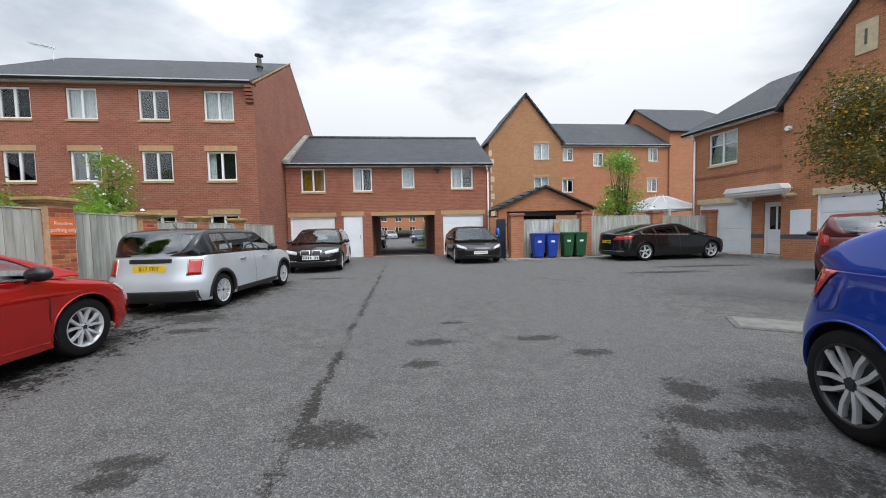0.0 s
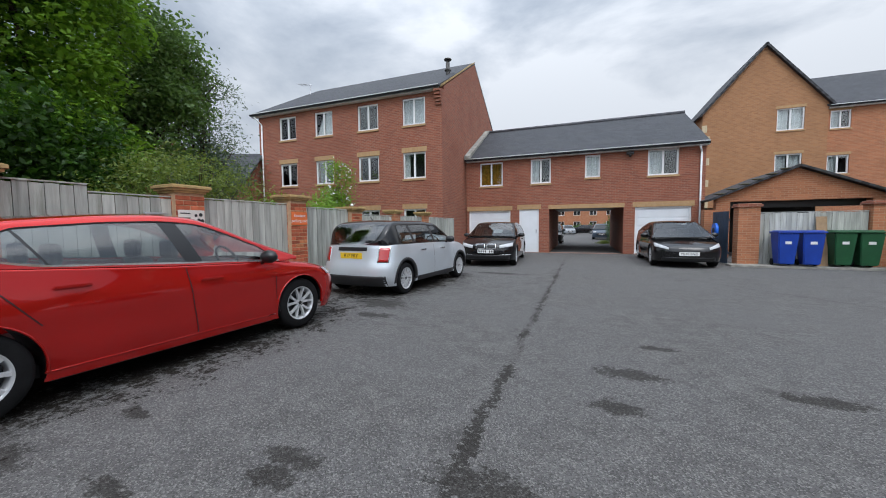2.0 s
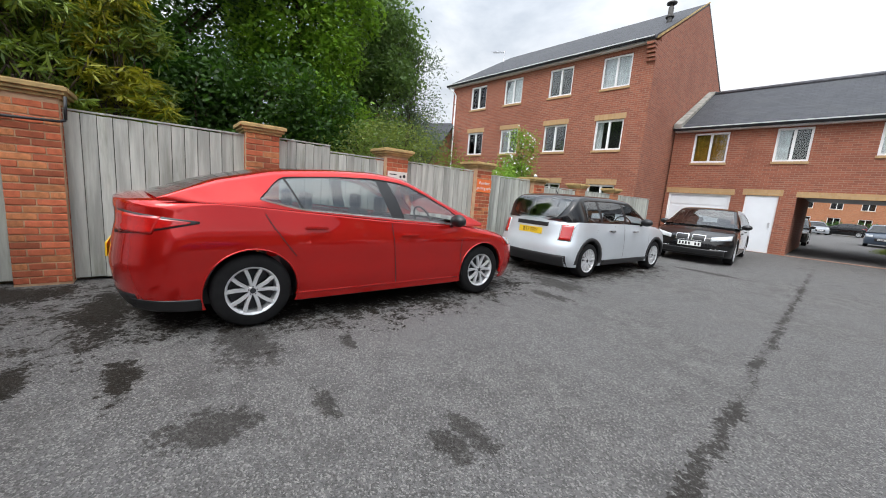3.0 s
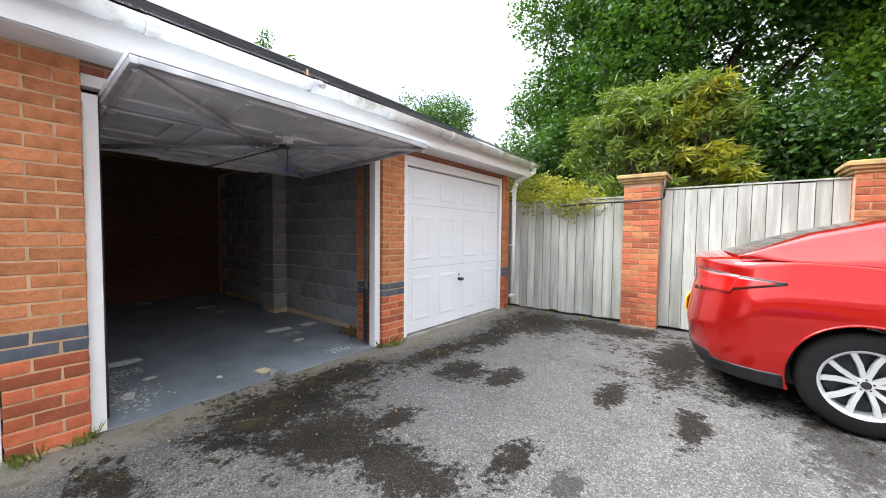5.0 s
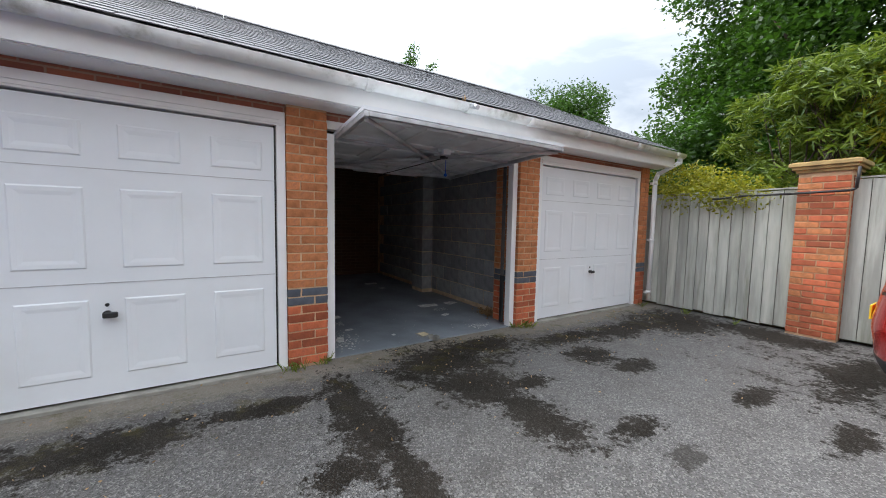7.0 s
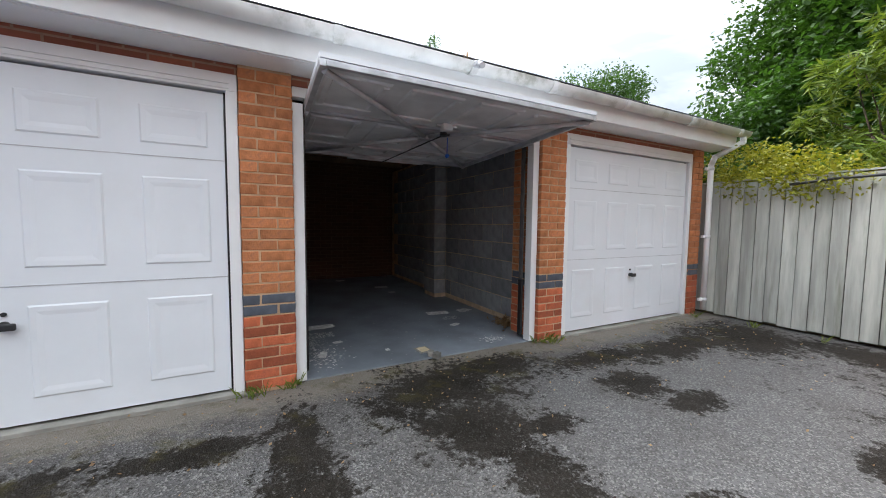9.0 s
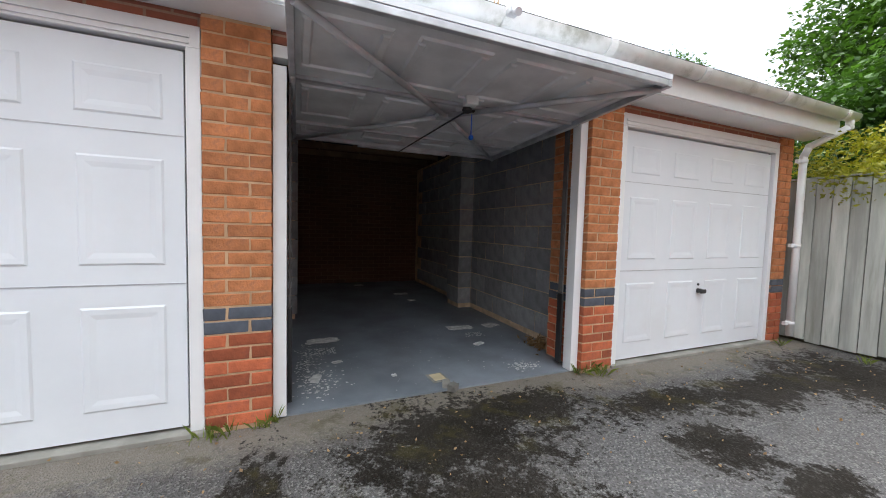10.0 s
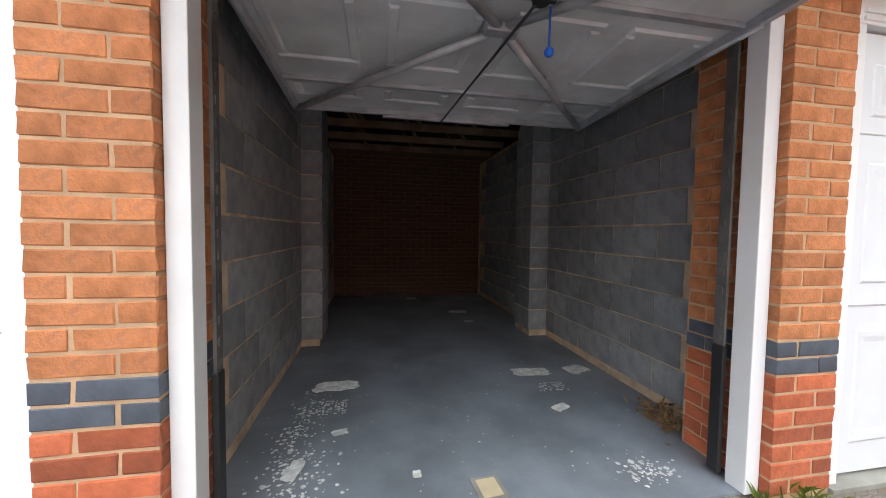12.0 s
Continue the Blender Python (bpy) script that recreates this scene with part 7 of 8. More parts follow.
    if "aerial" in opts:
        b = B()
        cyl(b, opts["aerial"], tuple(Vector(opts["aerial"]) + Vector((-0.1, 0, 0.1))), 0.012, 8, 0.005)
        part("aerial", b, M["dark_trim"], t)
    return t


def slope(x0, z0, x1, z1):
    return lambda a: z0 + (z1 - z0) * (abs(a) - x0) / (x1 - x0)


SIDE = ((0.15, 0.955), (0.3, 0.985), (0.5, 1.0), (0.68, 0.99), (0.85, 0.965), (1.1, 0.93))
SIDE_H = ((0.15, 0.96), (0.3, 0.99), (0.55, 1.0), (0.75, 0.985), (0.95, 0.955), (1.2, 0.92))


def saloon_red():
    c = Car(2.70, 0.90, 0.98, 1.795, 0.20,
            ((0.15, 0.1), (0.3, 0.02), (0.5, 0.0), (0.65, 0.05), (0.8, 0.22), (1.1, 0.45)),
            ((0.15, 0.12), (0.3, 0.04), (0.55, 0.0), (0.75, 0.03), (0.9, 0.06), (1.1, 0.04)),
            ((0.15, 0.945), (0.28, 0.965), (0.4, 0.985), (0.55, 0.985), (0.7, 1.0), (0.78, 0.99), (0.92, 0.955), (1.1, 0.91)),
            ((-2.33, 1.05), (-2.0, 1.08), (-1.6, 1.09), (-1.0, 1.07), (0.3, 0.97), (0.95, 0.965), (1.3, 0.92), (1.8, 0.83), (2.1, 0.74), (2.25, 0.66)),
            ((-1.98, 1.09), (-1.5, 1.255), (-1.0, 1.38), (-0.45, 1.43), (0.0, 1.445), (0.35, 1.415), (0.7, 1.27), (1.1, 1.06), (1.3, 0.95)),
            ((-1.98, 1.08), (-1.4, 1.06), (-1.0, 1.03), (0.0, 0.955), (0.8, 0.915), (1.3, 0.91)), tumble=0.42)
    opts = dict(chrome=True, handles=(-0.82, 0.2), seams=((0.06, -0.08),), lean=0.16, mirror=0.8, tip=0.34, kick=0.3, pane_top=0.99,
                rear_seam=[(-1.0, 0.62), (-1.06, 0.7), (-1.13, 0.8), (-1.2, 0.9), (-1.25, 0.99)],
                patches=(("side", "dark_trim", -2.25, -1.72, slope(2.25, 0.79, 1.72, 0.905), slope(2.25, 0.985, 1.72, 0.92), "tail_light_surround"),
                         ("side", "lens_clear", -2.17, -2.09, 0.845, 0.925, "reversing_lamp"),
                         ("side", "dark_trim", -2.28, -1.72, 0.2, 0.3, "bumper_valance"),
                         ("side", "lens_red", -2.22, -1.78, slope(2.22, 0.8, 1.78, 0.905), slope(2.22, 0.965, 1.78, 0.915), "tail_light"),
                         ("rear", "lens_red", 0.45, 0.8, 0.82, 0.95, "tail_light"),
                         ("front", "lens_clear", 0.5, 0.86, slope(0.5, 0.6, 0.86, 0.66), slope(0.5, 0.68, 0.86, 0.76), "headlight"),
                         ("front", "dark_trim", -0.45, 0.45, 0.36, 0.62, "grille"),
                         ("side", "red_paint", -1.0, 0.95, 0.262, 0.275, "side_crease"),
                         ("rear", "dark_trim", -0.7, 0.7, 0.22, 0.34, "rear_valance")),
                rear_plate=(0.62, ""), front_plate=(0.42, ""))
    return build_car(c, "glossy red four-door saloon car parked by the fence", pose(-3.83, 4.94, 0, 0, 0, 90), M["red_paint"], (0.322, 0.215, "twin", 5), ((-1.26, -0.96), (-0.94, -0.03), (0.13, 1.02)), (0.55, -0.75), opts)


def hatch_silver():
    c = Car(2.567, 0.70, 0.72, 1.727, 0.2,
            ((0.15, 0.08), (0.3, 0.02), (0.5, 0.0), (0.7, 0.04), (0.9, 0.18), (1.2, 0.4)),
            ((0.15, 0.1), (0.35, 0.0), (0.55, 0.02), (0.7, 0.08), (0.95, 0.13), (1.2, 0.2)),
            SIDE_H,
            ((-2.0, 0.98), (-1.6, 0.99), (0.5, 0.96), (1.0, 0.96), (1.5, 0.92), (1.85, 0.8), (1.98, 0.72)),
            ((-1.86, 0.98), (-1.74, 1.15), (-1.58, 1.36), (-1.3, 1.43), (-0.3, 1.44), (0.3, 1.4), (0.65, 1.2), (0.98, 0.96)),
            ((-1.86, 0.98), (0.0, 0.97), (0.98, 0.945)), tumble=0.34, plan=0.42)
    opts = dict(roof_mat="black_paint", handles=(-0.62, 0.28), seams=((-0.12, -0.02),), lip=0.06, lip_mat="black_plastic", lean=0.08, tip=0.06, kick=0.0, pane_top=0.97, mirror=0.52, handle_mat="chrome",
                glass="car_glass", mirror_mat="dark_trim",
                patches=(("rear", "chrome", 0.575, 0.765, 0.645, 0.935, "tail_light_bezel"),
                         ("rear", "lens_red", 0.59, 0.75, 0.66, 0.92, "tail_light"),
                         ("rear", "black_plastic", -0.75, 0.75, 0.2, 0.4, "rear_bumper_trim"),
                         ("rear", "dark_trim", -0.35, 0.35, 0.86, 0.93, "boot_handle"),
                         ("side", "black_plastic", -0.86, 0.86, 0.2, 0.3, "sill_trim"),
                         ("front", "lens_clear", 0.48, 0.74, 0.62, 0.82, "headlight"),
                         ("front", "dark_trim", -0.4, 0.4, 0.4, 0.7, "grille")),
                rear_plate=(0.77, "B17 FRY"), wiper=(-1.88, 0.02, 1.02, -1.86, 0.34, 1.07), aerial=(-1.2, 0, 1.42))
    return build_car(c, "pale silver hatchback with black roof, parked by fence", pose(-3.76, 10.2, 0, 0, 0, 89), M["silver_paint"], (0.305, 0.21, "twin", 8), ((-1.42, -1.0), (-0.92, -0.14), (-0.05, 0.68)), (0.34, -1.55), opts)


def estate_black():
    c = Car(2.97, 0.85, 1.08, 1.86, 0.2,
            ((0.15, 0.1), (0.3, 0.02), (0.5, 0.0), (0.7, 0.04), (0.85, 0.2), (1.1, 0.4)),
            ((0.15, 0.1), (0.35, 0.0), (0.6, 0.03), (0.95, 0.1), (1.2, 0.2)),
            SIDE,
            ((-2.56, 0.98), (-2.2, 1.0), (0.5, 0.96), (1.1, 0.97), (1.7, 0.9), (2.1, 0.8), (2.34, 0.68)),
            ((-2.4, 0.99), (-2.25, 1.2), (-2.0, 1.38), (-1.0, 1.46), (-0.1, 1.47), (0.35, 1.43), (0.8, 1.2), (1.35, 0.96)),
            ((-2.4, 0.99), (0.0, 0.95), (1.35, 0.93)), tumble=0.38)
    opts = dict(chrome=True, handles=(-0.7, 0.35), seams=((0.05, -0.02), (-1.0, -0.1)), glass="car_glass", lean=0.1, mirror_mat="black_paint",
                patches=(("front", "lens_clear", 0.44, 0.84, slope(0.44, 0.6, 0.84, 0.66), slope(0.44, 0.7, 0.84, 0.78), "headlight"),
                         ("front", "chrome", 0.03, 0.33, 0.585, 0.745, "grille_surround"),
                         ("front", "dark_trim", 0.05, 0.31, 0.6, 0.73, "grille"),
                         ("front", "dark_trim", -0.75, 0.75, 0.24, 0.38, "lower_grille"),
                         ("front", "chrome", 0.45, 0.8, 0.385, 0.4, "bumper_strip")),
                front_plate=(0.5, ""))
    return build_car(c, "black estate car facing the yard before the garage", pose(-3.35, 16.25, 0, 0, 0, -82), M["black_paint"], (0.33, 0.235, "twin", 5), ((-1.95, -1.1), (-1.04, 0.0), (0.1, 0.85)), (0.4, -2.02), opts)


def saloon_electric():
    c = Car(2.875, 0.84, 0.98, 1.85, 0.19,
            ((0.15, 0.08), (0.3, 0.01), (0.5, 0.0), (0.65, 0.06), (0.8, 0.25), (1.1, 0.5)),
            ((0.15, 0.1), (0.35, 0.0), (0.6, 0.03), (0.9, 0.06), (1.1, 0.1)),
            SIDE,
            ((-2.42, 1.03), (-1.8, 1.06), (0.3, 0.95), (1.0, 0.95), (1.5, 0.87), (2.0, 0.74), (2.28, 0.62)),
            ((-2.0, 1.06), (-1.3, 1.3), (-0.4, 1.435), (0.0, 1.44), (0.4, 1.4), (0.9, 1.18), (1.45, 0.9)),
            ((-2.0, 1.05), (-1.0, 1.0), (0.5, 0.93), (1.45, 0.87)), tumble=0.42)
    opts = dict(glass="car_glass", seams=((0.0, -0.02),), mirror_mat="black_paint",
                patches=(("front", "lens_clear", 0.52, 0.86, slope(0.52, 0.55, 0.86, 0.64), slope(0.52, 0.62, 0.86, 0.76), "headlight"),
                         ("front", "dark_trim", -0.7, 0.7, 0.22, 0.32, "lower_grille")),
                front_plate=(0.43, "ML69 BND"))
    return build_car(c, "black electric saloon parked before a garage door", pose(2.62, 17.95, 0, 0, 0, -86), M["black_paint"], (0.335, 0.235, "plain", 10), ((-1.35, -0.98), (-0.93, -0.04), (0.06, 1.0)), (0.42, -0.7), opts)


def coupe_black():
    c = Car(2.82, 0.87, 1.04, 1.85, 0.2,
            ((0.15, 0.1), (0.3, 0.02), (0.5, 0.0), (0.7, 0.05), (0.85, 0.2), (1.1, 0.4)),
            ((0.15, 0.1), (0.35, 0.0), (0.6, 0.03), (0.9, 0.05), (1.1, 0.04)),
            SIDE,
            ((-2.45, 1.0), (-2.0, 1.02), (0.3, 0.94), (1.0, 0.96), (1.6, 0.88), (2.1, 0.76), (2.28, 0.66)),
            ((-2.2, 1.02), (-1.5, 1.2), (-0.8, 1.34), (-0.1, 1.39), (0.3, 1.365), (0.8, 1.15), (1.25, 0.95)),
            ((-2.2, 1.01), (-1.2, 0.98), (0.0, 0.94), (1.25, 0.92)), tumble=0.42)
    opts = dict(chrome=True, glass="dark_glass", seams=((0.05, -0.02), (-0.9, -0.1)), handles=(-0.7, 0.3), mirror_mat="black_paint",
                patches=(("rear", "lens_red", 0.4, 0.88, slope(0.4, 0.78, 0.88, 0.8), slope(0.4, 0.86, 0.88, 0.93), "tail_light"),
                         ("side", "lens_red", -2.35, -2.15, 0.8, 0.92, "tail_light"),
                         ("rear", "chrome", -0.8, 0.8, 0.36, 0.375, "bumper_strip"),
                         ("rear", "dark_trim", -0.75, 0.75, 0.2, 0.33, "rear_valance")),
                rear_plate=(0.72, ""))
    return build_car(c, "black fastback car parked by the garden fence", pose(10.2, 16.35, 0, 0, 0, 7), M["black_paint"], (0.335, 0.245, "blade", 5), ((-1.55, -0.97), (-0.92, -0.02), (0.08, 0.8)), (0.4, -0.85), opts)


def hatch_shape(raked=False):
    return Car(2.51, 0.80, 0.68, 1.74, 0.2,
               ((0.15, 0.08), (0.3, 0.02), (0.5, 0.0), (0.7, 0.05), (0.9, 0.22), (1.2, 0.4)),
               ((0.15, 0.12), (0.35, 0.01), (0.55, 0.0), (0.75, 0.05), (0.95, 0.1), (1.2, 0.2)),
               SIDE_H,
               ((-1.93, 1.0), (-1.5, 1.03), (0.3, 0.97), (1.0, 0.98), (1.5, 0.9), (1.9, 0.76), (2.05, 0.66)),
               ((-1.83, 0.99), (-1.6, 1.07), (-1.3, 1.22), (-0.95, 1.35), (-0.5, 1.43), (-0.1, 1.45), (0.3, 1.42), (0.75, 1.21), (1.25, 0.96)) if raked else
               ((-1.83, 1.0), (-1.65, 1.2), (-1.4, 1.4), (-0.9, 1.46), (-0.1, 1.49), (0.3, 1.45), (0.75, 1.22), (1.25, 0.96)),
               ((-1.83, 1.0), (-0.8, 1.01), (0.3, 0.96), (1.25, 0.94)), tumble=0.34, plan=0.55)


def hatch_blue():
    opts = dict(handles=(-0.1,), seams=((-0.3, -0.05),), lean=0.15, mirror=0.75,
                patches=(("rear", "lens_red", 0.58, 0.82, 0.8, 1.0, "tail_light"),
                         ("side", "lens_red", -1.8, -1.5, slope(1.8, 0.82, 1.5, 0.93), slope(1.8, 1.0, 1.5, 0.965), "tail_light"),
                         ("rear", "dark_trim", -0.7, 0.7, 0.2, 0.34, "rear_valance")),
                rear_plate=(0.8, ""), wiper=(-1.7, 0.02, 1.08, -1.62, 0.3, 1.12))
    t = build_car(hatch_shape(True), "deep blue hatchback with dark alloy wheels", pose(BLUE[0], BLUE[1], 0, 0, 0, BLUE[2]), M["blue_paint"], (0.325, 0.24, "dark_twin", 5), ((-1.05, -0.3), (-0.2, 0.72)), (0.4, -0.95), opts)
    b = B()
    c = hatch_shape(True)
    for s in (-1, 1):
        for k in range(28):
            a0, a1 = 2 * math.pi * k / 28, 2 * math.pi * (k + 1) / 28
            q = []
            for a in (a0, a1):
                for rr in (0.083, 0.088):
                    x, z = -1.42 + rr * math.cos(a), 0.82 + rr * math.sin(a)
                    q.append(b.verts.new((x, (c.hw(x, z) + 0.0015) * s, z)))
            b.faces.new((q[0], q[1], q[3], q[2]))
    part("fuel_flap_line", b, M["dark_trim"], t)


BLUE = (3.92, 2.83, -103)


def hatch_maroon():
    opts = dict(handles=(-0.1,), seams=((-0.3, -0.05),), lean=0.15, mirror=0.75,
                patches=(("rear", "dark_trim", -0.72, 0.72, 0.2, 0.5, "bumper_trim"), ("rear", "lens_red", 0.66, 0.82, 0.8, 1.15, "tail_light")),
                wiper=(-1.72, 0.02, 1.06, -1.7, 0.34, 1.12))
    t = build_car(hatch_shape(), "dark red hatchback parked before the house", pose(10.85, 9.95, 0, 0, 0, 41), M["maroon_paint"], (0.3, 0.2, "plain", 7), ((-1.15, -0.3), (-0.2, 0.72)), (0.4, -1.38), opts)
    b = B()
    c = hatch_shape()
    cyl(b, (c.front_x(0, 0.9, True) - 0.012, 0, 0.9), (c.front_x(0, 0.9, True) + 0.01, 0, 0.9), 0.05, 18)
    part("badge", b, M["chrome"], t)


saloon_red()
hatch_silver()
estate_black()
saloon_electric()
coupe_black()
hatch_blue()
hatch_maroon()


def far_car(m, paint_key, label):
    opts = dict(glass="dark_glass", patches=(("front", "lens_clear", 0.5, 0.8, 0.66, 0.8, "headlight"), ("front", "dark_trim", -0.4, 0.4, 0.4, 0.6, "grille"), ("rear", "lens_red", 0.6, 0.82, 0.75, 0.98, "tail_light")), front_plate=(0.5, ""))
    build_car(hatch_shape(), label, m, M[paint_key], (0.31, 0.21, "plain", 7), ((-1.15, -0.3), (-0.2, 0.72)), (0.4, -1.38), opts)


far_car(FAR @ pose(-2.65, 20.4, 0, 0, 0, -93), "navy_paint", "dark grey-blue car parked beyond the archway")
far_car(FAR @ pose(-6.75, 10.8, 0, 0, 0, -90), "black_paint", "black car parked just beyond the archway")
far_car(FAR @ pose(-6.6, 42.0, 0, 0, 0, -75), "grey_paint", "silver-grey car far beyond the archway")
far_car(FAR @ pose(-4.2, 44.5, 0, 0, 0, 172), "black_paint", "black car far beyond the archway")


# ---------- trees and plants ----------
def leaves_mesh(name, centres, size, mat, rng, droop=0.3, narrow=0.5, flat=0.0):
    """Many small folded leaves at the given places."""
    n = len(centres)
    c = np.asarray(centres, float)
    d = rng.normal(size=(n, 3))
    d[:, 2] = d[:, 2] * 0.6 - droop
    d /= np.linalg.norm(d, axis=1)[:, None]
    r = rng.normal(size=(n, 3))
    r[:, 2] += flat * 2
    s = np.cross(d, r)
    s /= np.linalg.norm(s, axis=1)[:, None]
    up = np.cross(s, d)
    L = size * rng.uniform(0.6, 1.25, n)[:, None]
    w = L * narrow * 0.5
    v = np.stack([c, c + d * L * 0.5 + s * w + up * w * 0.35, c + d * L, c + d * L * 0.5 - s * w + up * w * 0.35], 1).reshape(-1, 3)
    me = bpy.data.meshes.new(name)
    me.vertices.add(4 * n)
    me.vertices.foreach_set("co", v.ravel())
    idx = np.arange(4 * n).reshape(n, 4)
    tri = np.concatenate([idx[:, [0, 1, 2]], idx[:, [0, 2, 3]]], 1).reshape(-1, 3)
    me.loops.add(tri.size)
    me.loops.foreach_set("vertex_index", tri.ravel())
    me.polygons.add(len(tri))
    me.polygons.foreach_set("loop_start", np.arange(0, tri.size, 3))
    me.polygons.foreach_set("loop_total", np.full(len(tri), 3))
    me.update()
    me.validate()
    me.materials.append(mat)
    return me


def limbs_into(bm, base, tops, r0, rng, kink=0.25):
    """Tapered, slightly bent limbs from a base to each of the tops."""
    for top in tops:
        p, q = Vector(base), Vector(top)
        n = 5
        prev, pr = p, r0
        for i in range(1, n + 1):
            k = i / n
            cur = p.lerp(q, k) + Vector(rng.normal(size=3)) * kink * (1 - k) * 0.3
            rr = r0 * (1 - 0.8 * k)
            cyl(bm, prev, cur, pr, 7, rr)
            prev, pr = cur, rr


def clumps(rng, blobs, n, shell=0.55, lump=0.16, per=40):
    """Leaf places: clusters spread over the skin of uneven blobs (x, y, z, rx, ry, rz)."""
    vol = np.array([b[3] * b[4] + b[4] * b[5] + b[3] * b[5] for b in blobs])
    cnt = (n * vol / vol.sum()).astype(int)
    out = []
    for b, k in zip(blobs, cnt):
        m = max(4, k // per)
        d = rng.normal(size=(m, 3))
        d /= np.linalg.norm(d, axis=1)[:, None]
        rad = shell + (1.08 - shell) * rng.uniform(0, 1, m) ** 0.45
        cc = d * rad[:, None]
        pick = rng.integers(0, m, k)
        p = cc[pick] * np.array(b[3:6]) + rng.normal(size=(k, 3)) * lump + np.array(b[:3])
        out.append(p)
    return np.concatenate(out)


def tree(name, label, x, y, trunk_h, trunk_r, blobs, n, size, mat, seed, limbs=6, narrow=0.5, droop=0.3, lump=0.16, stems=1, category="tree", z0=0.0, shell=0.55, extra=None, per=40, flat=0.0):
    rng = np.random.default_rng(seed)
    t = thing(name, label, category, pose(x, y, z0))
    bm = B()
    tips = []
    for s in range(stems):
        ang = 2 * math.pi * s / max(1, stems)
        bx, by = (0.0, 0.0) if stems == 1 else (0.15 * math.cos(ang), 0.15 * math.sin(ang))
        lean = rng.normal(size=2) * 0.12
        top = (bx + lean[0], by + lean[1], trunk_h)
        prev, pr = Vector((bx, by, -0.1)), trunk_r
        for i in range(1, 5):
            cur = Vector((bx, by, 0)).lerp(Vector(top), i / 4) + Vector((rng.normal() * 0.03, rng.normal() * 0.03, 0))
            cyl(bm, prev, cur, pr, 9, trunk_r * (1 - 0.12 * i))
            prev, pr = cur, trunk_r * (1 - 0.12 * i)
        pick = [blobs[i] for i in rng.integers(0, len(blobs), limbs)]
        limbs_into(bm, prev, [(b[0] + rng.normal() * b[3] * 0.4, b[1] + rng.normal() * b[4] * 0.4, b[2] + b[5] * rng.uniform(-0.2, 0.7)) for b in pick], trunk_r * 0.5, rng)
    part("trunk", bm, M["bark"], t)
    pts = clumps(rng, blobs, n, shell, lump, per)
    pts = pts[pts[:, 2] > 0.08]
    cr = new("crown", leaves_mesh("crown", pts, size, M[mat], rng, droop, narrow, flat))
    cr.parent = t
    if extra:
        emat, frac, esize, lo = extra
        q = pts[rng.uniform(size=len(pts)) < frac]
        q = q[q[:, 2] > lo] + rng.normal(size=(len(q[q[:, 2] > lo]), 3)) * 0.05
        o = new("blossom", leaves_mesh("blossom", q, esize, M[emat], rng, 0, 0.8))
        o.parent = t
    return t


def blob_pile(rng, cx, cy, z0, z1, rx, ry, n, r=(0.7, 1.2), top=0.5):
    out = []
    for i in range(n):
        k = rng.uniform()
        z = z0 + (z1 - z0) * k
        w = 1 - (1 - top) * k ** 1.5
        a = rng.uniform(0, 2 * math.pi)
        q = math.sqrt(rng.uniform())
        rr = rng.uniform(*r)
        out.append((cx + rx * w * q * math.cos(a), cy + ry * w * q * math.sin(a), z, rr, rr, rr * 0.8))
    return out


rg = np.random.default_rng(5)
tree("tree", "large dense hornbeam behind the fence", -9.3, 1.9, 2.2, 0.2, blob_pile(rg, 0, 0, 1.5, 9.6, 1.5, 3.9, 100, (0.7, 1.3), 0.75), 200000, 0.115, "leaf_dark", 11, 10, lump=0.12, narrow=0.62, shell=0.35, per=22, flat=1.0, droop=0.15)
# the hornbeam's sky-lit flank: its brightness is put into the leaf colour
tree("tree", "hornbeam's outer limbs behind the fence, lit flank put into brighter leaves", -8.7, 5.5, 2.4, 0.1, blob_pile(rg, 0, 0.1, 2.7, 9.0, 0.8, 1.0, 26, (0.6, 0.95), 0.8), 36000, 0.125, "leaf_bright", 12, 4, lump=0.13, narrow=0.62, per=22, flat=1.0, droop=0.15)
tree("tree", "tall open-crowned dark green tree behind the fence", -10.4, 7.9, 2.6, 0.12, blob_pile(rg, 0, 0, 2.9, 7.2, 1.2, 1.5, 26, (0.45, 0.75), 0.6), 24000, 0.12, "leaf_mid", 13, 12, lump=0.2, stems=3, narrow=0.6)
tree("tree", "feathery silver-leaved willow behind the fence", -10.3, 9.6, 2.4, 0.08, blob_pile(rg, 0, 0, 2.3, 5.6, 0.8, 1.0, 20, (0.4, 0.7), 0.45), 15000, 0.11, "leaf_willow", 14, 14, lump=0.22, stems=3, narrow=0.3)
tree("bamboo_clump", "yellow-green bamboo clump leaning over the fence", -6.25, 1.75, 1.6, 0.03, blob_pile(rg, 0, 0.15, 1.45, 3.55, 0.6, 1.6, 75, (0.12, 0.34), 0.5), 21000, 0.16, "leaf_bamboo", 15, 10, narrow=0.17, droop=0.45, lump=0.022, per=9, stems=9, category="bamboo")
tree("bamboo_clump", "yellow young bamboo shoots above the fence", -6.05, 2.6, 1.7, 0.025, blob_pile(rg, 0, 0, 2.0, 3.45, 0.3, 0.42, 18, (0.1, 0.26), 0.6), 3600, 0.16, "leaf_gold", 35, 5, narrow=0.17, droop=0.4, lump=0.022, stems=4, category="bamboo", per=9)
tree("hedge", "dark overgrown hedge low behind the fence", -8.0, 3.6, 1.0, 0.08, blob_pile(rg, 0, 0, 1.0, 3.3, 0.6, 2.6, 34, (0.5, 0.8), 0.9), 36000, 0.11, "leaf_dark", 28, 8, lump=0.15, stems=3, category="hedge", narrow=0.6)
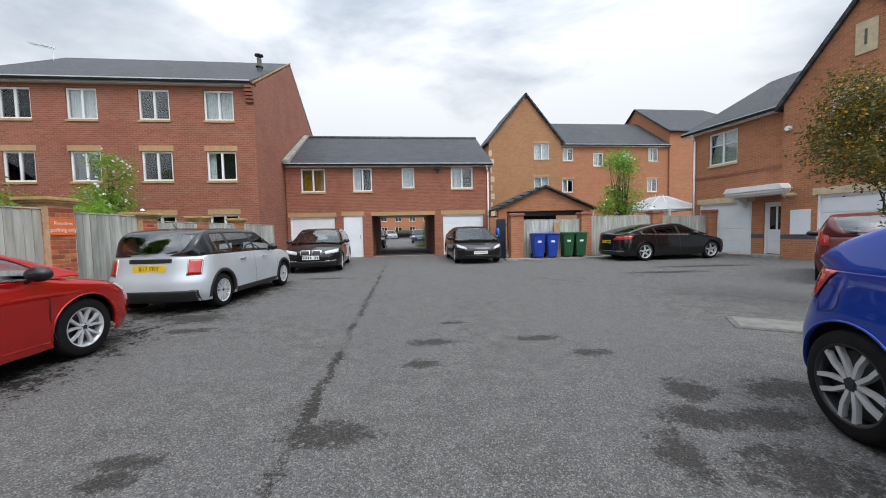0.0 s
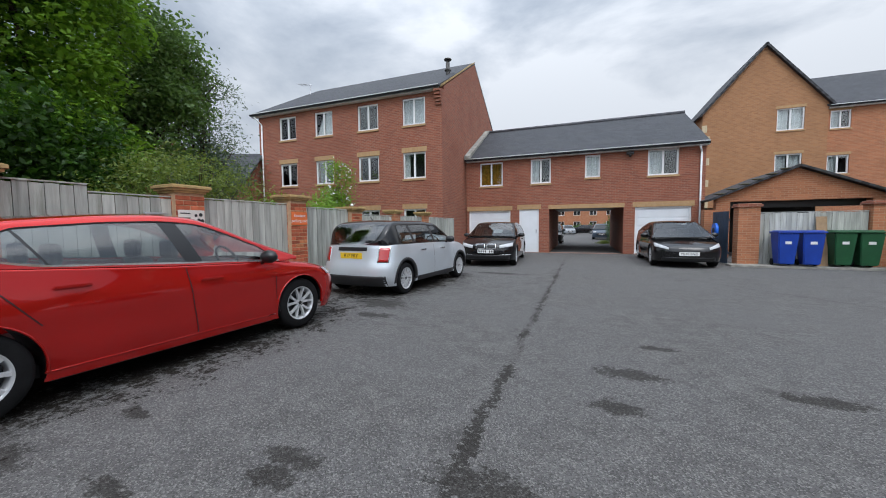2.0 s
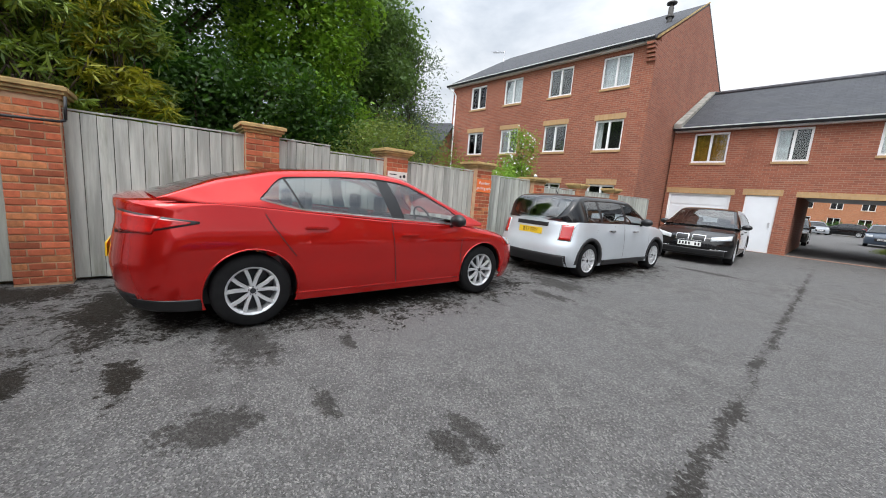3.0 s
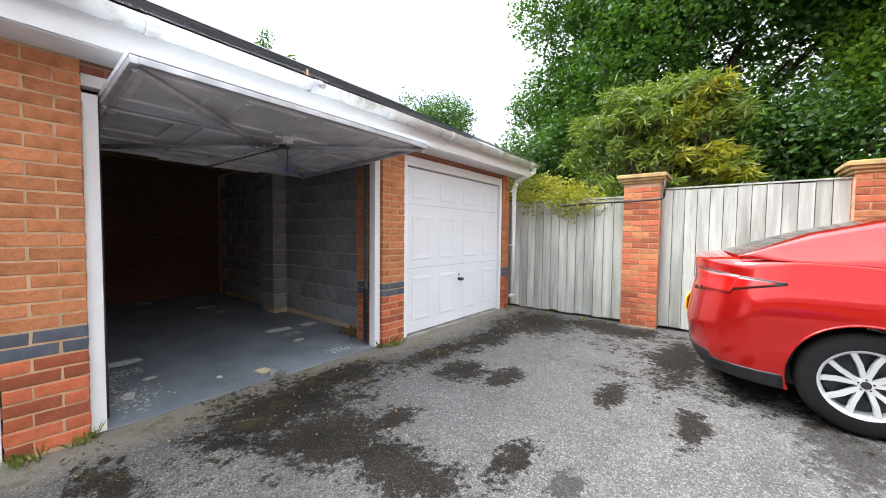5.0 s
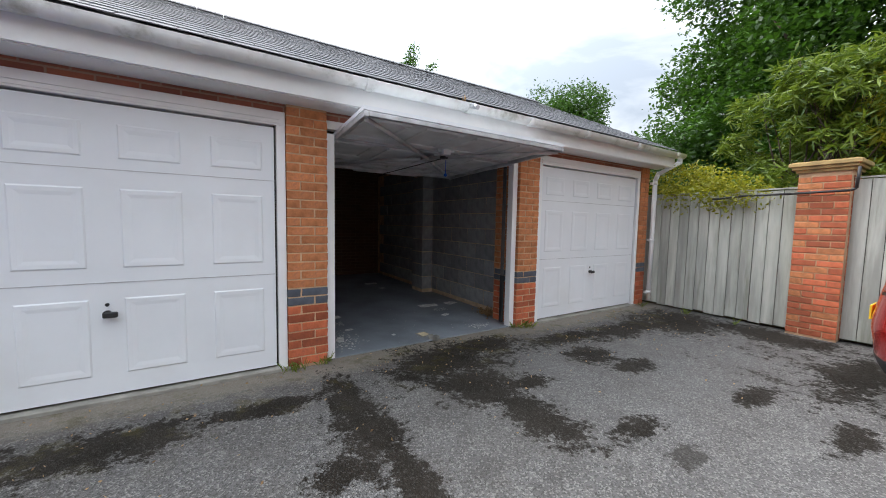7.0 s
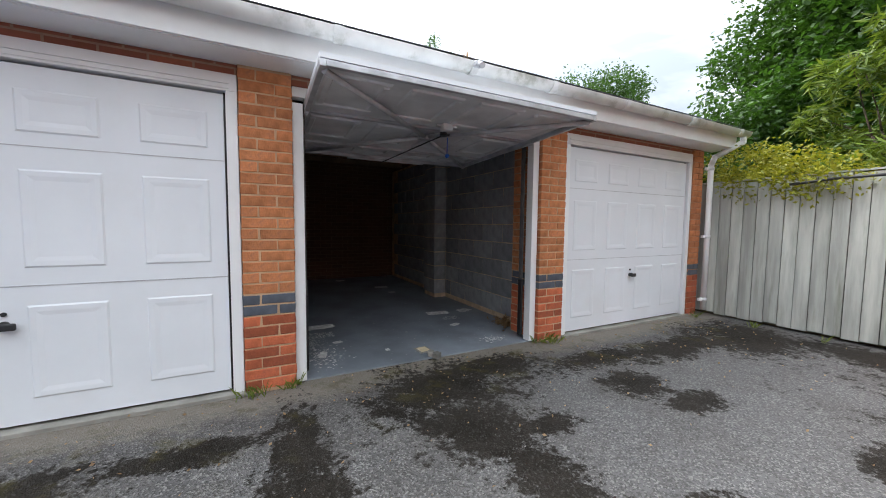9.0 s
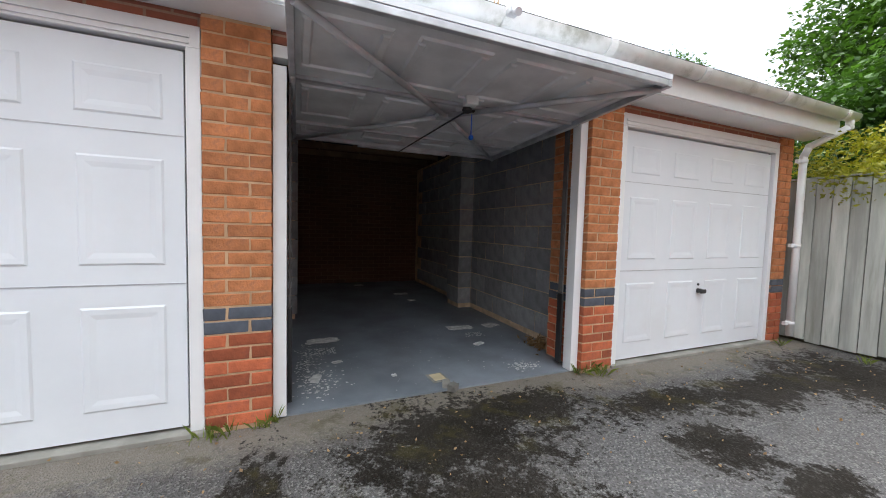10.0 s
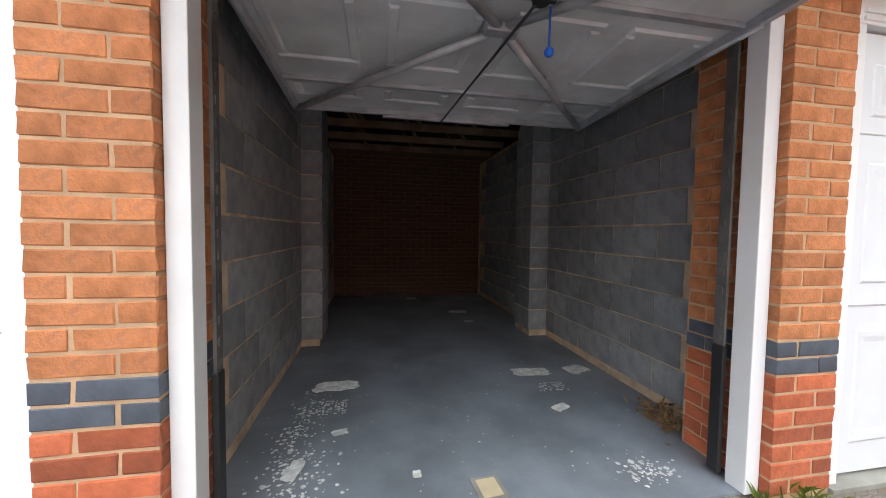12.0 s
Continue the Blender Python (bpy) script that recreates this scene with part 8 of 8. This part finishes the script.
tree("tree", "dark evergreen filling the corner behind the garages", -7.6, -0.9, 1.6, 0.1, blob_pile(rg, 0, 0, 1.3, 3.2, 0.8, 0.9, 16, (0.5, 0.8), 0.7), 16000, 0.11, "leaf_dark", 27, 5, lump=0.16)
tree("shrub", "golden-leaved creeper over the fence top", -5.45, 0.75, 1.2, 0.03, [(0.15, 0.0, 1.78, 0.3, 0.55, 0.22), (0.2, 0.35, 1.7, 0.25, 0.35, 0.16), (0.0, -0.4, 1.95, 0.3, 0.4, 0.25)], 5200, 0.055, "leaf_gold", 16, 5, lump=0.07, category="shrub")
tree("shrub", "loose olive-green shrub behind the fence", -6.7, 6.9, 0.8, 0.05, blob_pile(rg, 0, 0.2, 1.3, 2.3, 0.7, 1.7, 16, (0.4, 0.6), 0.8), 11000, 0.08, "leaf_shrub", 17, 8, lump=0.14, stems=4, category="shrub", narrow=0.35)
tree("shrub", "green bushes behind the fence by the flats", -6.9, 9.4, 0.8, 0.05, blob_pile(rg, 0, 0.5, 1.1, 1.9, 0.7, 2.2, 14, (0.4, 0.6), 0.8), 8000, 0.08, "leaf_bright", 18, 8, lump=0.14, stems=4, category="shrub")
tree("shrub", "flowering climber against the flats", -10.3, 15.4, 1.6, 0.05, blob_pile(rg, 0, 0, 1.4, 3.8, 0.7, 0.7, 12, (0.35, 0.6), 0.2), 5000, 0.1, "leaf_bright", 19, 6, lump=0.16, stems=3, category="shrub", extra=("curtain_white", 0.03, 0.12, 1.0))
tree("tree", "round-topped dark tree behind the garages", -9.3, -5.4, 3.0, 0.13, blob_pile(rg, 0, 0, 3.6, 5.7, 0.9, 0.9, 20, (0.6, 0.85), 0.7), 26000, 0.1, "leaf_dark", 20, 6, lump=0.14)
tree("tree", "tall spindly conifer behind the garages", -4.9, -8.2, 6.0, 0.05, [(0, 0, 7.0, 0.12, 0.12, 0.42), (0.05, 0, 6.5, 0.3, 0.22, 0.3), (-0.7, 0.1, 6.6, 0.1, 0.1, 0.22)], 1100, 0.13, "leaf_dark", 21, 5, lump=0.08, narrow=0.25)
tree("tree", "low distant trees beyond the garden", -17.0, -1.0, 2.0, 0.12, blob_pile(rg, 0, 0, 1.8, 4.2, 2.0, 4.0, 14, (0.8, 1.2), 0.8), 7000, 0.16, "leaf_bright", 22, 6, lump=0.25)
tree("tree", "slender young tree in leaf behind the garden fence", 10.2, 19.4, 1.3, 0.06, blob_pile(rg, 0, 0, 1.8, 4.6, 0.85, 0.8, 20, (0.35, 0.55), 0.6), 4200, 0.12, "leaf_bright", 23, 9, lump=0.16, stems=4, extra=("curtain_white", 0.02, 0.1, 2.0))
tree("shrub", "orange-flowering berberis bush beside the parked cars", 7.75, 7.3, 1.2, 0.025, blob_pile(rg, -0.1, 0.0, 2.1, 3.3, 0.85, 0.7, 18, (0.25, 0.45), 0.7), 17000, 0.055, "leaf_olive", 24, 8, lump=0.1, stems=2, category="shrub", extra=("flower", 0.14, 0.04, 0.8))
tree("shrub", "dark green holly beside the parked cars", 7.7, 6.75, 0.8, 0.05, blob_pile(rg, 0, 0, 1.1, 1.75, 0.35, 0.35, 8, (0.25, 0.35), 0.8), 4500, 0.06, "leaf_dark", 25, 5, lump=0.09, category="shrub")
tree("hedge", "tall clipped hedge beside the far end of the archway", 0.75, 30.9, 0.6, 0.05, [(0.12 * (k % 2), k * 0.55, 0.95, 0.4, 0.5, 0.95) for k in range(7)], 7000, 0.09, "leaf_dark", 26, 4, category="hedge")


def tufts(name, label, spots, seed, mat="grass", h=0.11, n=60, category="grass"):
    rng = np.random.default_rng(seed)
    verts, faces = [], []
    for x, y, r in spots:
        for _ in range(int(n * r / 0.1)):
            a, q = rng.uniform(0, 2 * math.pi), rng.uniform(0, r)
            bx, by = x + q * math.cos(a), y + q * math.sin(a) * 0.6
            l = rng.normal(size=2) * 0.04
            hh = h * rng.uniform(0.4, 1.2)
            w = 0.003
            i = len(verts)
            verts += [(bx - w, by, -0.01), (bx + w, by, -0.01), (bx + l[0] * 0.4, by + l[1] * 0.4, hh * 0.6), (bx + l[0], by + l[1], hh)]
            faces += [(i, i + 1, i + 2), (i + 1, i + 3, i + 2)]
    me = bpy.data.meshes.new(name)
    me.from_pydata(verts, [], faces)
    me.materials.append(M[mat])
    tagged(new(name, me), label, category, kind="stuff")


tufts("grass_tufts", "small grass tufts along the garage foot", [(0.28, 0.05, 0.12), (0.05, 0.03, 0.05), (-0.02, -0.02, 0.05), (-2.42, 0.05, 0.14), (-2.24, 0.0, 0.05), (-4.88, 0.12, 0.05), (-4.98, 0.7, 0.06), (-4.96, 1.3, 0.04)], 31, h=0.075, n=30)
tree("hedge", "low dark hedge before the far houses", -4.5, 68.0, 0.6, 0.05, [(k * 0.9, 0, 0.8, 0.7, 0.6, 0.8) for k in range(-5, 8)], 5000, 0.2, "leaf_dark", 29, 4, category="hedge")
tufts("verge_grass", "strip of grass beyond the archway", [(0.0 + 0.12 * (i % 3), 31.0 + 0.6 * i, 0.5) for i in range(8)], 32, h=0.15, n=25)


def litter():
    rng = np.random.default_rng(41)
    # dead leaves and straw in the garage corner
    pts = np.stack([rng.normal(-2.33, 0.05, 260), rng.normal(-0.62, 0.09, 260), rng.uniform(0.005, 0.06, 260)], 1)
    pts[:, 0] = np.clip(pts[:, 0], -2.44, -2.1)
    tagged(new("dead_leaves", leaves_mesh("dead_leaves", pts, 0.06, M["leaf_dry"], rng, 0.0, 0.3)), "dry straw and leaves in the garage corner", "leaves", kind="stuff")
    n = 420
    pts = np.stack([rng.uniform(-4.9, 3.0, n), np.abs(rng.normal(0.05, 0.8, n)) + 0.02, np.full(n, 0.0)], 1)
    tagged(new("leaf_litter", leaves_mesh("leaf_litter", pts, 0.022, M["leaf_dry"], rng, 0.0, 0.6)), "scattered leaf bits on the asphalt", "leaves", kind="stuff")

    def splash(name, label, x, y, w, d, count, seed, mat="paint_spill", r=(0.006, 0.03)):
        g = np.random.default_rng(seed)
        b = B()
        for _ in range(count):
            px, py = x + g.normal() * w, y + g.normal() * d
            if not (-2.4 < px < 0.0 and py < -0.15):
                continue
            rr = g.uniform(*r) * g.uniform(0.4, 1)
            k = 7
            ring = [b.verts.new((px + rr * g.uniform(0.5, 1.2) * math.cos(2 * math.pi * i / k), py + rr * g.uniform(0.5, 1.2) * math.sin(2 * math.pi * i / k), 0.004)) for i in range(k)]
            b.faces.new(ring)
        tagged(new(name, mesh_of(name, b, M[mat])), label, "stain", kind="stuff")
    splash("paint_flakes", "worn white paint flakes on the garage floor", -0.22, -0.8, 0.05, 0.3, 300, 51, r=(0.003, 0.014))
    splash("paint_flakes", "white paint speckle near the garage threshold", -0.28, -0.5, 0.09, 0.2, 160, 52, r=(0.003, 0.018))
    splash("paint_flakes", "pale scuffs at the garage threshold", -1.88, -0.25, 0.09, 0.06, 110, 54, r=(0.003, 0.018))
    splash("paint_flakes", "fine pale specks over the garage floor", -1.2, -1.4, 0.6, 0.9, 300, 55, r=(0.002, 0.008))

    def tread_print(label, x, y, w, d, cols, rows, seed):
        """Paint lifted in the pattern of a tyre tread."""
        g = np.random.default_rng(seed)
        b = B()
        for a in range(cols):
            for c in range(rows):
                if g.uniform() < 0.25:
                    continue
                px, py = x - w / 2 + w * (a + 0.5) / cols + g.normal() * 0.004, y - d / 2 + d * (c + 0.5) / rows + g.normal() * 0.004
                hw, hd = w / cols * g.uniform(0.2, 0.5), d / rows * g.uniform(0.25, 0.5)
                b.faces.new([b.verts.new((px + u * hw * g.uniform(0.6, 1.1), py + v * hd * g.uniform(0.6, 1.1), 0.004)) for u, v in ((-1, -1), (1, -1), (1, 1), (-1, 1))])
        tagged(new("paint_flakes", mesh_of("paint_flakes", b, M["paint_spill"])), label, "stain", kind="stuff")
    tread_print("white tread marks on the painted floor", -0.34, -1.11, 0.24, 0.19, 11, 7, 61)
    tread_print("pale tread marks beside the block wall", -1.89, -1.18, 0.22, 0.14, 10, 5, 62)
    for x, y, w, d, rz, lab in ((-0.36, -1.42, 0.16, 0.08, 4, "bare pale patch on the painted floor"), (-1.86, -1.46, 0.15, 0.08, -5, "bare pale patch beside the block wall"), (-2.25, -1.45, 0.1, 0.08, 20, "torn pale paper on the garage floor"), (-1.22, -4.7, 0.09, 0.08, 10, "pale scrap by the back wall"), (-1.76, -3.65, 0.12, 0.09, 0, "worn pale patch deeper inside"),
                               (-1.78, -3.1, 0.06, 0.05, 8, "small worn patch deeper inside"), (-0.26, -0.52, 0.035, 0.085, -12, "white flaked patch near the threshold"), (-0.44, -0.81, 0.045, 0.03, 15, "small white flake on the floor"), (-0.82, -0.4, 0.02, 0.028, 0, "tiny white flake on the floor"), (-1.8, -0.88, 0.065, 0.04, 25, "thin white flakes on the floor")):
        g = np.random.default_rng(int(abs(x) * 100))
        b = B()
        k = 22
        prism(b, [(w * max(-1, min(1, 1.3 * math.cos(2 * math.pi * i / k))) * g.uniform(0.85, 1.05), d * max(-1, min(1, 1.3 * math.sin(2 * math.pi * i / k))) * g.uniform(0.75, 1.05)) for i in range(k)], "z", 0.0, 0.003)
        bmesh.ops.recalc_face_normals(b, faces=b.faces)
        solid("floor_patch", b, M["paint_spill"], lab, "stain", pose(x, y, 0.005, 0, 0, rz))
    t = thing("drain_cover", "small pale drain plate in the garage floor", "drain", pose(-1.12, -0.26, 0.0, 0, 0, 5))
    b = B()
    box(b, -0.065, 0.065, -0.075, 0.075, 0.0, 0.008, 0.002)
    part("plate", b, M["concrete"], t)
    b = B()
    box(b, -0.045, 0.045, -0.055, 0.055, 0.008, 0.011)
    part("inset", b, M["stone_cream"], t)
    b = B()
    box(b, -0.035, 0.035, -0.03, 0.03, -0.005, 0.05, 0.012)
    for v in b.verts:
        v.co += Vector(rng.normal(size=3)) * 0.005
    solid("brick_piece", b, M["cover"], "broken mossy brick piece at the threshold", "brick", pose(-1.15, -0.03, 0.0, 0, 0, 30))
    b = B()
    box(b, -0.04, 0.04, -0.03, 0.03, -0.005, 0.04, 0.012)
    solid("stone", b, M["concrete"], "grey stone lying at the threshold", "stone", pose(-1.13, -0.11, 0.0, 0, 0, 70))
    # inspection cover in the yard
    t = thing("manhole_cover", "sunken concrete inspection cover with mossy edge", "manhole cover", pose(5.3, 6.6, 0.0, 0, 0, -30))
    b = B()
    box(b, -0.48, 0.48, -0.34, 0.34, -0.03, 0.0, 0.006)
    part("frame", b, M["iron"], t)
    b = B()
    box(b, -0.42, 0.42, -0.28, 0.28, -0.02, 0.008, 0.006)
    part("lid", b, M["cover"], t)
    # sensor and twig at the gutter
    b = B()
    box(b, -0.03, 0.03, 0.0, 0.05, -0.02, 0.02, 0.008)
    cyl(b, (0, 0.04, 0), (0, 0.09, -0.03), 0.022, 10)
    solid("lamp_bracket", b, M["steel"], "small grey lamp bracket on the gutter", "bracket", pose(-1.25, 0.385, 2.36))
    b = B()
    for k in range(9):
        cyl(b, (0, 0, -0.08), (rng.normal() * 0.05, rng.normal() * 0.03, 0.02 + rng.uniform(0, 0.05)), 0.004, 5)
    solid("moss_clump", b, M["leaf_dry"], "dry weeds growing in the gutter", "weed", pose(-1.2, 0.33, 2.42))


litter()
